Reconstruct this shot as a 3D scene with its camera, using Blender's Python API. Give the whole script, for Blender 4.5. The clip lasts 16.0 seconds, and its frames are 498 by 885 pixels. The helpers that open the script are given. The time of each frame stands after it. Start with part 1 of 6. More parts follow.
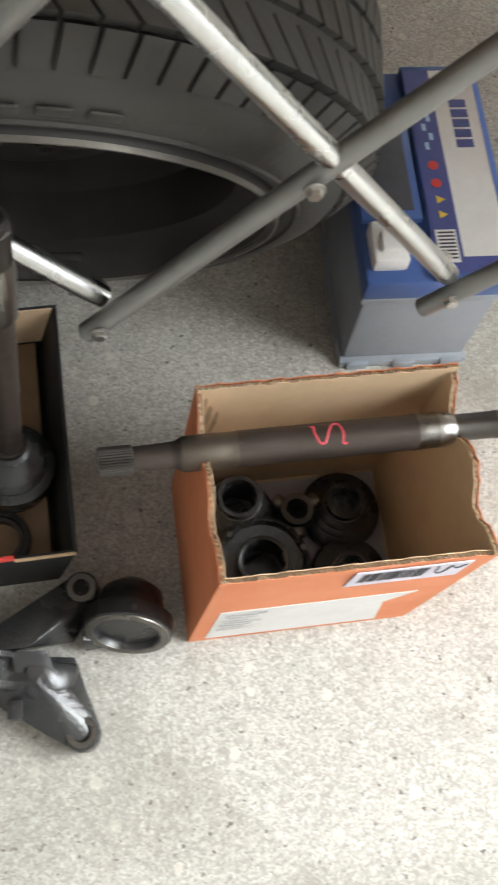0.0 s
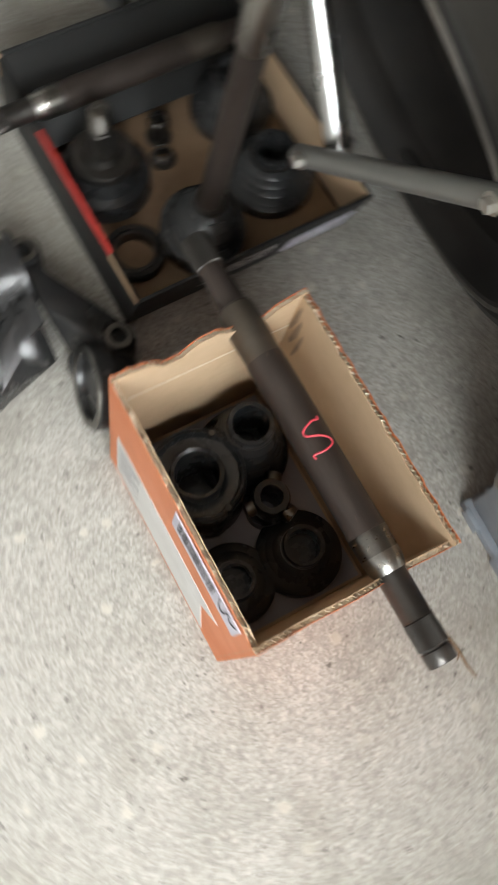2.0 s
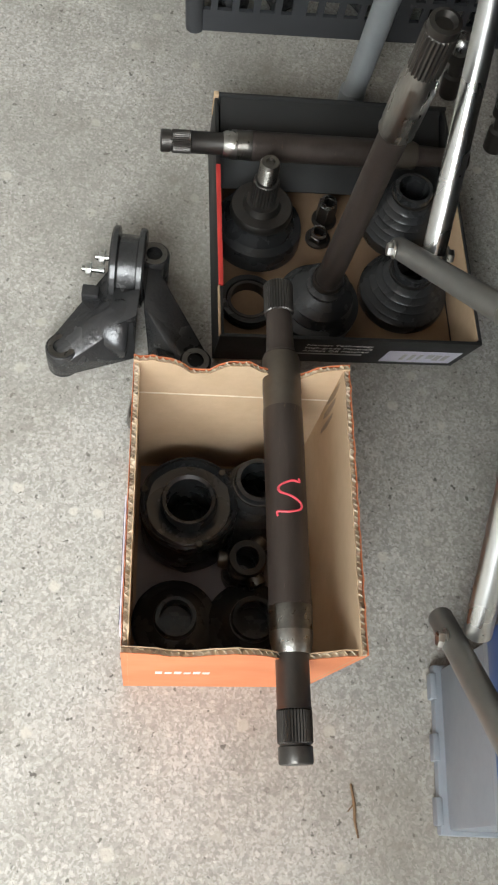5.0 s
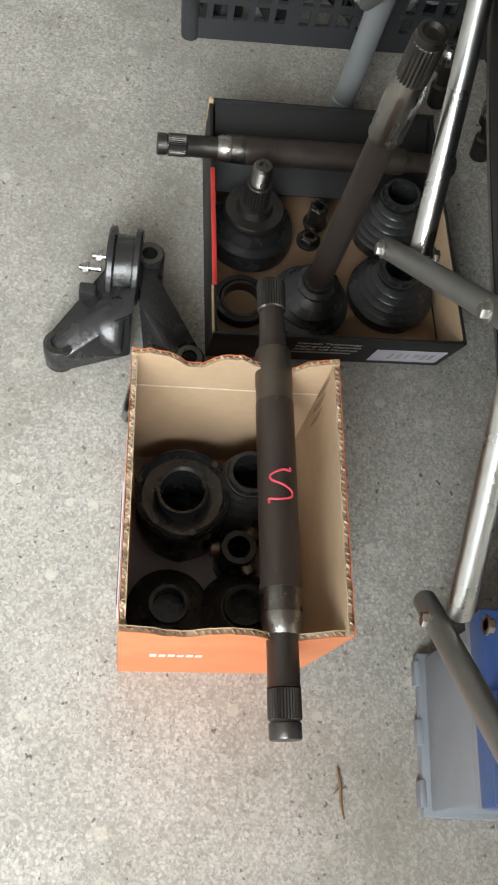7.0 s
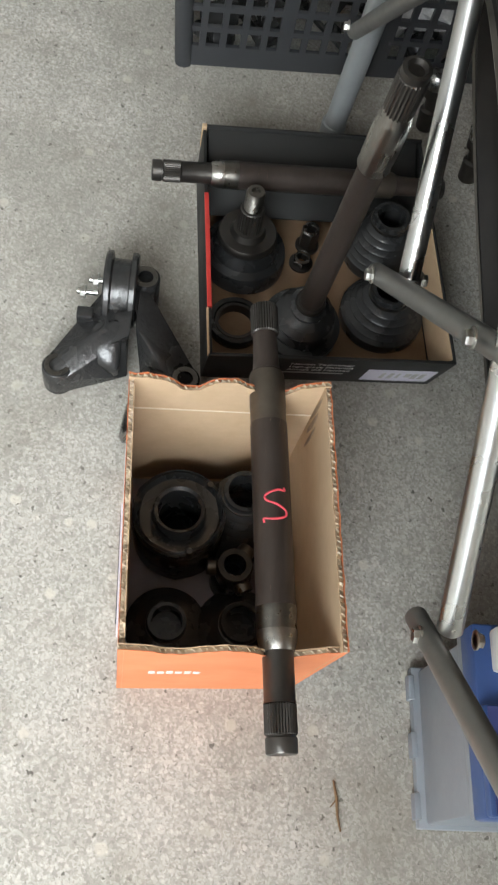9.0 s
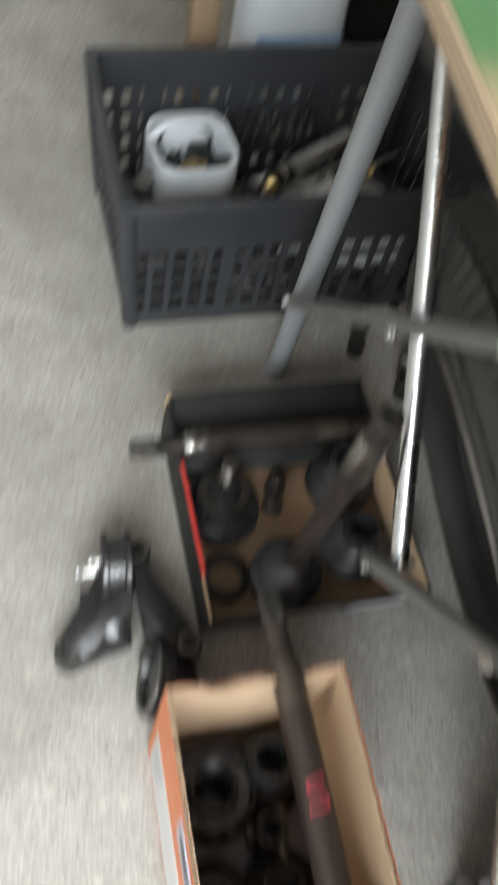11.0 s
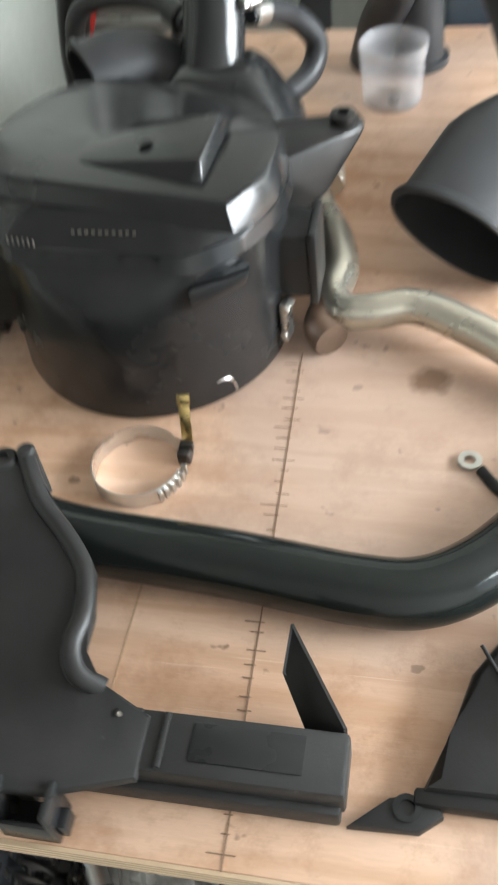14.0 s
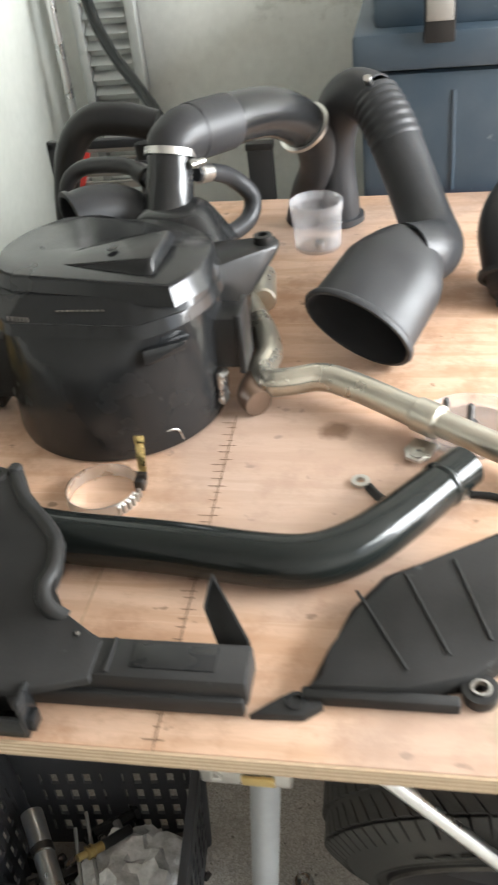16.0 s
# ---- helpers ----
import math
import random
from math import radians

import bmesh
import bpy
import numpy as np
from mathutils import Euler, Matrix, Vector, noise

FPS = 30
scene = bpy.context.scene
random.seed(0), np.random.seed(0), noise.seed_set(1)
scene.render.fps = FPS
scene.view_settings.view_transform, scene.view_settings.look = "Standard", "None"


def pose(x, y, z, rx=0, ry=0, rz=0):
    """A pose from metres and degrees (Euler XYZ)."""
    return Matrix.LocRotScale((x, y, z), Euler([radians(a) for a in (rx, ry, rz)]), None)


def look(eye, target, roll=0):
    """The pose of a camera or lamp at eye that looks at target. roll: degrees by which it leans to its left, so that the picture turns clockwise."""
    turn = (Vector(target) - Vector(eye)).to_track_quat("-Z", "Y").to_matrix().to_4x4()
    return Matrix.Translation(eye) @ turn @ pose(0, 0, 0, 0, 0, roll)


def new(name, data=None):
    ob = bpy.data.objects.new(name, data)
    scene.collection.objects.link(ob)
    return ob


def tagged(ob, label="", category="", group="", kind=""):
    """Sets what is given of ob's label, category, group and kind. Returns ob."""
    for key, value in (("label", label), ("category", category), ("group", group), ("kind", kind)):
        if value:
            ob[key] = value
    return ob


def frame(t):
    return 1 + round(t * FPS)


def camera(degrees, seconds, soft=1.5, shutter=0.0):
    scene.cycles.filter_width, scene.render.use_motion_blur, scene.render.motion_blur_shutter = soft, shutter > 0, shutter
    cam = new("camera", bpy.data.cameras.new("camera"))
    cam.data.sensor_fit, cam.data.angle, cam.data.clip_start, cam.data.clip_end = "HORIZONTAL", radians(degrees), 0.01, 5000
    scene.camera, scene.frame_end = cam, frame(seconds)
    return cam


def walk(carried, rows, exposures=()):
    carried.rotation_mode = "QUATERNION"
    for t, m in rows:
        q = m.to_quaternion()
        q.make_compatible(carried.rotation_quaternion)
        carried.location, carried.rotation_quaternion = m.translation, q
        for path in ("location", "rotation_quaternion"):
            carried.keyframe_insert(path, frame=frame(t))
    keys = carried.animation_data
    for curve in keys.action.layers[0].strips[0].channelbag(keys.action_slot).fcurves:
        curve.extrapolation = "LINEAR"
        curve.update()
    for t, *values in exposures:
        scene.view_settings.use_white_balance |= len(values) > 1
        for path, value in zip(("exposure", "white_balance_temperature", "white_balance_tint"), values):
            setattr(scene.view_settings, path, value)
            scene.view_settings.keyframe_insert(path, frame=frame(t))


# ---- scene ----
cam = camera(30.5, 16.0, soft=2.0, shutter=0.9)
PATH = [
    (0, (-0.121, 0.058, 0.94), (0.068, 0.783, -0.914), 11.5),
    (0.5, (-0.087, 0.059, 0.938), (0.124, 0.774, -0.918), 13.2),
    (1, (-0.043, 0.102, 0.91), (0.107, 0.819, -0.951), 16.0),
    (1.5, (0.059, 0.13, 0.893), (-0.145, 0.771, -0.99), 23.4),
    (2, (0.17, 0.139, 0.876), (-0.328, 0.581, -1.01), 17.3),
    (2.5, (0.219, 0.197, 0.847), (-0.444, 0.573, -1.002), 26.8),
    (3, (0.238, 0.236, 0.823), (-0.5, 0.432, -1.026), 18.0),
    (3.5, (0.246, 0.25, 0.836), (-0.537, 0.443, -0.994), 16.8),
    (4, (0.251, 0.246, 0.845), (-0.559, 0.427, -0.975), 16.8),
    (6.5, (0.292, 0.243, 0.883), (-0.577, 0.431, -0.909), 16.7),
    (7, (0.293, 0.239, 0.882), (-0.567, 0.439, -0.912), 17.8),
    (7.5, (0.297, 0.241, 0.886), (-0.56, 0.444, -0.909), 17.8),
    (8, (0.3, 0.24, 0.888), (-0.562, 0.434, -0.906), 17.2),
    (8.2, (0.299, 0.242, 0.889), (-0.567, 0.441, -0.902), 17.4),
    (10.5, (0.269, 0.174, 0.996), (-0.707, 0.404, -0.735), 16.1),
    (11, (0.183, 0.137, 1.05), (-0.894, 0.516, -0.593), 14.5),
    (11.5, (0.007, 0.128, 1.099), (-1.226, 0.607, -0.407), 11.5),
    (12, (-0.122, 0.183, 1.172), (-1.419, 0.794, -0.222), 3.0),
    (12.5, (-0.321, 0.19, 1.264), (-1.409, 1.062, -0.169), -2.3),
    (13, (-0.477, 0.188, 1.302), (-1.246, 1.253, -0.103), -8.8),
    (13.5, (-0.539, 0.228, 1.337), (-1.082, 1.383, -0.194), -7.8),
    (14, (-0.529, 0.163, 1.423), (-0.9, 1.455, -0.054), -8.4),
    (14.5, (-0.53, 0.058, 1.477), (-0.891, 1.518, 0.161), -7.9),
    (15, (-0.515, -0.012, 1.487), (-0.876, 1.535, 0.232), -7.2),
    (15.5, (-0.493, -0.062, 1.472), (-0.847, 1.495, 0.259), -5.7),
    (16, (-0.42, -0.104, 1.452), (-0.786, 1.448, 0.3), -7.1),
]
walk(cam, [(t, look(eye, target, roll)) for t, eye, target, roll in PATH],
     exposures=[(0.0, 0.75, 6250, 8), (1.5, 0.7, 6250, 8), (2.5, 0.02, 6350, 8), (3.5, 0.38, 6300, 8), (8.2, 0.36, 6200, 7), (12.0, 0.7, 6100, 9), (13.0, 1.02, 6200, 9), (14.0, 1.05, 6100, 6), (14.5, 1.0, 6050, 4), (15.0, 1.05, 6300, 9), (16.0, 1.15, 6350, 9)])

# ---------------------------------------------------------------- light
sky_world = bpy.data.worlds.new("overcast_sky")
scene.world = sky_world
sky_world.use_nodes = True
wn = sky_world.node_tree
sky = wn.nodes.new("ShaderNodeTexSky")
sky.sky_type = "NISHITA"
sky.sun_disc = False
sky.sun_elevation = radians(41)
sky.sun_rotation = radians(99)
pale = wn.nodes.new("ShaderNodeHueSaturation")
pale.inputs["Saturation"].default_value = 0.35
wn.links.new(sky.outputs[0], pale.inputs["Color"])
wn.links.new(pale.outputs[0], wn.nodes["Background"].inputs[0])
wn.nodes["Background"].inputs[1].default_value = 0.15

sun_data = bpy.data.lights.new("sun", "SUN")
sun_data.energy, sun_data.angle, sun_data.color = 5.0, radians(40), (0.955, 1.0, 0.985)
sun = new("sun", sun_data)
sun.matrix_basis = look((3.0, -0.5, 2.7), (0, 0, 0))

side_light = bpy.data.lights.new("doorway_daylight", "AREA")
side_light.shape, side_light.size, side_light.size_y = "RECTANGLE", 1.6, 1.3
side_light.energy, side_light.color = 110, (0.98, 0.99, 1.0)
sl = new("doorway_daylight", side_light)
sl.matrix_basis = look((1.78, 1.05, 1.55), (-0.5, 0.8, 0.85))
scene.view_settings.exposure = 0.0

# ---------------------------------------------------------------- materials


def material(name, base, rough=0.6, metal=0.0, second=None, scale=20.0, amount=0.5, bump=0.15, bump_scale=120.0,
             fine=0.08, spec=0.5, stretch=(1, 1, 1), wear=None, wear_cut=0.62, wear_scale=14.0, coat=0.0, alpha=None, transmission=0.0):
    """A node material with colour variation at two scales, uneven gloss, fine relief and, if asked, worn patches."""
    m = bpy.data.materials.new(name)
    m.use_nodes = True
    nt, b = m.node_tree, m.node_tree.nodes["Principled BSDF"]
    tc = nt.nodes.new("ShaderNodeTexCoord")
    mp = nt.nodes.new("ShaderNodeMapping")
    mp.inputs["Scale"].default_value = stretch
    nt.links.new(tc.outputs["Object"], mp.inputs[0])

    def noisy(s, detail=4.0, rough_n=0.6):
        n = nt.nodes.new("ShaderNodeTexNoise")
        n.inputs["Scale"].default_value, n.inputs["Detail"].default_value, n.inputs["Roughness"].default_value = s, detail, rough_n
        nt.links.new(mp.outputs[0], n.inputs["Vector"])
        return n

    def mixed(fac, a, c, mode="MIX"):
        x = nt.nodes.new("ShaderNodeMix")
        x.data_type, x.blend_type = "RGBA", mode
        if isinstance(fac, float):
            x.inputs["Factor"].default_value = fac
        else:
            nt.links.new(fac, x.inputs["Factor"])
        for sock, v in ((x.inputs["A"], a), (x.inputs["B"], c)):
            if isinstance(v, tuple):
                sock.default_value = (*v[:3], 1)
            else:
                nt.links.new(v, sock)
        return x.outputs["Result"]

    def ramp(sock, lo, hi, a=0.0, c=1.0):
        r = nt.nodes.new("ShaderNodeMapRange")
        r.inputs[1].default_value, r.inputs[2].default_value, r.inputs[3].default_value, r.inputs[4].default_value = lo, hi, a, c
        nt.links.new(sock, r.inputs[0])
        return r.outputs[0]

    large, small = noisy(scale), noisy(bump_scale, 6.0)
    second = second or tuple(c * 0.7 for c in base)
    col = mixed(ramp(large.outputs["Fac"], 0.35, 0.68, 0.0, amount), base, second)
    col = mixed(ramp(small.outputs["Fac"], 0.3, 0.75, 0.0, fine), col, tuple(c * 0.3 for c in base))
    if wear:
        w = noisy(wear_scale, 8.0, 0.7)
        col = mixed(ramp(w.outputs["Fac"], wear_cut, wear_cut + 0.06, 0.0, 0.8), col, wear)
    nt.links.new(col, b.inputs["Base Color"])
    nt.links.new(ramp(large.outputs["Fac"], 0.3, 0.7, max(0.02, rough - 0.09), min(1, rough + 0.09)), b.inputs["Roughness"])
    b.inputs["Metallic"].default_value = metal
    b.inputs["Specular IOR Level"].default_value = spec
    b.inputs["Coat Weight"].default_value = coat
    b.inputs["Transmission Weight"].default_value = transmission
    if alpha is not None:
        b.inputs["Alpha"].default_value = alpha
    bp = nt.nodes.new("ShaderNodeBump")
    bp.inputs["Strength"].default_value, bp.inputs["Distance"].default_value = bump, 0.002
    nt.links.new(small.outputs["Fac"], bp.inputs["Height"])
    nt.links.new(bp.outputs[0], b.inputs["Normal"])
    m["tools"] = 0
    return m, nt, b, col, mixed, ramp, noisy, mp


def simple(*a, **k):
    return material(*a, **k)[0]


def concrete_floor():
    """Worn exposed-aggregate concrete: pale stones in a grey binder, grit, dark pits and wide brown stains."""
    m, nt, b, col, mixed, ramp, noisy, mp = material("worn_concrete", (0.47, 0.44, 0.395), 0.9, second=(0.39, 0.365, 0.325), scale=9.0, amount=0.8,
                                                   bump=0.0, bump_scale=420.0, fine=0.4, spec=0.15)

    def maths(op, p, q):
        x = nt.nodes.new("ShaderNodeMath")
        x.operation = op
        nt.links.new(p, x.inputs[0])
        if isinstance(q, float):
            x.inputs[1].default_value = q
        else:
            nt.links.new(q, x.inputs[1])
        return x.outputs[0]

    def stones(scale):
        """Cells with ragged borders: the shade of each stone, and the distance to its middle."""
        v = nt.nodes.new("ShaderNodeTexVoronoi")
        v.inputs["Scale"].default_value, v.inputs["Randomness"].default_value = scale, 1.0
        shift = nt.nodes.new("ShaderNodeVectorMath")
        shift.operation = "MULTIPLY_ADD"
        nt.links.new(noisy(160.0, 3.0).outputs["Color"], shift.inputs[0])
        shift.inputs[1].default_value = (0.006, 0.006, 0.0)
        nt.links.new(mp.outputs[0], shift.inputs[2])
        nt.links.new(shift.outputs[0], v.inputs["Vector"])
        sep = nt.nodes.new("ShaderNodeSeparateColor")
        nt.links.new(v.outputs["Color"], sep.inputs[0])
        return sep.outputs[0], v.outputs["Distance"]

    bare = ramp(noisy(3.1, 4.0, 0.6).outputs["Fac"], 0.38, 0.60, 0.35, 1.0)
    shade, rim = stones(215.0)
    pebble = maths("MULTIPLY", ramp(shade, 0.42, 0.72), ramp(rim, 0.55, 0.30))
    col = mixed(maths("MULTIPLY", maths("MULTIPLY", pebble, bare), 0.46), col, (0.70, 0.665, 0.60))
    dark = maths("MULTIPLY", ramp(shade, 0.30, 0.10), bare)
    col = mixed(maths("MULTIPLY", dark, 0.32), col, (0.26, 0.235, 0.205))
    shade2, rim2 = stones(420.0)
    col = mixed(maths("MULTIPLY", ramp(shade2, 0.55, 0.80), 0.32), col, (0.66, 0.63, 0.575))
    col = mixed(maths("MULTIPLY", ramp(shade2, 0.34, 0.12), 0.38), col, (0.22, 0.20, 0.175))
    big, bigrim = stones(52.0)
    col = mixed(maths("MULTIPLY", maths("MULTIPLY", ramp(big, 0.90, 0.93), ramp(bigrim, 0.36, 0.28)), 0.6), col, (0.60, 0.56, 0.48))
    pit = noisy(120.0, 2.0, 0.5)
    where = noisy(11.0, 3.0, 0.6)
    hole = maths("MULTIPLY", ramp(pit.outputs["Fac"], 0.665, 0.70), ramp(where.outputs["Fac"], 0.36, 0.54, 0.3, 1.0))
    col = mixed(maths("MULTIPLY", hole, 0.8), col, (0.075, 0.066, 0.056))
    cloud = noisy(6.5, 6.0, 0.7)
    col = mixed(ramp(cloud.outputs["Fac"], 0.50, 0.68, 0.0, 0.45), col, (0.24, 0.215, 0.18))
    stain = noisy(2.3, 5.0, 0.65)
    col = mixed(ramp(stain.outputs["Fac"], 0.47, 0.66, 0.0, 0.6), col, (0.25, 0.23, 0.20))
    nt.links.new(col, b.inputs["Base Color"])
    bp = nt.nodes.new("ShaderNodeBump")
    bp.inputs["Strength"].default_value, bp.inputs["Distance"].default_value = 0.22, 0.0015
    nt.links.new(maths("SUBTRACT", pebble, hole), bp.inputs["Height"])
    nt.links.new(bp.outputs[0], b.inputs["Normal"])
    return m


def plywood():
    """Used plywood: long soft grain, small knots, grey dirt and a splash of green paint near the front edge."""
    m, nt, b, col, mixed, ramp, noisy, mp = material("used_plywood", (0.72, 0.505, 0.37), 0.52, second=(0.60, 0.365, 0.235), scale=3.0, amount=0.8, bump=0.12,
                                                   bump_scale=60.0, fine=0.14, stretch=(1.0, 7.0, 1.0), spec=0.35)
    tc = nt.nodes.new("ShaderNodeTexCoord")
    def plain(s, d=4.0):
        n = nt.nodes.new("ShaderNodeTexNoise")
        n.inputs["Scale"].default_value, n.inputs["Detail"].default_value = s, d
        nt.links.new(tc.outputs["Object"], n.inputs["Vector"])
        return n
    dirt = plain(13.0, 7.0)
    dirt.inputs["Roughness"].default_value = 0.72
    col = mixed(ramp(dirt.outputs["Fac"], 0.48, 0.64, 0.0, 0.75), col, (0.42, 0.245, 0.15))
    figure = nt.nodes.new("ShaderNodeTexWave")
    figure.bands_direction = "Y"
    for key, value in (("Scale", 3.2), ("Distortion", 9.0), ("Detail", 4.0), ("Detail Scale", 1.6), ("Detail Roughness", 0.65)):
        figure.inputs[key].default_value = value
    long_grain = nt.nodes.new("ShaderNodeMapping")
    long_grain.inputs["Scale"].default_value = (0.35, 2.2, 1.0)
    nt.links.new(tc.outputs["Object"], long_grain.inputs[0])
    nt.links.new(long_grain.outputs[0], figure.inputs["Vector"])
    col = mixed(ramp(figure.outputs["Fac"], 0.55, 0.95, 0.0, 0.42), col, (0.48, 0.28, 0.165))
    scratch = nt.nodes.new("ShaderNodeTexNoise")
    scratch.inputs["Scale"].default_value, scratch.inputs["Detail"].default_value = 5.0, 2.0
    thin = nt.nodes.new("ShaderNodeMapping")
    thin.inputs["Scale"].default_value, thin.inputs["Rotation"].default_value = (1.0, 60.0, 1.0), (0, 0, radians(24))
    nt.links.new(tc.outputs["Object"], thin.inputs[0])
    nt.links.new(thin.outputs[0], scratch.inputs["Vector"])
    col = mixed(ramp(scratch.outputs["Fac"], 0.69, 0.73, 0.0, 0.35), col, (0.80, 0.62, 0.47))
    drip = plain(34.0, 3.0)
    col = mixed(ramp(drip.outputs["Fac"], 0.69, 0.72, 0.0, 0.75), col, (0.22, 0.13, 0.08))
    grey = plain(3.2, 7.0)
    col = mixed(ramp(grey.outputs["Fac"], 0.50, 0.64, 0.0, 0.5), col, (0.46, 0.36, 0.31))
    away = nt.nodes.new("ShaderNodeVectorMath")
    away.operation = "DISTANCE"
    nt.links.new(tc.outputs["Object"], away.inputs[0])
    away.inputs[1].default_value = (-0.245, -0.575, 0.80)
    blur = nt.nodes.new("ShaderNodeMath")
    blur.operation = "MULTIPLY_ADD"
    nt.links.new(plain(16.0).outputs["Fac"], blur.inputs[0])
    blur.inputs[1].default_value = 0.07
    nt.links.new(away.outputs["Value"], blur.inputs[2])
    col = mixed(ramp(blur.outputs[0], 0.075, 0.16, 0.9, 0.0), col, (0.045, 0.18, 0.06))
    knot = nt.nodes.new("ShaderNodeVectorMath")
    knot.operation = "DISTANCE"
    nt.links.new(tc.outputs["Object"], knot.inputs[0])
    knot.inputs[1].default_value = (-0.524, -0.149, 0.80)
    kb = nt.nodes.new("ShaderNodeMath")
    kb.operation = "MULTIPLY_ADD"
    nt.links.new(plain(60.0).outputs["Fac"], kb.inputs[0])
    kb.inputs[1].default_value = 0.022
    nt.links.new(knot.outputs["Value"], kb.inputs[2])
    col = mixed(ramp(kb.outputs[0], 0.022, 0.034, 0.75, 0.0), col, (0.17, 0.09, 0.05))
    nt.links.new(col, b.inputs["Base Color"])
    return m


def ply_edge():
    """The sawn edge of the sheet: pale and brown veneers in turn."""
    m, nt, b, col, mixed, ramp, noisy, mp = material("plywood_edge", (0.60, 0.47, 0.32), 0.8, second=(0.48, 0.36, 0.24), scale=12.0, bump=0.3, bump_scale=150.0, fine=0.2)
    wave = nt.nodes.new("ShaderNodeTexWave")
    wave.bands_direction = "Z"
    wave.inputs["Scale"].default_value, wave.inputs["Distortion"].default_value = 62.0, 0.8
    nt.links.new(mp.outputs[0], wave.inputs["Vector"])
    nt.links.new(mixed(ramp(wave.outputs["Fac"], 0.4, 0.6, 0.0, 0.6), col, (0.30, 0.20, 0.12)), b.inputs["Base Color"])
    return m


FLOOR = concrete_floor()
PLY, PLY_EDGE = plywood(), ply_edge()
WALL = simple("old_limewash", (0.66, 0.665, 0.62), 0.9, second=(0.54, 0.55, 0.51), scale=2.5, amount=0.8, bump=0.5, bump_scale=45, fine=0.15, wear=(0.42, 0.42, 0.38), wear_cut=0.6, wear_scale=5)
# Grey of the unseen front wall, set for its fill light and dark reflections.
FILLWALL = simple("grey_fill_wall", (0.46, 0.45, 0.425), 0.8, second=(0.38, 0.37, 0.345), scale=4, stretch=(6, 6, 1), bump=0.3)
# Grey-green paint, darker than WALL to stand for weaker light on the pier.
PIER = simple("dimmed_grey_green_paint", (0.47, 0.485, 0.44), 0.85, second=(0.37, 0.385, 0.345), scale=2.2, amount=0.8, bump=0.35, bump_scale=45, fine=0.12, wear=(0.30, 0.27, 0.22), wear_cut=0.62, wear_scale=6)
CEILING = simple("ceiling_board", (0.38, 0.37, 0.35), 0.9, scale=2)
BLACK = simple("glossy_black_plastic", (0.012, 0.0125, 0.013), 0.22, second=(0.018, 0.018, 0.018), scale=9, bump=0.06, bump_scale=90, spec=0.4, wear=(0.045, 0.044, 0.043), wear_cut=0.66, wear_scale=20)
MATTE = simple("matt_black_plastic", (0.013, 0.0128, 0.0125), 0.36, second=(0.030, 0.0295, 0.029), scale=7, amount=0.75, bump=0.12, bump_scale=260, spec=0.26, wear=(0.085, 0.085, 0.085), wear_cut=0.65, wear_scale=24)
RUBBER = simple("dusty_rubber", (0.022, 0.0225, 0.024), 0.42, second=(0.038, 0.039, 0.041), scale=14, bump=0.15, bump_scale=180, spec=0.32)
TYRE = simple("worn_tyre_rubber", (0.040, 0.038, 0.034), 0.72, second=(0.066, 0.061, 0.053), scale=8, amount=0.7, bump=0.3, bump_scale=140)
RIM = simple("dirty_wheel_steel", (0.020, 0.018, 0.017), 0.6, second=(0.07, 0.062, 0.055), scale=9, metal=0.3, wear=(0.35, 0.34, 0.32), wear_cut=0.67, wear_scale=11)
GLOSS = simple("black_lacquered_tube", (0.010, 0.012, 0.011), 0.14, second=(0.013, 0.015, 0.014), scale=8, bump=0.04, bump_scale=40, spec=0.34, coat=0.0)
BOOT = simple("greased_boot_rubber", (0.023, 0.0233, 0.024), 0.27, second=(0.034, 0.034, 0.035), scale=25, bump=0.12, bump_scale=120)
SHAFT = simple("oiled_dark_steel", (0.075, 0.058, 0.050), 0.46, metal=0.65, second=(0.115, 0.092, 0.080), scale=18, stretch=(1, 6, 6), bump=0.1, wear=(0.16, 0.12, 0.09), wear_cut=0.62, wear_scale=40)
WORN = simple("dull_worn_steel", (0.20, 0.188, 0.17), 0.33, metal=1.0, second=(0.12, 0.108, 0.096), scale=30, stretch=(6, 6, 1), bump=0.1)
TAN = simple("brown_worn_steel", (0.15, 0.125, 0.10), 0.45, metal=0.8, second=(0.10, 0.08, 0.065), scale=40, bump=0.1)
NICKEL = simple("dull_bright_steel", (0.36, 0.345, 0.32), 0.32, metal=1.0, second=(0.20, 0.185, 0.17), scale=26, stretch=(5, 5, 1), bump=0.1)
STEEL = simple("ground_steel", (0.50, 0.49, 0.47), 0.26, metal=1.0, second=(0.30, 0.28, 0.26), scale=30, stretch=(8, 1, 1), bump=0.08)
DARKSTEEL = simple("dull_splined_steel", (0.10, 0.092, 0.085), 0.40, metal=0.9, second=(0.06, 0.055, 0.05), scale=35, bump=0.15)
CAST = simple("greasy_cast_iron", (0.052, 0.051, 0.052), 0.22, metal=0.6, second=(0.095, 0.092, 0.088), scale=22, bump=0.4, bump_scale=160, wear=(0.22, 0.21, 0.20), wear_cut=0.68, wear_scale=30)
ALU = simple("bare_aluminium_tube", (0.74, 0.74, 0.73), 0.30, metal=1.0, second=(0.58, 0.58, 0.57), scale=14, bump=0.06, bump_scale=200)
GREYALU = simple("dull_grey_tube", (0.30, 0.295, 0.28), 0.46, metal=0.7, second=(0.22, 0.215, 0.20), scale=12, bump=0.1)
LEGGREY = simple("grey_powder_coat", (0.33, 0.34, 0.345), 0.48, metal=0.15, second=(0.26, 0.27, 0.275), scale=10)
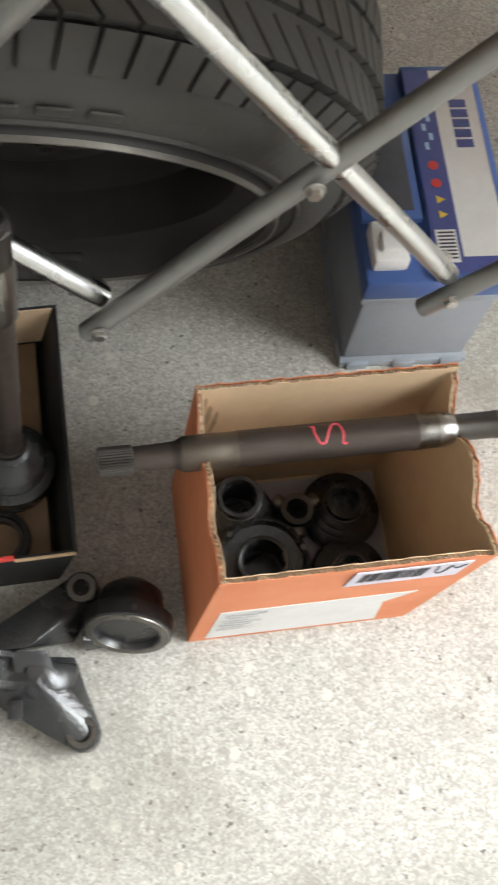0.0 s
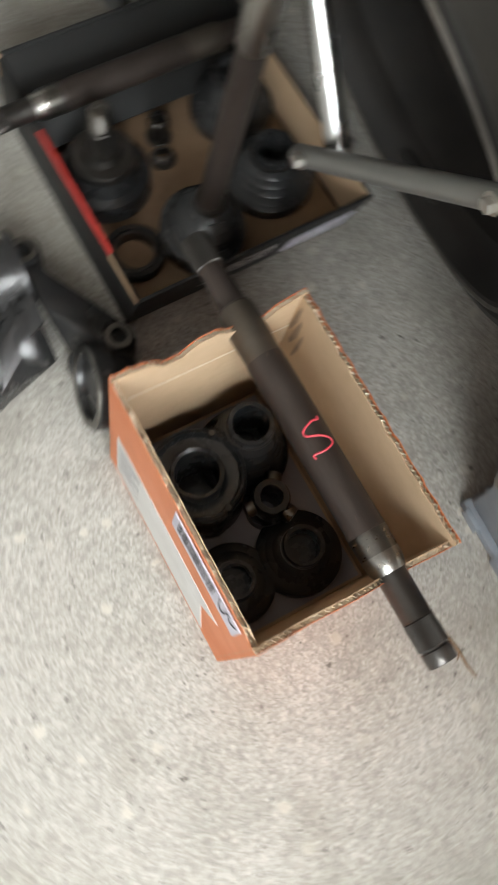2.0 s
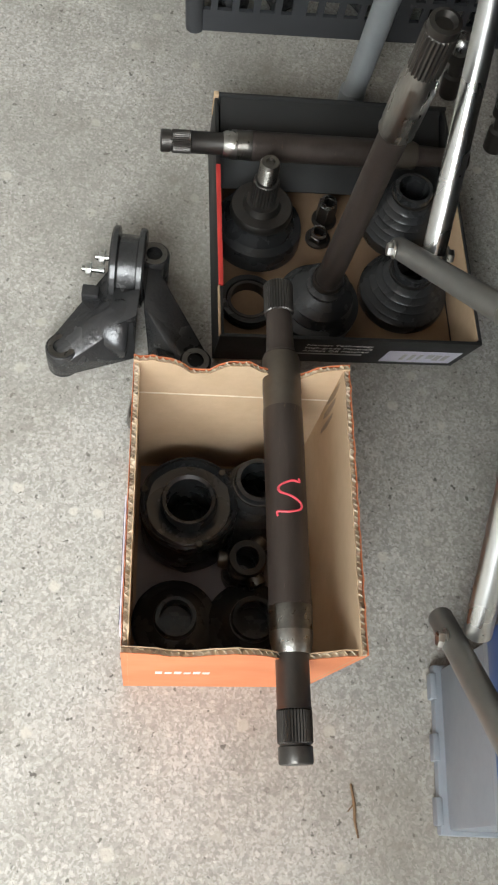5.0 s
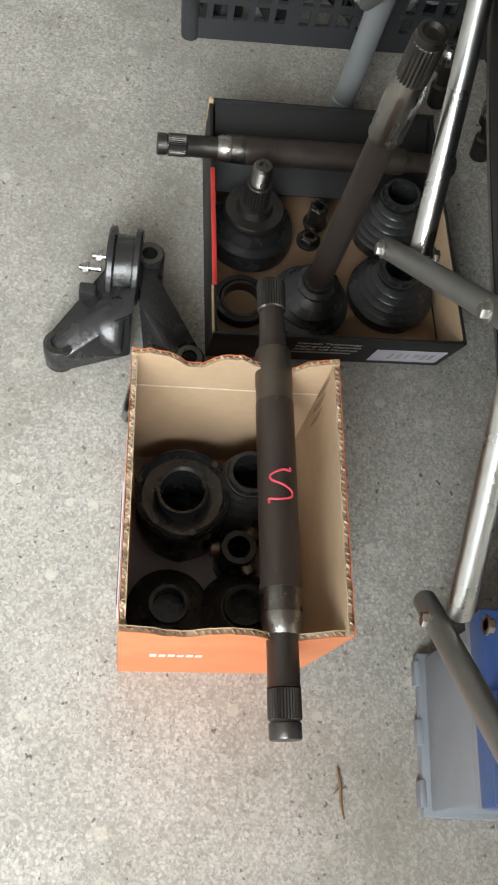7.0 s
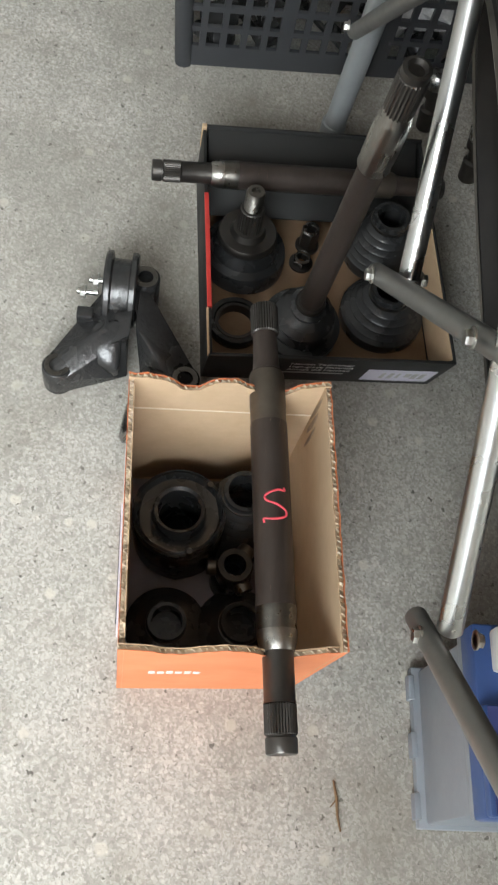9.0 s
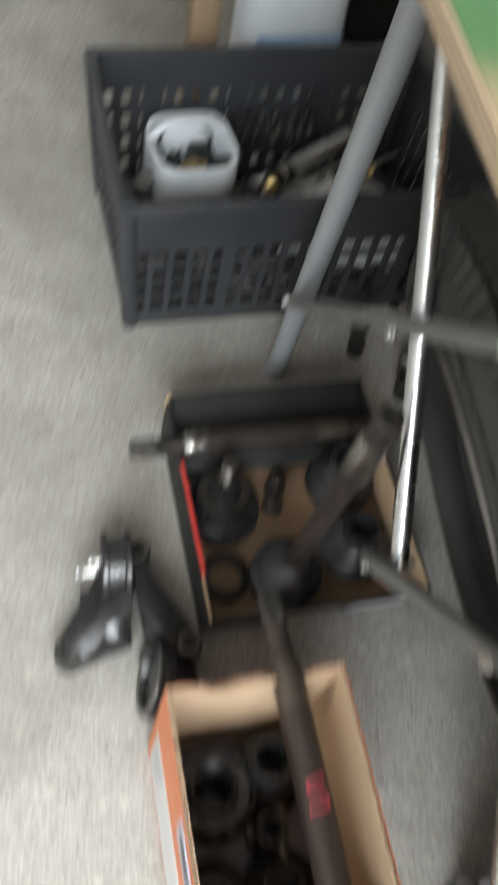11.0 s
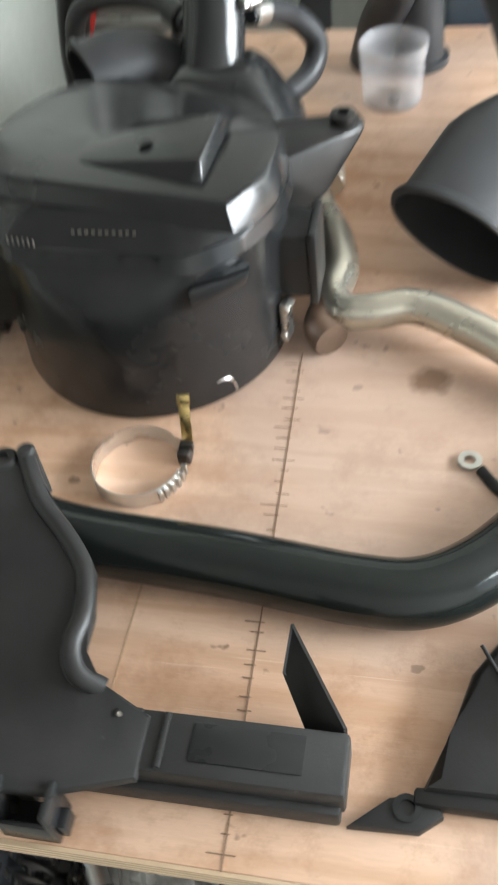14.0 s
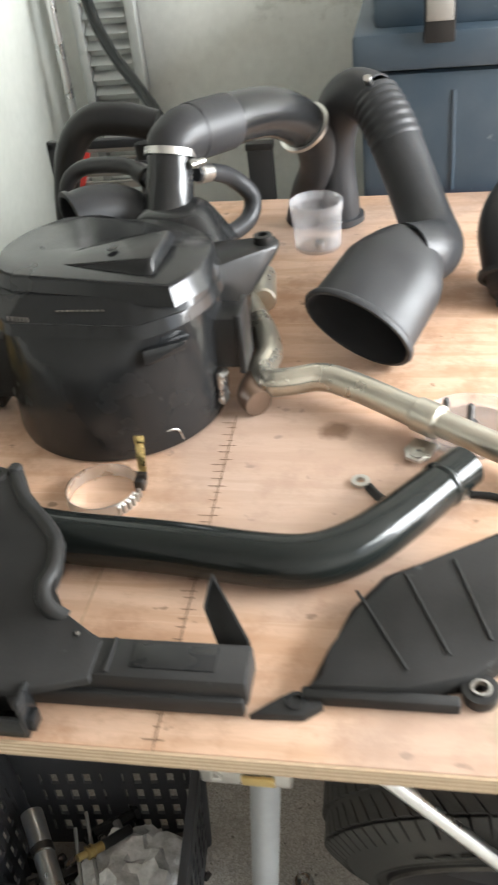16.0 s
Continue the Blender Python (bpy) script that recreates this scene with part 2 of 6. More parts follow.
ZINC = simple("zinc_plate", (0.62, 0.61, 0.58), 0.33, metal=1.0, second=(0.45, 0.43, 0.40), scale=40, bump=0.12)
BRASS = simple("yellow_zinc", (0.62, 0.47, 0.20), 0.32, metal=1.0, second=(0.5, 0.36, 0.15), scale=35)
OLIVE = simple("passivated_pipe", (0.54, 0.505, 0.42), 0.30, metal=0.85, second=(0.62, 0.59, 0.52), scale=10, stretch=(1, 1, 1), bump=0.08)
BROWNRUB = simple("brown_pipe_end", (0.12, 0.075, 0.05), 0.5, scale=30)
CARD = simple("corrugated_cardboard", (0.60, 0.43, 0.28), 0.85, second=(0.52, 0.36, 0.22), scale=11, amount=0.7, bump=0.25, bump_scale=70, fine=0.12, spec=0.2)
CARDEDGE = simple("cardboard_flute", (0.80, 0.69, 0.54), 0.9, second=(0.55, 0.43, 0.30), scale=90)
ORANGE = simple("orange_printed_card", (0.72, 0.235, 0.095), 0.6, second=(0.58, 0.17, 0.065), scale=8, bump=0.1, bump_scale=60, wear=(0.62, 0.50, 0.38), wear_cut=0.69, wear_scale=16)
PAPER = simple("white_paper", (0.72, 0.70, 0.68), 0.75, second=(0.62, 0.59, 0.56), scale=20, bump=0.05)
LILAC = simple("pale_lilac_label", (0.66, 0.63, 0.72), 0.6, second=(0.58, 0.55, 0.64), scale=20, bump=0.05)
GREYPAPER = simple("grey_liner_paper", (0.42, 0.385, 0.40), 0.8, scale=14)
INK = simple("printing_ink", (0.05, 0.05, 0.06), 0.6, scale=60)
PALEINK = simple("pale_ink", (0.5, 0.48, 0.47), 0.7, scale=60)
BLACKCARD = simple("black_printed_card", (0.015, 0.0147, 0.0145), 0.62, second=(0.024, 0.023, 0.022), scale=12, bump=0.1, wear=(0.16, 0.12, 0.09), wear_cut=0.70, wear_scale=26)
RED = simple("red_print", (0.62, 0.05, 0.04), 0.5, scale=25)
REDPEN = simple("red_paint_pen", (0.75, 0.07, 0.10), 0.5, second=(0.6, 0.1, 0.12), scale=120)
CRATE = simple("grey_black_crate_plastic", (0.034, 0.035, 0.039), 0.48, second=(0.055, 0.056, 0.060), scale=12, bump=0.12, wear=(0.12, 0.12, 0.12), wear_cut=0.66)
WHITEPL = simple("dirty_white_plastic", (0.82, 0.84, 0.86), 0.42, second=(0.62, 0.66, 0.70), scale=12)
BAG = simple("clouded_plastic_bag", (0.74, 0.74, 0.73), 0.22, second=(0.34, 0.34, 0.33), scale=40, amount=0.9, bump=1.0, bump_scale=70)
OILYCARD = simple("oil_stained_cardboard", (0.36, 0.235, 0.14), 0.75, second=(0.24, 0.15, 0.09), scale=14, amount=0.8, bump=0.2, bump_scale=80)
CASE = simple("light_grey_battery_case", (0.28, 0.30, 0.33), 0.5, second=(0.24, 0.26, 0.285), scale=10)
BLUE = simple("blue_battery_lid", (0.055, 0.105, 0.27), 0.42, second=(0.05, 0.11, 0.38), scale=12)
VIOLET = simple("violet_label_print", (0.07, 0.085, 0.26), 0.45, scale=18)
LABELBLUE = simple("mid_blue_print", (0.12, 0.22, 0.62), 0.45, scale=18)
PALEBLUE = simple("pale_blue_print", (0.45, 0.62, 0.80), 0.5, scale=12)
YELLOW = simple("yellow_print", (0.75, 0.52, 0.05), 0.5, scale=30)
TRUNK = simple("dusty_blue_plastic", (0.036, 0.060, 0.085), 0.55, second=(0.075, 0.098, 0.12), scale=6, amount=0.7, wear=(0.26, 0.29, 0.31), wear_cut=0.66, wear_scale=16)
TANK = simple("yellowed_translucent_plastic", (0.47, 0.35, 0.15), 0.35, second=(0.34, 0.24, 0.10), scale=6, amount=0.8, bump=0.08, spec=0.5, wear=(0.20, 0.13, 0.05), wear_cut=0.70, wear_scale=18)
CLEAR = simple("frosted_clear_plastic", (0.92, 0.94, 0.98), 0.35, second=(0.86, 0.88, 0.93), scale=14, transmission=0.6, alpha=0.24, bump=0.03, fine=0.0)
TIMBER = simple("weathered_timber", (0.36, 0.25, 0.15), 0.75, second=(0.25, 0.17, 0.10), scale=9, stretch=(6, 6, 1), bump=0.3, bump_scale=60)
BENCH = simple("dusty_bench_steel", (0.23, 0.22, 0.20), 0.6, metal=0.3, second=(0.32, 0.30, 0.27), scale=8)
LIPGREY = simple("bare_rim_edge", (0.20, 0.18, 0.155), 0.5, metal=0.5, second=(0.10, 0.09, 0.08), scale=16, amount=0.9)
TWIG = simple("dry_twig", (0.20, 0.12, 0.06), 0.8, scale=60)
GREASE = simple("grease_smear", (0.24, 0.165, 0.11), 0.6, second=(0.40, 0.28, 0.18), scale=70, amount=0.9)
LOUVRE = simple("galvanised_louvre", (0.42, 0.43, 0.41), 0.5, metal=0.5, second=(0.32, 0.33, 0.31), scale=9)
PENCIL = simple("pencil_line", (0.22, 0.14, 0.09), 0.9, scale=50)

# ---------------------------------------------------------------- mesh helpers
ROOT = {}


def thing(name, at, label, category, rz=0.0, group="", kind=""):
    ob = new(name)
    ob.empty_display_size = 0.02
    ob.matrix_basis = pose(*at, 0, 0, rz)
    ROOT[ob] = ob.matrix_basis.inverted()
    return tagged(ob, label, category, group, kind)


def part(name, bm, material_, parent=None, label="", local=False, smooth=40):
    """Links a bmesh as one mesh object under a thing or a part. The mesh is given in world metres unless local."""
    if parent is not None and not local:
        bm.transform(ROOT[parent])
    bmesh.ops.recalc_face_normals(bm, faces=bm.faces)
    for f in bm.faces:
        f.smooth = smooth > 0
    if smooth > 0:
        for e in bm.edges:
            e.smooth = not (len(e.link_faces) == 2 and e.calc_face_angle(0) > radians(smooth))
    me = bpy.data.meshes.new(name)
    bm.to_mesh(me)
    bm.free()
    for mm in material_ if isinstance(material_, (list, tuple)) else (material_,):
        me.materials.append(mm)
    ob = new(name, me)
    if parent is not None:
        ob.parent = parent
        ROOT[ob] = Matrix.Identity(4) if local else ROOT[parent]
    if label:
        ob["label"] = label
    return ob


def block(x0, x1, y0, y1, z0, z1, bevel=0.0, m=None, segs=2):
    bm = bmesh.new()
    bmesh.ops.create_cube(bm, size=1)
    bm.transform(Matrix.Translation(((x0 + x1) / 2, (y0 + y1) / 2, (z0 + z1) / 2)) @ Matrix.Diagonal((x1 - x0, y1 - y0, z1 - z0, 1)))
    if bevel:
        bmesh.ops.bevel(bm, geom=bm.edges[:], offset=bevel, segments=segs, affect="EDGES", profile=0.5)
    if m is not None:
        bm.transform(m)
    return bm


def merged(*bms):
    out = bmesh.new()
    for b in bms:
        me = bpy.data.meshes.new("tmp")
        b.to_mesh(me)
        b.free()
        out.from_mesh(me)
        bpy.data.meshes.remove(me)
    return out


def lathe(profile, m=None, seg=40, closed=False, lobes=None):
    """Turns (radius, height) pairs round z. lobes(angle, radius, height) may change the radius."""
    bm = bmesh.new()
    rings = []
    for r, z in profile:
        row = []
        for i in range(seg):
            a = 2 * math.pi * i / seg
            rr = lobes(a, r, z) if lobes else r
            row.append(bm.verts.new((rr * math.cos(a), rr * math.sin(a), z)))
        rings.append(row)
    pairs = list(zip(rings, rings[1:])) + ([(rings[-1], rings[0])] if closed else [])
    for p, q in pairs:
        for i in range(seg):
            bm.faces.new((p[i], p[(i + 1) % seg], q[(i + 1) % seg], q[i]))
    if not closed:
        for ring, r in ((rings[0], profile[0][0]), (rings[-1], profile[-1][0])):
            if r > 1e-5:
                bm.faces.new(ring)
    bmesh.ops.remove_doubles(bm, verts=bm.verts, dist=1e-6)
    if m is not None:
        bm.transform(m)
    return bm


def glide(points, n=10):
    """Points on a smooth line through the given points (x, y, z, radius...)."""
    p = [np.array(q, float) for q in points]
    p = [2 * p[0] - p[1], *p, 2 * p[-1] - p[-2]]
    out = []
    for a, b, c, d in zip(p, p[1:], p[2:], p[3:]):
        for i in range(n):
            t = i / n
            out.append(0.5 * (2 * b + (c - a) * t + (2 * a - 5 * b + 4 * c - d) * t * t + (3 * b - a - 3 * c + d) * t ** 3))
    out.append(p[-2])
    return out


def sweep(points, seg=20, n=10, wall=0.0, smooth_path=True, flat=(1, 1)):
    """A tube along points of (x, y, z, radius); with a wall it is open at both ends."""
    path = glide(points, n) if smooth_path else [np.array(q, float) for q in points]
    bm = bmesh.new()
    up = None
    outer, inner = [], []
    for i, q in enumerate(path):
        a, b = path[max(0, i - 1)][:3], path[min(len(path) - 1, i + 1)][:3]
        d = Vector(b - a).normalized()
        if up is None:
            up = d.orthogonal().normalized()
        up = (up - d * up.dot(d)).normalized()
        side = d.cross(up)
        for rings, r in ((outer, q[3]), (inner, max(1e-4, q[3] - wall))):
            rings.append([bm.verts.new(Vector(q[:3]) + (up * math.cos(2 * math.pi * k / seg) * flat[0] + side * math.sin(2 * math.pi * k / seg) * flat[1]) * r) for k in range(seg)])
    def skin(rings):
        for p, q in zip(rings, rings[1:]):
            for k in range(seg):
                bm.faces.new((p[k], p[(k + 1) % seg], q[(k + 1) % seg], q[k]))
    skin(outer)
    if wall:
        skin(inner)
        for e in (0, -1):
            for k in range(seg):
                bm.faces.new((outer[e][k], outer[e][(k + 1) % seg], inner[e][(k + 1) % seg], inner[e][k]))
    else:
        for row in inner:
            for v in row:
                bm.verts.remove(v)
        bm.faces.new(outer[0]), bm.faces.new(outer[-1])
    return bm


def rod(a, b, r, seg=16, bevel=0.0):
    a, b = Vector(a), Vector(b)
    d = (b - a)
    m = Matrix.Translation(a) @ d.to_track_quat("Z", "Y").to_matrix().to_4x4()
    n, e = d.length, min(bevel or r * 0.15, d.length / 3)
    return lathe([(r - e, 0), (r, e), (r, n - e), (r - e, n)], m, seg)


def along(a, b):
    """The pose at a whose z axis points to b."""
    a, b = Vector(a), Vector(b)
    return Matrix.Translation(a) @ (b - a).to_track_quat("Z", "Y").to_matrix().to_4x4()


def slab(outline, z0, z1, bevel=0.0, m=None, crown=None):
    """A plate from an outline in x and y; crown(x, y) lifts its top."""
    bm = bmesh.new()
    base = [bm.verts.new((x, y, z0)) for x, y in outline]
    top = [bm.verts.new((x, y, z1 + (crown(x, y) if crown else 0))) for x, y in outline]
    n = len(outline)
    for i in range(n):
        bm.faces.new((base[i], base[(i + 1) % n], top[(i + 1) % n], top[i]))
    bm.faces.new(list(reversed(base)))
    cap = bm.faces.new(top)
    if bevel:
        bmesh.ops.bevel(bm, geom=[e for e in cap.edges], offset=bevel, segments=2, affect="EDGES", profile=0.5)
    if m is not None:
        bm.transform(m)
    return bm


def pieces(name, bms, material_, parent, label="", local=False):
    """One part for each of several alike flat pieces."""
    for b in bms:
        part(name, b, material_, parent, label, local=local, smooth=0)


def hull(points, bevel=0.003):
    """A solid casting round the given points, with rounded edges."""
    bm = bmesh.new()
    for p in points:
        bm.verts.new(p)
    got = bmesh.ops.convex_hull(bm, input=bm.verts[:])
    loose = [g for g in got["geom_interior"] + got["geom_unused"] if isinstance(g, bmesh.types.BMVert)]
    bmesh.ops.delete(bm, geom=list(set(loose)), context="VERTS")
    bmesh.ops.dissolve_limit(bm, angle_limit=radians(4), verts=bm.verts[:], edges=bm.edges[:])
    if bevel:
        bmesh.ops.bevel(bm, geom=bm.edges[:], offset=bevel, segments=2, affect="EDGES", profile=0.5, clamp_overlap=True)
    return bm


def hexagon(r, h, m):
    return lathe([(r * 0.9, 0), (r, h * 0.12), (r, h * 0.88), (r * 0.9, h)], m, 6)


def bolt_parts(owner, a, d, r=0.0055, h=0.006, mat_=None):
    """A hexagonal bolt head at a, pointing along d."""
    a, d = Vector(a), Vector(d).normalized()
    part("bolt", merged(hexagon(r, h, along(a, a + d)), lathe([(r * 1.35, 0), (r * 1.35, 0.0012), (r * 0.5, 0.0014)], along(a, a + d), 20)), mat_ or ZINC, owner)


# ---------------------------------------------------------------- setting
part_floor = part("floor", block(-30, 30, -30, 30, -0.2, 0.0), FLOOR, smooth=0)
tagged(part_floor, "worn exposed-aggregate concrete garage floor", "floor", kind="structure")


def setting(name, bm, mat_, label):
    return tagged(part(name, bm, mat_, smooth=0), label, "wall" if "wall" in name else name.split("_")[0], kind="structure")


setting("wall_back", block(-2.7, 1.7, 2.05, 2.25, 0, 2.6), WALL, "old limewashed back wall of the garage")
setting("wall_left", block(-2.9, -2.7, -0.9, 2.25, 0, 2.6), WALL, "old limewashed side wall of the garage")
# Unseen header fades sunlight leftward; added low wall blocks light under the table.
setting("wall_right", merged(block(1.7, 1.85, -0.9, 2.25, 2.3, 2.6), block(1.7, 1.85, 2.05, 2.25, 0, 2.3), block(1.7, 1.85, 0.42, 2.05, 0, 0.95)), WALL, "unseen side wall with a wide doorway and an added low light-blocking wall")
setting("wall_pier", block(-2.7, -1.27, 1.36, 2.05, 0, 2.6, 0.006), PIER, "cracked white-painted masonry pier in the corner")
# Unseen wall, added behind the camera to bound the fill and reflections.
setting("wall_front", block(-2.7, 1.7, -1.05, -0.9, 0, 2.6), FILLWALL, "unseen plain grey wall added opposite the table")
# Unseen ceiling, added to keep sky light off and reflect dark in gloss.
setting("ceiling", block(-2.9, 1.85, -1.05, 2.25, 2.6, 2.75), CEILING, "plain grey ceiling added out of view")

# ---------------------------------------------------------------- trestle table
TX0, TX1, TY0, TY1, TZ = -0.978, 1.46, 0.335, 1.555, 0.80
table = thing("trestle_table", (0, 0.95, 0), "plywood sheet table on a folding scissor-braced metal trestle", "table")
ROOT[table] = table.matrix_basis.inverted()
top = thing_top = part("tabletop", block(TX0, TX1, TY0 + 0.002, TY1, TZ - 0.019, TZ, 0.0015), PLY, table, "stained plywood sheet with a green paint splash")
part("front_edge", block(TX0 + 0.002, TX1 - 0.002, TY0 - 0.001, TY0 + 0.002, TZ - 0.0185, TZ - 0.0012), PLY_EDGE, table, "bare laminated plywood edge")
part("side_edge", block(TX0 - 0.003, TX0 - 0.0002, TY0 + 0.002, TY1 - 0.002, TZ - 0.0185, TZ - 0.0012), PLY_EDGE, table)
# a ruled pencil line with tick marks across the sheet
LINE_A, LINE_B = Vector((-0.640, 0.336, 0)), Vector((-0.652, 0.83, 0))
rnd = random.Random(5)
part("pencil_line", block(-0.0006, 0.0006, 0, (LINE_B - LINE_A).length, TZ + 0.0002, TZ + 0.0006, 0, Matrix.Translation(LINE_A) @ Matrix.Rotation(math.atan2(-(LINE_B - LINE_A).x, (LINE_B - LINE_A).y), 4, "Z")), PENCIL, table, smooth=0)
ticks = []
for k in range(38):
    q = LINE_A.lerp(LINE_B, 0.02 + k * 0.0257)
    w = rnd.choice((0.004, 0.007, 0.012, 0.016))
    y = q.y + rnd.uniform(-0.002, 0.002)
    ticks.append(block(q.x - w, q.x + rnd.choice((0.002, 0.004, 0.008)), y - 0.0005, y + 0.0005, TZ + 0.0008, TZ + 0.0010))
pieces("tick_mark", ticks, PENCIL, table)
part("faint_line", block(-0.7475, -0.7465, 0.40, 0.55, TZ + 0.0002, TZ + 0.0005), TIMBER, table, smooth=0)


def scissor_side(dy):
    """Legs, braces, brackets and bolts along one long side of the trestle, dy metres behind the front side."""
    at = lambda x, y, z: (x, y + dy, z)
    for fx, tx in ((-0.629, -0.567), (0.82, 0.76)):
        part("leg", sweep([(fx, 0.433 + dy, 0.004, 0.0140), (tx, 0.462 + dy, 0.745, 0.0175)], 20, 4), LEGGREY, table, "grey-coated round steel leg")
        part("foot_cap", lathe([(0.014, 0), (0.0165, 0.002), (0.0165, 0.022), (0.0145, 0.024)], Matrix.Translation((fx, 0.433 + dy, 0.0)), 20), LEGGREY, table)
        s = 1 if fx < 0 else -1
        part("top_bracket", block(tx - 0.042, tx + 0.040, 0.350 + dy, 0.485 + dy, 0.738, 0.7795, 0.003), ZINC, table, "zinc-plated hinge bracket")
        part("side_plate", block(tx + s * 0.078 - 0.040, tx + s * 0.078 + 0.026, 0.364 + dy, 0.372 + dy, 0.738, 0.770, 0.002), ZINC, table)
        part("catch", block(tx - 0.004, tx + 0.026, 0.3465 + dy, 0.3495 + dy, 0.744, 0.756, 0.001), BRASS, table, "orange plastic catch")
        bolt_parts(table, (tx - 0.026, 0.350 + dy, 0.75), (0, -1, 0), 0.004, 0.004)
        bolt_parts(table, (tx + s * 0.06, 0.372 + dy, 0.752), (0, -1, 0), 0.007, 0.007)
    dark = (((-0.590, 0.418, 0.195), (-0.150, 0.415, 0.640)), ((-0.178, 0.408, 0.294), (0.15, 0.470, 0.600)), ((0.105, 0.442, 0.260), (0.46, 0.47, 0.60)), ((0.42, 0.452, 0.29), (0.72, 0.46, 0.60)))
    bright = (((-0.162, 0.431, 0.310), (-0.520, 0.448, 0.700)), ((0.124, 0.456, 0.292), (-0.145, 0.428, 0.645)), ((0.43, 0.466, 0.29), (0.15, 0.480, 0.61)), ((0.74, 0.466, 0.29), (0.46, 0.482, 0.61)))
    for p, q in dark:
        part("dark_brace", rod(at(*p), at(*q), 0.0088), GREYALU, table, "dull grey tube brace")
    for p, q in bright:
        part("bright_brace", rod(at(*p), at(*q), 0.0092), ALU, table, "bright aluminium tube brace")
    for x, y, z in ((-0.166, 0.402, 0.306), (0.126, 0.438, 0.282), (-0.016, 0.425, 0.450), (-0.300, 0.408, 0.480), (-0.152, 0.406, 0.636), (0.45, 0.46, 0.30), (0.29, 0.455, 0.44)):
        bolt_parts(table, at(x, y, z), (0, -1, 0))
        bolt_parts(table, at(x, y + 0.040, z), (0, 1, 0))
    bolt_parts(table, at(-0.584, 0.409, 0.205), (0, -1, 0))


scissor_side(0.0)
scissor_side(0.98)

# ---------------------------------------------------------------- wheel under the table


def wheel():
    lean = radians(20)
    m = Matrix.Translation((-0.235, 0.534, 0.273)) @ Matrix.Rotation(radians(90) + lean, 4, "X")
    # z of the wheel points out of the face that shows the open rim
    w = thing("tyre_on_rim", (-0.235, 0.633, 0.0), "worn car tyre on a dirty steel rim, leaning under the table", "wheel")
    W = 0.20
    prof = [(0.217, 0.0), (0.228, 0.006), (0.248, 0.008), (0.266, 0.000), (0.290, -0.024), (0.3045, -0.05), (0.3065, -W / 2), (0.3045, -W + 0.05),
            (0.290, -W + 0.024), (0.266, -W), (0.248, -W - 0.008), (0.228, -W - 0.006), (0.217, -W), (0.209, -W + 0.02), (0.209, -0.02)]
    tyre = part("tyre", lathe(prof, m, 96, closed=True), TYRE, w, "worn black tyre")
    # tread blocks, joined: five ribs cut by slanted sipes
    bm = bmesh.new()
    r0, r1 = 0.304, 0.3115
    ribs = [(-0.028, -0.058), (-0.064, -0.094), (-0.100, -0.130), (-0.136, -0.168)]
    n = 84
    for j, (a0, a1) in enumerate(ribs):
        for i in range(n):
            t0 = 2 * math.pi * (i + 0.06) / n
            t1 = 2 * math.pi * (i + 0.91) / n
            sk = (0.075, 0.045, -0.045, -0.075)[j]
            vs = []
            for r in (r0 - 0.006, r1 - (0.005 if j in (0, 3) else 0)):
                for t, z in ((t0, a0), (t1, a0), (t1 + sk, a1), (t0 + sk, a1)):
                    vs.append(bm.verts.new(m @ Vector((r * math.cos(t), r * math.sin(t), z))))
            for q in ((4, 5, 6, 7), (0, 1, 5, 4), (1, 2, 6, 5), (2, 3, 7, 6), (3, 0, 4, 7)):
                bm.faces.new([vs[k] for k in q])
    for i in range(n):
        # shoulder blocks that wrap from the tread onto the sidewall
        t0, t1 = 2 * math.pi * (i + 0.06) / n, 2 * math.pi * (i + 0.88) / n
        vs = []
        for lift in (-0.006, 0.0035):
            for t, r, z in ((t0 + 0.012, 0.275, -0.009), (t1 + 0.012, 0.275, -0.009), (t1, 0.299, -0.026), (t0, 0.299, -0.026)):
                vs.append(bm.verts.new(m @ Vector(((r + lift) * math.cos(t), (r + lift) * math.sin(t), z + lift * 0.7))))
        for q in ((4, 5, 6, 7), (0, 1, 5, 4), (1, 2, 6, 5), (2, 3, 7, 6), (3, 0, 4, 7)):
            bm.faces.new([vs[k] for k in q])
    tagged(part("tread", bm, TYRE, tyre, smooth=0), kind="stuff")
    # raised rings and unreadable lettering on the sidewall
    part("sidewall_ring", lathe([(0.233, 0.006), (0.235, 0.0095), (0.2375, 0.0095), (0.239, 0.006)], m, 80, closed=True), TYRE, tyre)
    for k in range(9):
        a = radians(70 + k * 7 + (8 if k > 4 else 0))
        part("raised_letter", block(0.243, 0.259, -0.011, 0.011, 0.0055, 0.0078, 0.001, m @ Matrix.Rotation(a, 4, "Z")), TYRE, tyre)
    m = m @ Matrix.Diagonal((1.047, 1.047, 1, 1))
    rim = part("rim", lathe([(0.214, 0.002), (0.210, 0.012), (0.203, 0.010), (0.199, -0.004), (0.192, -0.018), (0.178, -0.026), (0.174, -0.075), (0.160, -0.085), (0.150, -0.092),
                             (0.115, -0.095), (0.10, -0.082), (0.065, -0.080), (0.045, -0.090), (0.032, -0.09), (0.032, -0.12), (0.17, -0.13), (0.19, -0.16), (0.205, -0.19), (0.214, -0.202)], m, 72, closed=True), RIM, w, "dirty dark wheel rim with chipped paint")
    part("rim_lip", lathe([(0.2110, 0.010), (0.2105, 0.0140), (0.2085, 0.0142), (0.2070, 0.0115)], m, 80, closed=True), LIPGREY, rim, "scuffed bare rim edge")
    for k in range(5):
        a = 2 * math.pi * k / 5
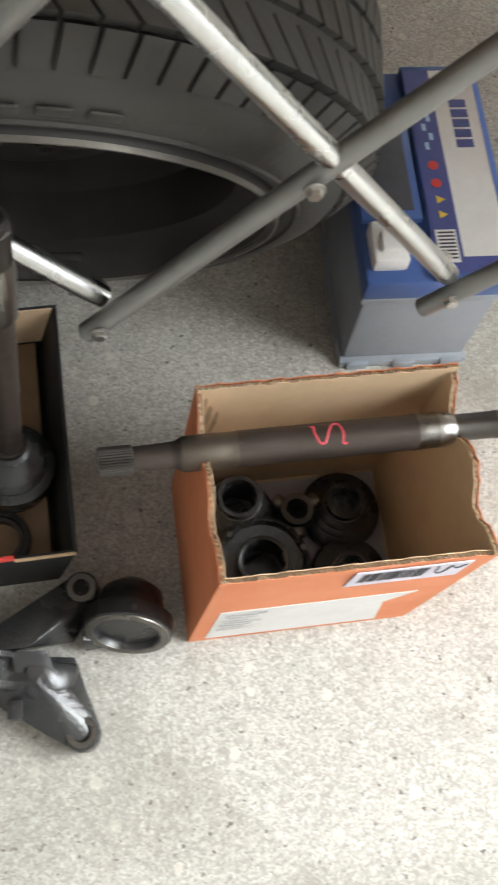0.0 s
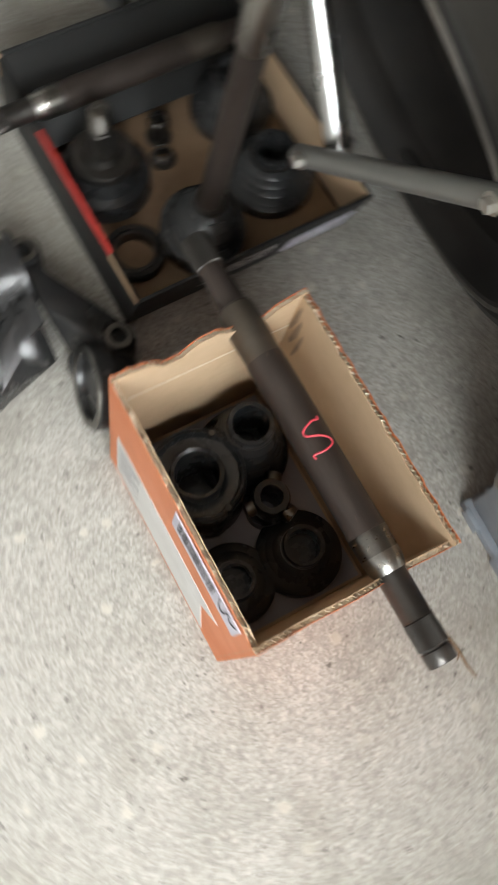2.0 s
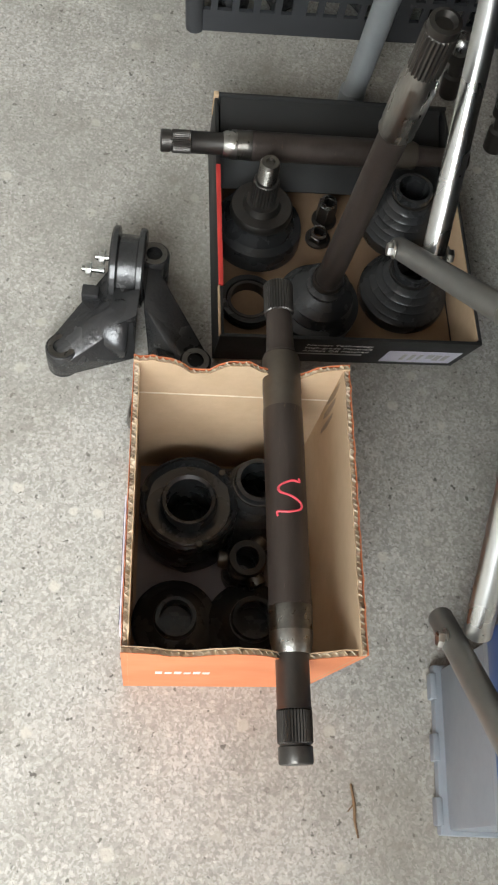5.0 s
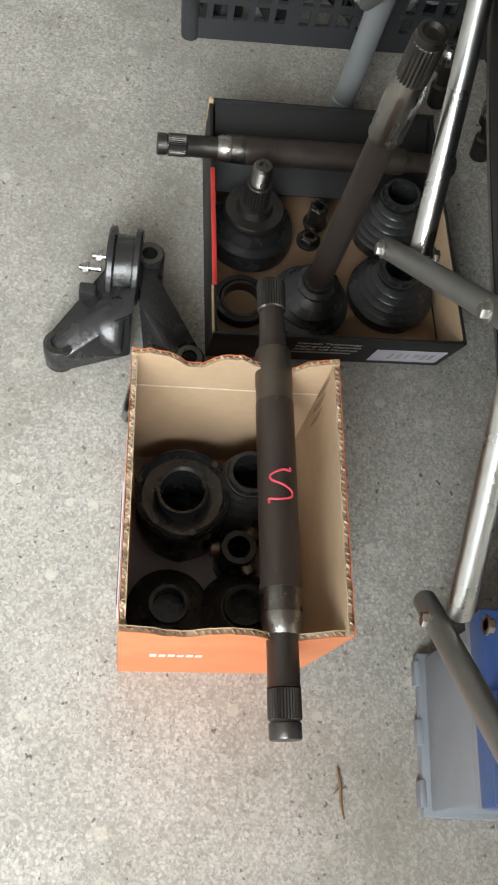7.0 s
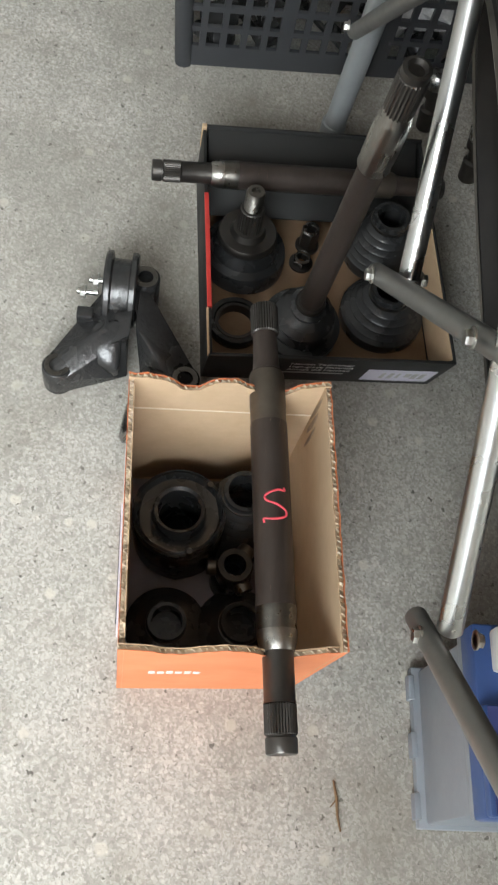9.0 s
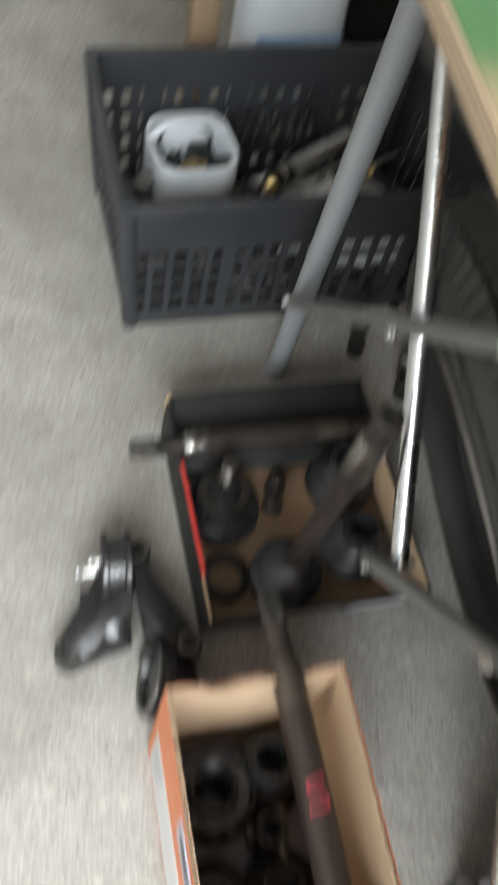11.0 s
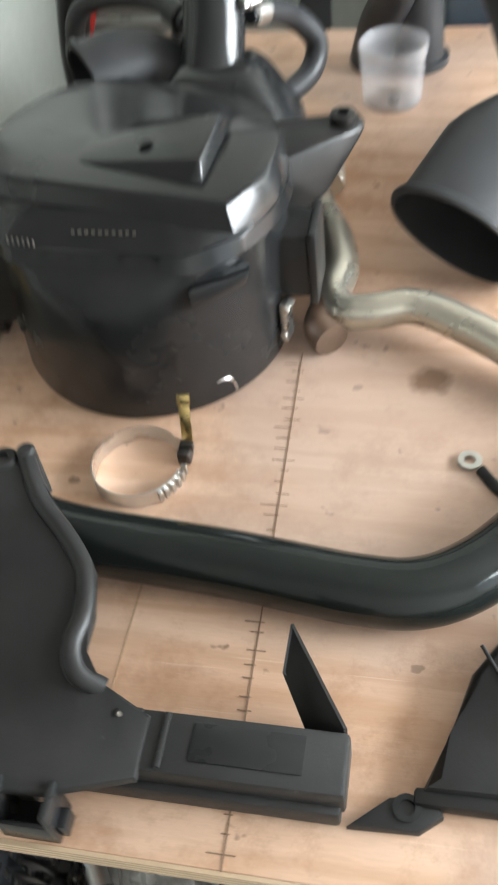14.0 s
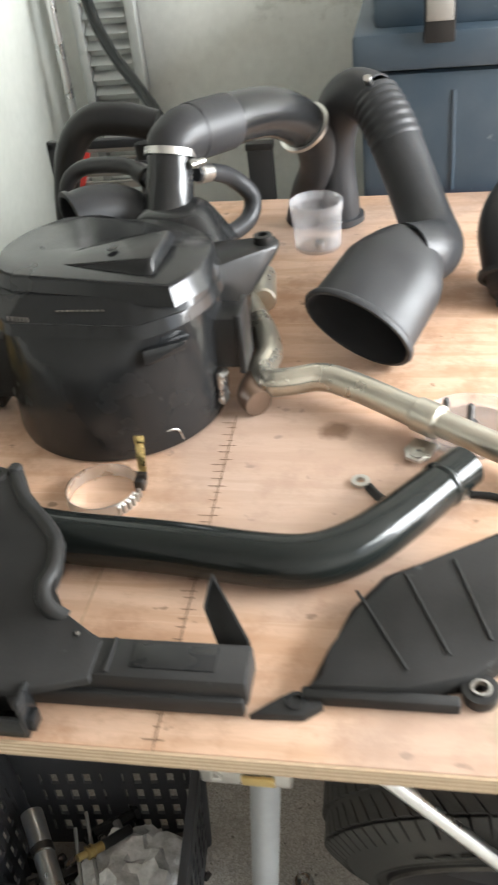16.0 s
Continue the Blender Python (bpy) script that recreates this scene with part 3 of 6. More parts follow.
        part("wheel_nut_hole", lathe([(0.011, -0.081), (0.011, -0.076), (0.007, -0.076), (0.007, -0.081)], m @ Matrix.Translation((0.055 * math.cos(a), 0.055 * math.sin(a), 0)), 14, closed=True), RIM, rim)
    part("balance_weight", block(-0.030, 0.035, -0.201, -0.190, -0.016, -0.006, 0.002, m), RIM, rim, "chipped grey balance weight")


wheel()

# ---------------------------------------------------------------- battery


def battery():
    b = thing("car_battery", (0.157, 0.648, 0), "grey and blue car battery with a white label", "battery", rz=1)
    L = lambda *a, **k: block(*a, **k)
    case = part("case", merged(L(-0.071, 0.071, -0.126, 0.126, 0.012, 0.150, bevel=0.003), L(-0.076, 0.076, -0.131, 0.131, 0.140, 0.150, bevel=0.002)), CASE, b, "light grey plastic case", local=True)
    part("base_lip", merged(L(-0.075, 0.075, -0.133, 0.133, 0.0, 0.012, bevel=0.002), *[L(x - 0.012, x + 0.012, -0.136, -0.130, 0.0, 0.013, bevel=0.001) for x in (-0.055, 0.0, 0.055)],
                            *[L(-0.078, -0.074, y - 0.012, y + 0.012, 0.0, 0.013, bevel=0.001) for y in (-0.09, -0.03, 0.03, 0.09)]), CASE, b, local=True)
    lid = part("lid", merged(L(-0.076, 0.077, -0.132, 0.132, 0.150, 0.181, bevel=0.004), L(-0.008, 0.076, -0.132, 0.132, 0.178, 0.190, bevel=0.003), L(-0.074, -0.010, -0.062, 0.062, 0.178, 0.188, bevel=0.003)), BLUE, b, "blue plastic lid", local=True)
    part("terminal_cover", merged(L(-0.070, -0.034, -0.118, -0.070, 0.180, 0.200, bevel=0.004), L(-0.062, -0.042, -0.108, -0.085, 0.198, 0.206, bevel=0.003)), PAPER, lid, "dirty white terminal cover", local=True)
    part("terminal", lathe([(0.009, 0), (0.008, 0.016), (0.006, 0.017)], Matrix.Translation((-0.052, 0.095, 0.180)), 20), ZINC, lid, local=True)
    # Raised dark block; its ink colour stands for the shade in a lid recess.
    part("recess_patch", L(-0.066, -0.018, -0.052, 0.052, 0.1812, 0.1892, bevel=0.002), INK, lid, local=True)
    label = part("label", L(0.022, 0.074, -0.124, 0.124, 0.1902, 0.1908), PAPER, b, "white paper label", local=True, smooth=0)
    part("violet_band", L(-0.006, 0.022, -0.128, 0.124, 0.1902, 0.1908), VIOLET, label, "violet label band", local=True, smooth=0)
    part("blue_corner", L(0.022, 0.074, -0.128, -0.110, 0.1909, 0.1913), VIOLET, label, local=True, smooth=0)
    part("blue_edge_stripe", L(0.068, 0.074, -0.10, 0.124, 0.1909, 0.1913), LABELBLUE, label, local=True, smooth=0)
    pieces("maker_mark", [L(0.038, 0.056, y, y + 0.010, 0.1909, 0.1914) for y in (0.022, 0.035, 0.048, 0.061, 0.074)], VIOLET, label, "plain blue maker's mark", local=True)
    part("barcode_sticker", L(-0.003, 0.018, -0.116, -0.078, 0.1909, 0.1913), PAPER, label, local=True, smooth=0)
    pieces("code_bar", [L(-0.001, 0.016, -0.112 + k * 0.0042, -0.110 + k * 0.0042, 0.1914, 0.1917) for k in range(8)], INK, label, local=True)
    for k, (y, mm) in enumerate(((-0.060, YELLOW), (-0.042, YELLOW), (-0.022, RED), (0.0, RED))):
        part("warning_sign", lathe([(0.0055, 0.1909), (0.0055, 0.1914), (0.002, 0.1914)], Matrix.Translation((0.008, y, 0)), 3 if mm is YELLOW else 16), mm, label, local=True, smooth=0)
    pieces("print_line", [L(0.004 + 0.006 * (k % 2), 0.008 + 0.006 * (k % 2), 0.020 + k * 0.012, 0.029 + k * 0.012, 0.1909, 0.1912) for k in range(5)], PALEBLUE, label, local=True)


battery()

# ---------------------------------------------------------------- orange box of boots


def card_wall(a, b, h, torn, owner, outside, inside=CARD, z0=0.0, thick=0.0050):
    """A corrugated wall from a to b: two liners with a wavy flute between them; torn(u) is the height of its top edge."""
    a, b = Vector((*a, 0)), Vector((*b, 0))
    d = b - a
    out = Vector((d.y, -d.x, 0)).normalized()
    n = 34
    def liner(off, th):
        bm = bmesh.new()
        rows = []
        for i in range(n + 1):
            u = i / n
            p = a + d * u
            zt = torn(u) if torn else h
            rows.append([bm.verts.new(p + out * o + Vector((0, 0, z))) for o, z in ((off, z0), (off + th, z0), (off + th, zt), (off, zt))])
        for p, q in zip(rows, rows[1:]):
            for k in range(4):
                bm.faces.new((p[k], p[(k + 1) % 4], q[(k + 1) % 4], q[k]))
        bm.faces.new(rows[0]), bm.faces.new(list(reversed(rows[-1])))
        return bm
    wall = part("inner_liner", liner(-thick, 0.0008), inside, owner, local=True)
    part("outer_liner", liner(-0.0005, 0.0005), outside, owner, local=True)
    bm = bmesh.new()
    rows = []
    waves = int(d.length / 0.0048)
    for i in range(waves * 2 + 1):
        u = i / (waves * 2)
        o = -0.0009 if i % 2 else -thick + 0.0009
        p = a + d * u + out * o
        zt = (torn(u) if torn else h) + 0.0004
        rows.append((bm.verts.new(p + Vector((0, 0, zt - 0.02))), bm.verts.new(p + Vector((0, 0, zt)))))
    for p, q in zip(rows, rows[1:]):
        bm.faces.new((p[0], q[0], q[1], p[1]))
    fill = []
    for i in range(n + 1):
        u = i / n
        p = a + d * u
        zt = (torn(u) if torn else h) - 0.0030
        fill.append((bm.verts.new(p + out * -0.0009 + Vector((0, 0, zt))), bm.verts.new(p + out * (-thick + 0.0009) + Vector((0, 0, zt)))))
    for p, q in zip(fill, fill[1:]):
        bm.faces.new((p[0], q[0], q[1], p[1]))
    part("flute", bm, CARDEDGE, owner, "corrugated core at the cut edge", local=True, smooth=0)
    return wall


def boot(name, at, r=0.044, h=0.075, folds=5, label="black ribbed rubber joint boot", rx=0, ry=0, mat_=None, cat="boot"):
    """A bellows boot: wide mouth below, ribs that narrow upward, an open neck with a bead."""
    b = thing(name, at, label, cat)
    prof = [(r * 0.96, 0.0), (r, 0.004), (r, 0.016), (r * 0.95, 0.018)]
    for k in range(folds):
        f = k / folds
        rr = r * (0.95 - 0.42 * f)
        z = 0.02 + (h - 0.032) * f
        st = (h - 0.032) / folds
        prof += [(rr * 0.88, z), (rr, z + st * 0.45), (rr * 0.97, z + st * 0.6)]
    rn = r * 0.46
    prof += [(rn, h - 0.012), (rn * 1.06, h - 0.006), (rn, h), (rn * 0.82, h), (rn * 0.80, h - 0.03), (rn * 0.8, 0.02)]
    m = pose(0, 0, 0, rx, ry, 0)
    part("bellows", lathe(prof, m, 40), mat_ or BOOT, b, local=True)
    part("neck_clip", lathe([(rn * 1.02, h - 0.011), (rn * 1.1, h - 0.0105), (rn * 1.1, h - 0.007), (rn * 1.02, h - 0.0065)], m, 40, closed=True), DARKSTEEL, b, local=True)
    return b


def orange_box():
    o = thing("orange_cardboard_box", (0.0160, 0.3020, 0), "open orange printed cardboard box with torn rim", "box", rz=3.6)
    hx, hy, h = 0.1130, 0.0840, 0.251
    bump_ = lambda u, c, w, d: d * math.exp(-((u - c) / w) ** 2)
    part("bottom", block(-hx + 0.001, hx - 0.001, -hy + 0.001, hy - 0.001, 0, 0.005), CARD, o, local=True)
    part("liner_paper", block(-hx + 0.008, hx - 0.008, -hy + 0.008, hy - 0.008, 0.0055, 0.0062), GREYPAPER, o, "grey paper lining", local=True, smooth=0)
    noise_ = lambda u: 0.0012 * math.sin(u * 57) + 0.0009 * math.sin(u * 131 + 2)
    front = lambda u: h - 0.003 + noise_(u) - bump_(u, 1.0, 0.06, 0.004)
    right = lambda u: h - 0.002 - bump_(u, 0.26, 0.12, 0.020) - bump_(u, 0.74, 0.14, 0.030) + noise_(u)
    back = lambda u: h + 0.001 + noise_(u)
    left = lambda u: h + 0.002 - bump_(u, 0.69, 0.10, 0.022) - bump_(u, 0.28, 0.13, 0.026) + noise_(u)
    P = (-hx, -hy), (hx, -hy), (hx, hy), (-hx, hy)
    card_wall(P[0], P[1], h, front, o, ORANGE)
    card_wall(P[1], P[2], h, right, o, ORANGE)
    card_wall(P[2], P[3], h, back, o, ORANGE)
    card_wall(P[3], P[0], h, left, o, ORANGE)
    part("fold_line", block(-hx + 0.0048, -hx + 0.0054, -hy + 0.005, hy - 0.005, 0.190, 0.192), CARDEDGE, o, local=True, smooth=0)
    for x, z, w in ((-0.104, 0.215, 0.003), (-0.098, 0.196, 0.0035), (-0.090, 0.182, 0.0025)):
        part("grease_smear", slab([(x - w, z - 0.022), (x - w * 0.2, z - 0.026), (x + w, z - 0.004), (x + w * 0.8, z + 0.018), (x + w * 0.1, z + 0.024), (x - w * 0.6, z + 0.004)], 0, 0.0005, m=Matrix.Translation((0, hy - 0.0050, 0)) @ Matrix.Rotation(radians(90), 4, "X")), GREASE, o, "dark grease smear", local=True, smooth=0)
    # printing on the front
    y = -hy - 0.0004
    part("white_band", slab([(-hx + 0.016, 0.012), (hx - 0.035, 0.012), (hx - 0.052, 0.10), (hx - 0.03, 0.135), (-hx + 0.016, 0.135)], 0, 0.0006, m=Matrix.Translation((0, y + 0.0004, 0)) @ Matrix.Rotation(radians(90), 4, "X")), PAPER, o, "faded white printed band", local=True, smooth=0)
    pieces("text_bar", [block(-hx + 0.022 + (0.004 * (k % 2)), -hx + 0.06 - 0.007 * (k % 3), y - 0.0012, y - 0.0006, 0.118 - k * 0.011, 0.123 - k * 0.011) for k in range(7)], PALEINK, o, local=True)
    lab = part("barcode_label", block(hx - 0.115, hx - 0.018, y - 0.0012, y - 0.0002, 0.195, 0.240, m=Matrix.Translation((0, 0, -0.001))), LILAC, o, "white barcode sticker", local=True, smooth=0)
    rb = random.Random(8)
    bars, x = [], hx - 0.107
    while x < hx - 0.052:
        w = rb.choice((0.0008, 0.0012, 0.002))
        bars.append(block(x, x + w, y - 0.0018, y - 0.0012, 0.207, 0.234))
        x += w + rb.choice((0.0009, 0.0014, 0.002))
    pieces("code_bar", bars, INK, lab, local=True)
    part("pen_scribble", sweep([(hx - 0.046, y - 0.0015, 0.235, 0.0006), (hx - 0.042, y - 0.0015, 0.212, 0.0006), (hx - 0.036, y - 0.0015, 0.214, 0.0006), (hx - 0.034, y - 0.0015, 0.233, 0.0006),
                                (hx - 0.028, y - 0.0015, 0.222, 0.0006), (hx - 0.022, y - 0.0015, 0.232, 0.0006)], 6, 5), INK, lab, local=True)
    # the box has slumped sideways a little
    pieces("end_print", [block(hx + 0.0003, hx + 0.0009, -0.058 + k * 0.0075, -0.0525 + k * 0.0075, 0.122, 0.136 - 0.003 * (k % 2)) for k in range(6)], PAPER, o, "plain white printed mark", local=True)
    slump = Matrix.Identity(4)
    slump[0][2] = 0.085
    for ob in o.children_recursive:
        ob.data.transform(Matrix.Translation((-0.011, 0, 0)) @ slump)


orange_box()
boot("ribbed_boot", (-0.049, 0.329, 0.0065), 0.0455, 0.100, 6)
boot("short_boot", (0.064, 0.336, 0.006), 0.042, 0.05, 3, "black rubber boot at the bottom of the box")
boot("short_boot", (0.066, 0.266, 0.006), 0.040, 0.04, 2, "black rubber boot at the bottom of the box")


def cv_cup(name, at, r, h, label, tilt=(0, 0)):
    """A joint housing: a fat cup with a stepped rim, three notches and an open bore."""
    c = thing(name, at, label, "car part")
    m = pose(0, 0, 0, tilt[0], tilt[1], 0)
    notch = lambda a, rr, z: rr * (1 + 0.035 * max(0, math.cos(3 * a)) ** 8) if rr > r * 0.8 else rr
    part("housing", lathe([(r * 0.7, 0), (r * 0.9, 0.006), (r, 0.02), (r, h * 0.7), (r * 0.96, h * 0.76), (r * 1.0, h * 0.8), (r * 0.99, h * 0.9), (r * 0.9, h * 0.93), (r * 0.84, h * 0.84), (r * 0.58, h * 0.82), (r * 0.54, h * 0.70), (r * 0.54, h * 0.05), (0.0005, h * 0.04)], m, 48, lobes=notch), BOOT, c, local=True)
    part("inner_ring", lathe([(r * 0.59, h * 0.78), (r * 0.56, h * 0.95), (r * 0.53, h * 0.98), (r * 0.46, h * 0.96), (r * 0.42, h * 0.88), (r * 0.41, h * 0.35), (r * 0.50, h * 0.34), (r * 0.52, h * 0.76)], m, 40, closed=True), BOOT, c, local=True)
    part("clip", lathe([(r * 0.97, h * 0.905), (r * 0.985, h * 0.92), (r * 0.972, h * 0.932), (r * 0.957, h * 0.92)], m, 48, closed=True), DARKSTEEL, c, "thin bright clamp band", local=True)
    for k in range(3):
        a = 2 * math.pi * k / 3 + 0.3
        part("lug", lathe([(0.004, h * 0.78), (0.0045, h * 0.9), (0.003, h * 0.93)], m @ Matrix.Translation((r * 0.93 * math.cos(a), r * 0.93 * math.sin(a), 0)), 10), DARKSTEEL, c, local=True)
    return c


cv_cup("joint_cup", (-0.026, 0.2720, 0.0065), 0.0450, 0.09, "black joint boot cup with open bore", (3, -2))


def tripod(at):
    t = thing("tripod_joint", at, "greasy three-armed steel tripod joint", "car part")
    part("hub", lathe([(0.0165, 0), (0.018, 0.003), (0.018, 0.022), (0.0165, 0.025), (0.011, 0.025), (0.011, 0.0)], None, 28, closed=True), CAST, t, local=True)
    for k in range(3):
        a = 2 * math.pi * k / 3 + 0.5
        part("roller", lathe([(0.005, 0.014), (0.008, 0.016), (0.009, 0.021), (0.008, 0.026), (0.003, 0.027)], pose(0, 0, 0.0125, 0, 90, math.degrees(a)), 24), WORN, t, local=True)


tripod((0.012, 0.326, 0.042))
tripod_rest = thing("rubber_ring", (0.012, 0.326, 0.0065), "black rubber ring under the tripod joint", "car part")
part("ring", lathe([(0.016, 0), (0.0195, 0.004), (0.020, 0.030), (0.0185, 0.0355), (0.011, 0.0355), (0.011, 0.0)], None, 32, closed=True), BOOT, tripod_rest, local=True)


def splined(r, z0, z1, m, teeth=26):
    return lathe([(r * 0.9, z0), (r, z0 + 0.001), (r, z1 - 0.001), (r * 0.9, z1)], m, teeth * 2, lobes=lambda a, rr, z: rr * (1.0 + 0.035 * (1 if math.cos(a * teeth) > 0 else -1)))


def drive_shaft(name, a, b, label, mark=False, scale=1.0):
    """A stepped half shaft with splines at both ends; bands of bright ground steel."""
    a, b = Vector(a), Vector(b)
    s = thing(name, tuple((a + b) / 2), label, "drive shaft")
    m, n = along(a, b), (b - a).length
    k = scale
    S = lambda prof: lathe([(r * k, z * n) for r, z in prof], m, 36)
    part("spline", splined(0.0105 * k, 0.0, 0.075 * n, m, 32), DARKSTEEL, s, "splined end")
    part("neck", S([(0.0088, 0.072), (0.0092, 0.08), (0.0100, 0.15), (0.0105, 0.17), (0.0120, 0.175), (0.0120, 0.182)]), SHAFT, s, "brown oiled steel neck")
    part("seal_band", S([(0.0128, 0.18), (0.0134, 0.185), (0.0137, 0.265), (0.0134, 0.27), (0.0134, 0.30), (0.0136, 0.305)]), TAN, s, "scuffed brown band")
    part("body", S([(0.0134, 0.302), (0.0138, 0.31), (0.0138, 0.70), (0.0142, 0.705), (0.0142, 0.715)]), SHAFT, s, "dark oiled steel tube")
    part("ground_band", S([(0.0136, 0.712), (0.0143, 0.72), (0.0139, 0.735), (0.0138, 0.765)]), WORN, s, "dull worn steel band")
    part("bright_ring", S([(0.0138, 0.763), (0.0140, 0.767), (0.0136, 0.783), (0.0124, 0.797), (0.0112, 0.805)]), NICKEL, s, "bright worn ring")
    part("far_neck", S([(0.0106, 0.805), (0.0106, 0.90), (0.0112, 0.905)]), DARKSTEEL, s)
    part("far_spline", splined(0.0106 * k, 0.905 * n, 0.965 * n, m, 34), DARKSTEEL, s, "splined end")
    part("tip", S([(0.0096, 0.962), (0.0096, 0.968), (0.0106, 0.970), (0.0106, 0.997), (0.0098, 1.0)]), DARKSTEEL, s)
    if mark:
        # a hand-drawn S wrapped over the top of the tube
        d = (b - a).normalized()
        side = Vector((-d.y, d.x, 0)).normalized()
        c = a + d * (0.508 * n)
        pts = []
        for u, v in ((0.85, 0.95), (0.85, 0.78), (0.2, 0.80), (-0.75, 0.55), (-0.70, 0.25), (0.2, 0.0), (0.95, -0.3), (0.85, -0.62), (-0.1, -0.78), (-0.95, -0.72), (-0.95, -0.95)):
            ang = u * 0.62
            rr = 0.0139 * k
            p = c - d * (v * 0.0155) + side * (rr * math.sin(ang)) + Vector((0, 0, rr * math.cos(ang)))
            pts.append((*p, 0.0010))
        part("painted_mark", sweep(pts, 6, 5), REDPEN, s, "hand-painted red letter S")
    return s


drive_shaft("drive_shaft", (-0.174, 0.3225, 0.231), (0.204, 0.351, 0.219), "oiled steel drive shaft marked with a red S", True, 1.13)
# ---------------------------------------------------------------- black box of joints


def black_box():
    o = thing("black_cardboard_box", (-0.372, 0.4055, 0), "low black cardboard box with red edge and tan insert", "box", rz=4.8)
    hx, hf, hy, h = 0.163, 0.133, 0.1345, 0.092
    lean = 0.23  # the front wall is pushed outwards
    rim = hf + lean * h - 0.004
    part("bottom", block(-hx, hf, -hy, hy, 0, 0.004), BLACKCARD, o, local=True)
    part("side", hull([(hf + lean * z - d, y, z) for d in (0.0, 0.004) for y in (-hy, hy) for z in (0.001, h)], 0.0008), BLACKCARD, o, local=True)
    part("side", block(-hx, -hx + 0.004, -hy, hy, 0.001, h + 0.004, 0.0008), BLACKCARD, o, local=True)
    for y in (-hy, hy - 0.004):
        part("side", hull([(x, yy, z) for x, z in ((-hx + 0.004, 0.001), (hf - 0.004, 0.001), (rim, h), (-hx + 0.004, h)) for yy in (y, y + 0.004)], 0.0006), BLACKCARD, o, local=True)
    part("insert", block(-hx + 0.06, hf - 0.006, -hy + 0.006, hy - 0.006, 0.005, 0.024, 0.001), OILYCARD, o, "oil-stained tan cardboard insert", local=True)
    part("red_edge", hull([(x, y, h + z) for x in (-0.060, rim - 0.055) for y in (-hy - 0.0005, -hy + 0.0045) for z in (0.0, 0.003)], 0.0005), RED, o, "red printed top edge", local=True)
    part("torn_edge", hull([(x, y, h + z) for x in (rim - 0.055, rim + 0.002) for y in (-hy - 0.0012, -hy + 0.001) for z in (-0.004, 0.0018)], 0.0004), CARD, o, "torn bare cardboard edge", local=True)
    part("torn_corner", block(-hx - 0.0005, -hx + 0.006, -hy - 0.001, -hy + 0.0045, h - 0.03, h + 0.005, 0.001), CARD, o, "torn bare cardboard corner", local=True)
    part("tan_edge", hull([(x, y, z) for x, z in ((-0.06, 0.026), (hf + lean * 0.026 - 0.005, 0.026), (rim - 0.001, h + 0.001), (-0.06, h + 0.001)) for y in (hy - 0.0055, hy - 0.0042)], 0), CARD, o, local=True)
    fl = Matrix.Translation((-hx + 0.004, 0, h)) @ Matrix.Rotation(radians(24), 4, "Y")
    part("flap", block(0.0, 0.105, -hy + 0.007, hy - 0.007, -0.004, 0.0, 0.0008, fl), BLACKCARD, o, "black lid flap folded inwards", local=True)
    x = hf + 0.0003
    lab = part("label", block(x, x + 0.0008, 0.047, 0.126, 0.014, 0.058), LILAC, o, "bluish white parts label", local=True, smooth=0)
    rb = random.Random(4)
    pieces("print_mark", [block(x + 0.0009, x + 0.0013, 0.066 + k * 0.009, 0.066 + k * 0.009 + rb.uniform(0.003, 0.007), 0.024 + rb.uniform(0, 0.012), 0.048) for k in range(6)], PALEINK, lab, local=True)
    for k, words in enumerate(("Newest Technology", "High-grade Materials", "Always OE Matched")):
        cu = bpy.data.curves.new("caption", "FONT")
        cu.body, cu.size, cu.extrude = words, 0.0086, 0.0002
        tmp = bpy.data.objects.new("caption", cu)
        me = bpy.data.meshes.new_from_object(tmp)
        bpy.data.objects.remove(tmp)
        bpy.data.curves.remove(cu)
        bm = bmesh.new()
        bm.from_mesh(me)
        bpy.data.meshes.remove(me)
        bm.transform(Matrix.Translation((x + 0.0006, -0.044, 0.070 - k * 0.0115)) @ Euler((radians(90), 0, radians(90))).to_matrix().to_4x4())
        part("printed_words", bm, PAPER, o, "white printed words", local=True, smooth=0)
    part("printed_bar", block(x, x + 0.0004, -0.058, 0.022, 0.0345, 0.0385), PALEINK, o, local=True, smooth=0)
    slump, shear = Matrix.Identity(4), Matrix.Identity(4)
    slump[0][2], shear[0][2] = 0.07, lean
    for ob in o.children_recursive:
        if ob.name.split(".")[0] in ("label", "print_mark", "printed_words", "printed_bar"):
            ob.data.transform(shear)
        ob.data.transform(Matrix.Translation((-0.003, 0, 0)) @ slump)


black_box()


def outer_joint(at, r=0.049):
    """A wheel-side joint standing on its bell: bell, flange, spline and threaded stub."""
    j = thing("outer_joint", at, "greasy outer joint standing stub upwards in the box", "car part")
    part("bell", lathe([(r * 0.85, 0), (r, 0.006), (r, 0.024), (r * 0.97, 0.030), (r * 0.80, 0.034), (r * 0.76, 0.040), (r * 0.68, 0.044), (r * 0.66, 0.050)], None, 44), BOOT, j, local=True)
    part("collar", lathe([(r * 0.64, 0.049), (r * 0.70, 0.051), (r * 0.70, 0.057), (r * 0.66, 0.060), (r * 0.42, 0.060), (r * 0.36, 0.068)], None, 36), DARKSTEEL, j, local=True)
    part("stub", splined(0.0135, 0.064, 0.100, None, 24), DARKSTEEL, j, "splined stub", local=True)
    part("thread", lathe([(0.0098, 0.099)] + [(0.0098 + (0.0008 if k % 2 else 0), 0.101 + k * 0.0012) for k in range(20)] + [(0.0090, 0.127), (0.005, 0.127), (0.004, 0.124)], None, 24), WORN, j, "bright threaded end", local=True)


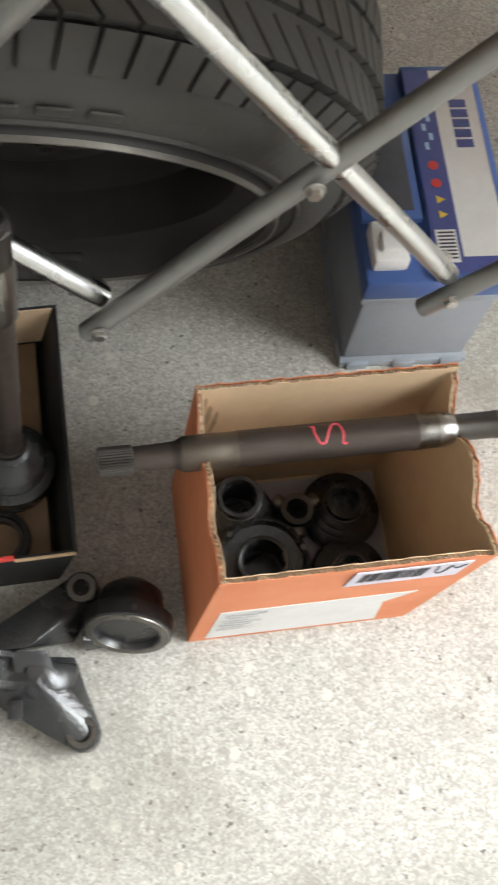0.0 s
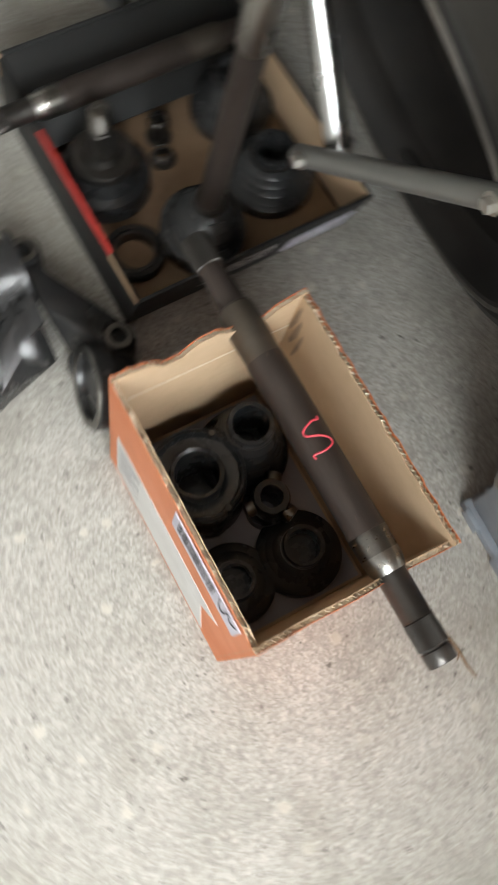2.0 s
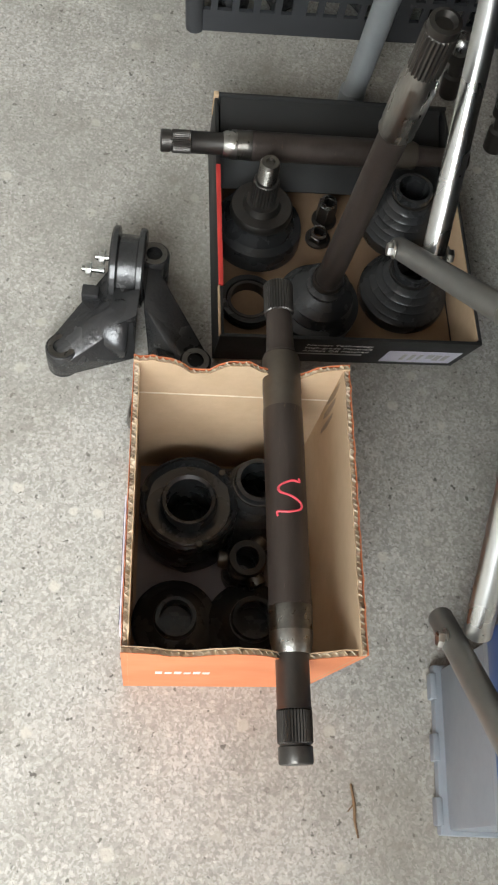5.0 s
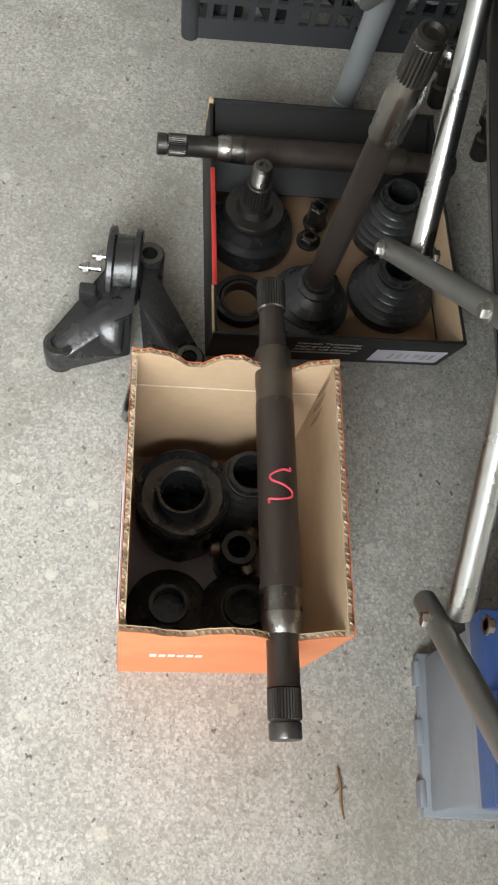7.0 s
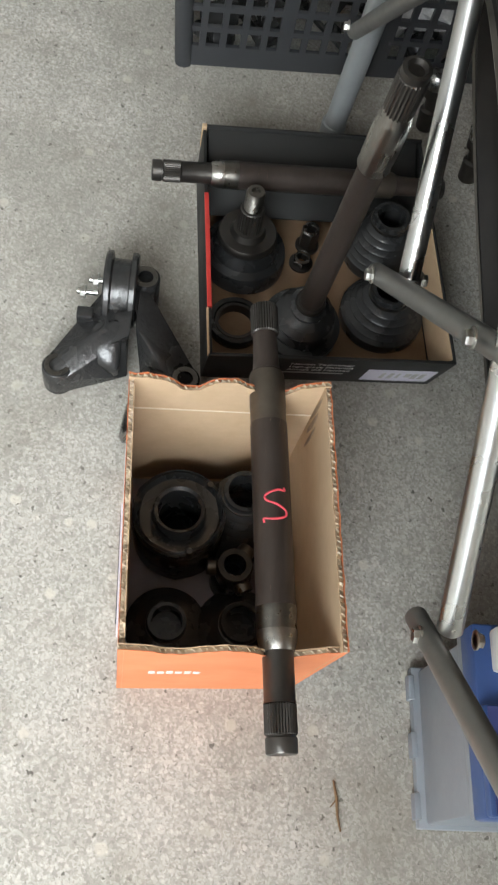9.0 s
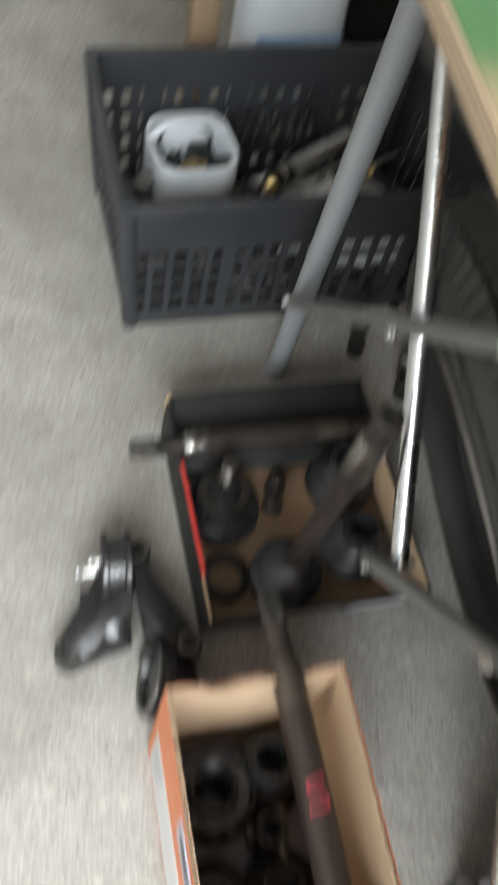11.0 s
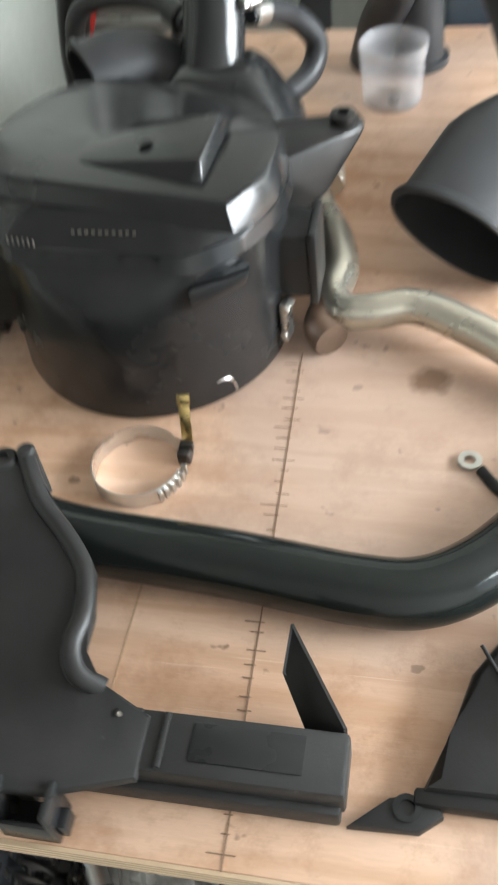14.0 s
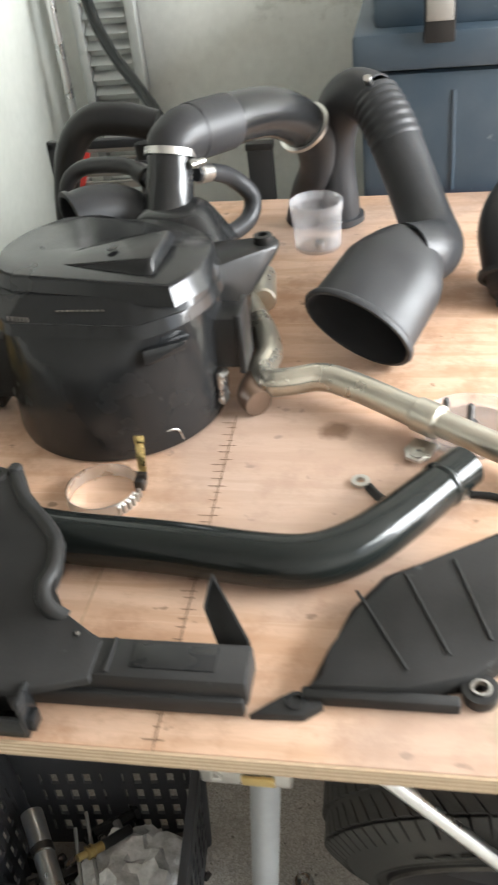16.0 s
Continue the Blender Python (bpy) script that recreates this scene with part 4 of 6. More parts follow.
outer_joint((-0.378, 0.3195, 0.024))


def hex_nut(at, lab="large bright flanged hub nut", r=0.012, h=0.018, rx=0):
    n = thing("hub_nut", at, lab, "nut")
    part("flange", lathe([(r * 1.25, 0), (r * 1.25, 0.003), (r, 0.004), (r * 0.6, 0.004), (r * 0.6, 0)], pose(0, 0, 0, rx), 28, closed=True), DARKSTEEL, n, local=True)
    part("hexagon", merged(lathe([(r, 0.003), (r, h), (r * 0.9, h + 0.001), (r * 0.6, h + 0.001), (r * 0.6, 0.003)], pose(0, 0, 0, rx), 6, closed=True)), DARKSTEEL, n, local=True, smooth=20)
    part("ring", lathe([(r * 0.8, h), (r * 0.8, h + 0.004), (r * 0.6, h + 0.004), (r * 0.6, h)], pose(0, 0, 0, rx), 24, closed=True), STEEL, n, local=True)


hex_nut((-0.416, 0.398, 0.024), r=0.0115, h=0.030)
hex_nut((-0.388, 0.391, 0.024), "dark hub nut lying beside the other", 0.0115, 0.010)


def inner_joint(at, tip):
    """A joint with its boot at the foot and a long shaft leaning out of the box."""
    at, tip = Vector(at), Vector(tip)
    j = thing("joint_with_shaft", tuple(at), "drive shaft with a booted joint leaning out of the box", "drive shaft")
    m = along(at, tip)
    n = (tip - at).length
    part("joint_bell", lathe([(0.036, -0.018), (0.042, -0.012), (0.044, 0.0), (0.044, 0.018), (0.038, 0.022)], m, 40), BOOT, j)
    part("joint_boot", lathe([(0.035, 0.02), (0.036, 0.026), (0.030, 0.032), (0.033, 0.040), (0.025, 0.046), (0.028, 0.052), (0.020, 0.058), (0.021, 0.064), (0.015, 0.068)], m, 40), BOOT, j, "ribbed rubber boot")
    part("clip", lathe([(0.0150, 0.064), (0.0162, 0.066), (0.0162, 0.072), (0.0150, 0.074)], m, 30), DARKSTEEL, j)
    part("shaft", lathe([(0.0128, 0.06), (0.0122, 0.5 * n), (0.0118, 0.74 * n), (0.0125, 0.745 * n)], m, 30), SHAFT, j, "brown oiled shaft")
    part("bright_section", lathe([(0.0130, 0.735 * n), (0.0142, 0.74 * n), (0.0134, 0.755 * n), (0.0142, 0.765 * n), (0.0142, 0.87 * n), (0.0132, 0.88 * n), (0.0115, 0.90 * n)], m, 36), NICKEL, j, "worn steel seal section")
    part("end_spline", splined(0.0118, 0.895 * n, 0.985 * n, m, 24), DARKSTEEL, j)
    part("end", lathe([(0.011, 0.98 * n), (0.011, n), (0.008, n + 0.001), (0.006, n - 0.003)], m, 24), DARKSTEEL, j)


inner_joint((-0.275, 0.385, 0.050), (-0.219, 0.392, 0.470))
boot("ribbed_boot", (-0.320, 0.4855, 0.024), 0.049, 0.062, 4, "black ribbed boot with a wire clip")
boot("ribbed_boot", (-0.416, 0.4855, 0.024), 0.046, 0.072, 5)
ringy = thing("bearing_ring", (-0.288, 0.316, 0.024), "dark bearing ring lying in the box", "bearing")
part("outer_race", lathe([(0.0310, 0), (0.0320, 0.002), (0.0320, 0.012), (0.0310, 0.014), (0.0255, 0.014), (0.0245, 0.012), (0.0245, 0.0)], None, 36, closed=True), CAST, ringy, local=True)
part("inner_race", lathe([(0.0238, 0), (0.0238, 0.013), (0.0205, 0.013), (0.0200, 0.0)], None, 36, closed=True), DARKSTEEL, ringy, local=True)
drive_shaft("short_drive_shaft", (-0.462, 0.545, 0.101), (-0.428, 0.205, 0.108), "oiled drive shaft lying across the black box", False, 1.12)

for at, lab in (((-0.665, 0.565, 0.0), "greasy socket-headed pin standing on the floor"), ((-0.582, 0.620, 0.0), "chrome-headed pin standing on the floor")):
    pn = thing("steel_pin", at, lab, "car part")
    part("shank", lathe([(0.012, 0), (0.013, 0.002), (0.013, 0.03), (0.009, 0.033), (0.009, 0.05), (0.015, 0.053), (0.015, 0.068)], pose(0, 0, 0, 4, -6), 24), DARKSTEEL, pn, local=True)
    part("chrome_head", lathe([(0.015, 0.066), (0.0165, 0.070), (0.0165, 0.080), (0.012, 0.086), (0.009, 0.086), (0.009, 0.075)], pose(0, 0, 0, 4, -6), 24), STEEL, pn, local=True)

tw = thing("dry_twig", (0.215, 0.440, 0.0), "short dry brown twig lying on the floor", "twig")
part("stalk", sweep([(0.195, 0.437, 0.002, 0.0010), (0.212, 0.440, 0.003, 0.0015), (0.226, 0.441, 0.002, 0.0013), (0.240, 0.444, 0.002, 0.0008)], 8, 4), TWIG, tw)
part("side_shoot", sweep([(0.212, 0.440, 0.003, 0.0009), (0.219, 0.434, 0.003, 0.0006)], 6, 3), TWIG, tw)

# ---------------------------------------------------------------- engine bracket


def ring_points(x, y, z0, z1, r, n=14):
    return [(x + r * math.cos(2 * math.pi * k / n), y + r * math.sin(2 * math.pi * k / n), z) for k in range(n) for z in (z0, z1)]


def bracket():
    """A cast bracket: two solid wings that rise from their bolt bosses to a lipped half-round clamp, and a round seat beside it."""
    b = thing("engine_bracket", (-0.235, 0.195, 0), "greasy black cast engine mounting bracket on the floor", "car part")
    part("front_wing", hull(ring_points(-0.206, 0.126, 0.004, 0.030, 0.017) + [(-0.318, 0.176, 0.012), (-0.318, 0.176, 0.050), (-0.245, 0.172, 0.058), (-0.238, 0.196, 0.052), (-0.215, 0.200, 0.010), (-0.300, 0.196, 0.055)], 0.004), CAST, b, "solid wing of the casting")
    part("back_wing", hull(ring_points(-0.206, 0.264, 0.004, 0.028, 0.017) + [(-0.330, 0.200, 0.010), (-0.322, 0.205, 0.048), (-0.255, 0.205, 0.052), (-0.215, 0.215, 0.012)], 0.004), CAST, b, "solid wing of the casting")
    part("side_wing", hull(ring_points(-0.322, 0.209, 0.004, 0.044, 0.016) + [(-0.270, 0.190, 0.010), (-0.270, 0.205, 0.045)], 0.003), CAST, b)
    part("ridge", hull([(-0.262, 0.150, 0.040), (-0.248, 0.150, 0.038), (-0.268, 0.200, 0.066), (-0.235, 0.200, 0.064), (-0.215, 0.138, 0.028), (-0.228, 0.140, 0.030), (-0.235, 0.190, 0.03)], 0.004), CAST, b, "raised cast ridge")
    for x, y, z in ((-0.206, 0.126, 0.034), (-0.206, 0.264, 0.034), (-0.322, 0.210, 0.050)):
        part("boss", lathe([(0.0165, 0), (0.0165, z), (0.015, z + 0.002), (0.0085, z + 0.002), (0.0085, 0)], Matrix.Translation((x, y, 0.0)), 28, closed=True), CAST, b)
        part("boss_face", lathe([(0.0140, z + 0.002), (0.0140, z + 0.003), (0.0087, z + 0.003), (0.0087, z + 0.002)], Matrix.Translation((x, y, 0.0)), 28, closed=True), WORN, b, "machined ring face")
    m = along((-0.304, 0.184, 0.048), (-0.304, 0.284, 0.048))
    part("clamp", lathe([(0.040, -0.018), (0.042, -0.016), (0.042, -0.011), (0.034, -0.009), (0.034, 0.009), (0.042, 0.011), (0.042, 0.016), (0.040, 0.018), (0.026, 0.018), (0.026, -0.018)], m, 40, closed=True), CAST, b, "round clamp with two lips")
    part("clamp_lug", hull([(-0.348, 0.176, 0.040), (-0.348, 0.200, 0.040), (-0.330, 0.172, 0.062), (-0.330, 0.202, 0.062), (-0.330, 0.172, 0.030), (-0.330, 0.202, 0.030)], 0.003), CAST, b)
    for p in ((-0.300, 0.164, 0.066), (-0.296, 0.150, 0.048)):
        part("stud", rod((p[0], p[1] + 0.010, p[2]), (p[0], p[1] - 0.014, p[2]), 0.0035, 12), STEEL, b)
        bolt_parts(b, (p[0], p[1] - 0.004, p[2]), (0, -1, 0), 0.0058, 0.006)
    seat = pose(-0.160, 0.222, 0.046, 74, 0, -8)
    part("seat_ring", lathe([(0.040, -0.010), (0.043, -0.008), (0.043, 0.008), (0.040, 0.010), (0.032, 0.010), (0.030, 0.006), (0.030, -0.010)], seat, 44, closed=True), CAST, b, "machined round seat")
    part("seat_face", lathe([(0.0415, 0.0085), (0.0405, 0.0106), (0.0335, 0.0106), (0.0325, 0.0085)], seat, 44, closed=True), WORN, b, "worn bright seat face")
    part("seat_cup", lathe([(0.0315, 0.004), (0.034, -0.012), (0.030, -0.034), (0.018, -0.044), (0.001, -0.045)], seat, 36), CAST, b, "dark hollow of the seat")
    part("swelling", hull([(-0.262, 0.150, 0.044), (-0.250, 0.164, 0.056), (-0.226, 0.160, 0.050), (-0.212, 0.170, 0.040), (-0.208, 0.192, 0.034), (-0.236, 0.192, 0.058), (-0.262, 0.192, 0.062), (-0.230, 0.150, 0.034), (-0.215, 0.158, 0.024), (-0.262, 0.150, 0.02), (-0.208, 0.192, 0.01)], 0.006), CAST, b, "smooth swelling in the casting")
    part("raised_pad", hull([(x, y, z) for x in (-0.272, -0.258) for y in (0.140, 0.158) for z in (0.040, 0.056)], 0.002), CAST, b)
    part("seat_web", hull([(-0.205, 0.205, 0.006), (-0.205, 0.255, 0.006), (-0.150, 0.215, 0.004), (-0.150, 0.240, 0.004), (-0.205, 0.210, 0.038), (-0.205, 0.245, 0.034), (-0.165, 0.218, 0.016), (-0.165, 0.238, 0.014)], 0.003), CAST, b)


bracket()

# ---------------------------------------------------------------- crate


def lattice(w, h, cols, rows, t=0.003, bar=0.0085, top=0.030, low=0.03):
    """A moulded crate wall in the x-z plane, w wide and h high, with rows of upright openings: one connected sheet."""
    def lines(lo, hi, n, half):
        out = []
        for i in range(n + 1):
            c = lo + (hi - lo) * i / n
            wide = half * (2.2 if i % 5 == 0 else 1)
            out += [max(lo, c - wide), min(hi, c + wide)]
        return out
    xs = lines(-w / 2, w / 2, cols, bar / 2)
    zs = [0.0] + [v for j in range(rows + 1) for v in (low + (h - top - low) * j / rows - (bar / 2 if j else 0), low + (h - top - low) * j / rows + (bar / 2 if j < rows else 0))][1:-1] + [h]
    bm = bmesh.new()
    grid = {}
    vert = lambda i, j, y: grid.setdefault((i, j, y), bm.verts.new((xs[i], y, zs[j]))) if (i, j, y) not in grid else grid[(i, j, y)]
    solid = lambda i, j: 0 <= i < len(xs) - 1 and 0 <= j < len(zs) - 1 and (i % 2 == 0 or j % 2 == 0)
    for i in range(len(xs) - 1):
        for j in range(len(zs) - 1):
            if not solid(i, j) or xs[i + 1] - xs[i] < 1e-6:
                continue
            for y in (-t, t):
                q = [vert(i, j, y), vert(i + 1, j, y), vert(i + 1, j + 1, y), vert(i, j + 1, y)]
                bm.faces.new(q if y < 0 else q[::-1])
            for di, dj, p, q in ((-1, 0, (i, j), (i, j + 1)), (1, 0, (i + 1, j), (i + 1, j + 1)), (0, -1, (i, j), (i + 1, j)), (0, 1, (i, j + 1), (i + 1, j + 1))):
                if not solid(i + di, j + dj):
                    bm.faces.new((vert(*p, -t), vert(*q, -t), vert(*q, t), vert(*p, t)))
    return bm


def crate():
    c = thing("plastic_crate", (-0.895, 0.452, 0), "black slatted plastic crate full of car parts", "crate", rz=5.8)
    hx, hy, h = 0.166, 0.262, 0.245
    T = lambda x, y, rz, tilt: Matrix.Translation((x, y, 0)) @ Matrix.Rotation(radians(rz), 4, "Z") @ Matrix.Rotation(radians(tilt), 4, "X")
    for x, y, rz, w, n in ((hx - 0.018, 0, 90, 2 * hy - 0.03, 18), (-hx + 0.018, 0, -90, 2 * hy - 0.03, 18), (0, -hy + 0.016, 0, 2 * hx - 0.03, 11), (0, hy - 0.016, 180, 2 * hx - 0.03, 11)):
        bm = lattice(w, h, n, 4, bar=0.0085 if (x > 0.1 or y < -0.1) else 0.0145, top=0.085 if (x > 0.1 or y < -0.1) else 0.055)
        bm.transform(T(x, y, rz, 3.2))
        part("side", bm, CRATE, c, "slatted crate side", local=True, smooth=30)
    for sx in (-1, 1):
        for sy in (-1, 1):
            part("corner_post", sweep([(sx * (hx - 0.020), sy * (hy - 0.020), 0.0, 0.012), (sx * (hx - 0.006), sy * (hy - 0.006), h, 0.013)], 10, 3), CRATE, c, local=True)
    rim = merged(block(hx - 0.008, hx + 0.006, -hy, hy, h - 0.012, h, 0.002), block(-hx - 0.006, -hx + 0.008, -hy, hy, h - 0.012, h, 0.002), block(-hx + 0.008, hx - 0.008, -hy - 0.005, -hy + 0.008, h - 0.012, h, 0.002), block(-hx + 0.008, hx - 0.008, hy - 0.008, hy + 0.005, h - 0.012, h, 0.002))
    part("rim", rim, CRATE, c, local=True)
    floor_ = lattice(2 * hy - 0.04, 2 * hx - 0.04, 22, 13, 0.003, 0.008, 0.012, 0.012)
    floor_.transform(Matrix.Translation((-hx + 0.02, 0, 0.005)) @ Matrix.Rotation(radians(90), 4, "Z") @ Matrix.Rotation(radians(-90), 4, "X"))
    for v in floor_.verts:
        v.co.x = v.co.x if abs(v.co.x) <= hx else math.copysign(hx - 0.02, v.co.x)
    part("base", floor_, CRATE, c, local=True, smooth=30)


crate()
CR = Matrix.Translation((-0.895, 0.452, 0)) @ Matrix.Rotation(radians(5.8), 4, "Z")


def in_crate(x, y, z):
    return tuple(CR @ Vector((x, y, z)))


def jug():
    """A white canister cut open, its handle still on, with a loop of cable inside."""
    j = thing("cut_canister", in_crate(-0.045, -0.125, 0.09), "white plastic canister cut open, cable coiled inside", "container", rz=10)
    w, d, h = 0.067, 0.064, 0.085
    bm = bmesh.new()
    n = 44
    rows = []
    for ins, z in ((0.004, 0.0), (0.0, 0.006), (0.0, h - 0.004), (0.001, h), (0.005, h), (0.006, h - 0.006), (0.006, 0.008)):
        rows.append([bm.verts.new((math.copysign(abs(math.cos(a)) ** 0.55, math.cos(a)) * (w - ins), math.copysign(abs(math.sin(a)) ** 0.55, math.sin(a)) * (d - ins), z)) for a in (2 * math.pi * (k + 0.5) / n for k in range(n))])
    for p, q in zip(rows, rows[1:]):
        for k in range(n):
            bm.faces.new((p[k], p[(k + 1) % n], q[(k + 1) % n], q[k]))
    bm.faces.new(rows[0]), bm.faces.new(rows[-1])
    part("shell", bm, WHITEPL, j, local=True)
    part("handle", sweep([(-0.02, -0.060, h - 0.004, 0.006), (-0.022, -0.03, h + 0.014, 0.006), (-0.024, 0.010, h + 0.014, 0.006), (-0.026, 0.058, h - 0.006, 0.006)], 12, 6), WHITEPL, j, local=True)
    part("cable", sweep([(0.03, -0.03, 0.03, 0.003), (-0.02, -0.045, 0.075, 0.003), (-0.04, 0.0, 0.09, 0.003), (-0.01, 0.03, 0.085, 0.003), (0.025, 0.01, 0.07, 0.003), (0.01, -0.02, 0.06, 0.003), (-0.025, -0.01, 0.05, 0.003)], 8, 8), MATTE, j, "black cable loop", local=True)
    part("old_block", block(-0.03, 0.03, 0.0, 0.04, 0.012, 0.06, 0.008), CAST, j, local=True)
    part("old_pin", rod((-0.03, -0.02, 0.03), (0.03, 0.0, 0.05), 0.012), CAST, j, local=True)


heap = thing("scrap_parts", in_crate(0, 0, 0.008), "dark heap of greasy small car parts", "car parts", kind="stuff")
rq = random.Random(12)
bits = []
for k in range(150):
    x, y = rq.uniform(-0.128, 0.128), rq.uniform(-0.225, 0.225)
    z = rq.uniform(0.012, 0.085 + 0.02 * math.cos(x * 20))
    m_ = CR @ pose(x, y, z, rq.uniform(0, 360), rq.uniform(0, 360), rq.uniform(0, 360))
    r_ = rq.uniform(0.008, 0.02)
    if k % 3 == 0:
        bits.append(lathe([(r_ * 0.5, -r_), (r_, -r_ * 0.7), (r_, r_ * 0.4), (r_ * 0.6, r_ * 0.6), (r_ * 0.6, r_ * 1.5)], m_, 12))
    elif k % 3 == 1:
        bits.append(lathe([(r_ * 0.4, -0.035), (r_ * 0.45, 0.035), (r_ * 0.8, 0.036), (r_ * 0.8, 0.044)], m_, 6))
    else:
        bits.append(block(-r_, r_, -r_ * 1.6, r_ * 1.6, -r_ * 0.5, r_ * 0.5, 0.002, m_))
part("heap", merged(*bits[0::4], *bits[2::4]), CAST, heap)
part("grey_bits", merged(*bits[3::4]), GREYALU, heap, "dull grey metal pieces")
part("bright_bits", merged(*bits[1::4]), STEEL, heap, "bare bright metal pieces")
jug()


def link_arm():
    a, b = in_crate(0.02, -0.04, 0.135), in_crate(-0.11, 0.20, 0.155)
    s = thing("axle_arm", a, "long grey steel arm with rubber boots", "car part")
    part("tube", sweep([(*a, 0.016), (*(Vector(a).lerp(Vector(b), 0.5)), 0.016), (*b, 0.018)], 18, 5), ALU, s)
    for f in (0.12, 0.2, 0.72):
        p = Vector(a).lerp(Vector(b), f)
        part("collar", rod(p, Vector(a).lerp(Vector(b), f + 0.07), 0.018), DARKSTEEL, s)


link_arm()


def crate_small():
    n = thing("clamp_ring", in_crate(0.115, -0.125, 0.120), "bright steel pipe clamp ring", "clamp")
    part("ring", lathe([(0.021, -0.008), (0.023, -0.008), (0.023, 0.008), (0.021, 0.008)], pose(0, 0, 0.012, 60, 15, 20), 30, closed=True), STEEL, n, local=True)
    part("nut_block", block(-0.006, 0.006, -0.030, -0.020, 0.006, 0.018, 0.002), ZINC, n, local=True)
    b = thing("plastic_bag", in_crate(0.06, 0.10, 0.095), "crumpled clear plastic bag of fittings", "bag")
    rb = random.Random(3)
    bm = bmesh.new()
    bmesh.ops.create_icosphere(bm, subdivisions=4, radius=1)
    for v in bm.verts:
        q = v.co.copy()
        f = 1 + 0.28 * noise.noise(q * 2.2) + 0.18 * noise.noise(q * 6.0) + 0.14 * abs(noise.noise(q * 12.0))
        v.co = Vector((q.x * 0.085, q.y * 0.105, max(-0.035, q.z * 0.055))) * f
    part("bag", bm, BAG, b, local=True, smooth=22)
    for k, (x, y, z, rz) in enumerate(((-0.02, -0.11, 0.150, 30), (0.03, -0.02, 0.160, 80), (0.015, 0.15, 0.150, -40))):
        f = thing("brass_fitting", in_crate(x, y, z), "yellow plated hose fitting", "fitting")
        part("body", lathe([(0.005, 0), (0.008, 0.001), (0.008, 0.016), (0.011, 0.018), (0.011, 0.028), (0.006, 0.030), (0.006, 0.045)], pose(0, 0, 0, 70, 0, rz), 14), BRASS, f, local=True)
        part("hose_end", rod((0, 0, 0), pose(0, 0, 0, 0, 0, rz) @ Vector((0, 0.05, -0.012)), 0.0085), MATTE, f, "black hose end", local=True)
    s = thing("coil_spring", in_crate(-0.115, 0.02, 0.135), "small dark coil spring", "spring")
    part("coil", sweep([(0.026 * math.cos(t * 1.05), -0.06 + t * 0.0028, 0.026 * math.sin(t * 1.05), 0.0032) for t in range(48)], 6, 2), DARKSTEEL, s, local=True)
    for k, (p, q) in enumerate((((0.02, 0.0, 0.13), (-0.03, 0.17, 0.165)), ((0.04, 0.03, 0.13), (-0.02, 0.20, 0.16)))):
        rdd = thing("thin_rod", in_crate(*p), "thin bare metal rod lying on the parts", "rod")
        part("rod", rod(in_crate(*p), in_crate(*q), 0.003, 10), GREYALU, rdd)


crate_small()


def bottle():
    b = thing("washer_bottle", (-1.235, 0.515, 0), "white plastic bottle with a blue label behind the crate", "bottle", rz=8)
    bm = bmesh.new()
    n, rows = 40, []
    for sx, sy, z in ((0.05, 0.085, 0.0), (0.056, 0.092, 0.008), (0.056, 0.092, 0.20), (0.055, 0.090, 0.245), (0.051, 0.086, 0.262), (0.048, 0.083, 0.260), (0.050, 0.085, 0.22), (0.050, 0.085, 0.02)):
        rows.append([bm.verts.new((math.copysign(abs(math.cos(a)) ** 0.6, math.cos(a)) * sx, math.copysign(abs(math.sin(a)) ** 0.6, math.sin(a)) * sy, z + (0.03 * max(0.0, -math.sin(a)) if 0.21 < z else 0))) for a in (2 * math.pi * (k + 0.5) / n for k in range(n))])
    for p, q in zip(rows, rows[1:]):
        for k in range(n):
            bm.faces.new((p[k], p[(k + 1) % n], q[(k + 1) % n], q[k]))
    bm.faces.new(rows[0]), bm.faces.new(rows[-1])
    part("body", bm, WHITEPL, b, "pale plastic body cut open at the top", local=True)
    part("handle", sweep([(0.0, -0.080, 0.26, 0.030), (0.0, -0.070, 0.32, 0.026), (0.0, -0.045, 0.375, 0.024), (0.0, 0.0, 0.395, 0.024), (0.0, 0.035, 0.375, 0.020), (0.0, 0.045, 0.35, 0.014)], 16, 6, flat=(0.7, 1.0)), WHITEPL, b, "moulded handle arch", local=True)
    lab = part("label", block(0.0556, 0.0568, -0.072, 0.078, 0.115, 0.195), PALEBLUE, b, "pale blue label", local=True, smooth=0)
    part("label_print", block(0.0569, 0.0574, -0.045, 0.060, 0.125, 0.165), LABELBLUE, lab, local=True, smooth=0)
    part("label_badge", lathe([(0.012, 0.0), (0.012, 0.0006), (0.006, 0.0006)], Matrix.Translation((0.0574, -0.030, 0.138)) @ Matrix.Rotation(radians(90), 4, "Y"), 20), RED, lab, local=True, smooth=0)


bottle()
# ---------------------------------------------------------------- on the table: filter housing and ducts
Z0 = TZ


def prism(low, high, bevel=0.003):
    """A solid between two outlines of as many corners, the second above the first, with rounded edges."""
    bm = bmesh.new()
    a, b = [bm.verts.new(q) for q in low], [bm.verts.new(q) for q in high]
    n = len(a)
    for i in range(n):
        bm.faces.new((a[i], a[(i + 1) % n], b[(i + 1) % n], b[i]))
    bm.faces.new(list(reversed(a)))
    cap = bm.faces.new(b)
    if bevel:
        bmesh.ops.bevel(bm, geom=list(cap.edges), offset=bevel, segments=3, affect="EDGES", profile=0.5)
    return bm


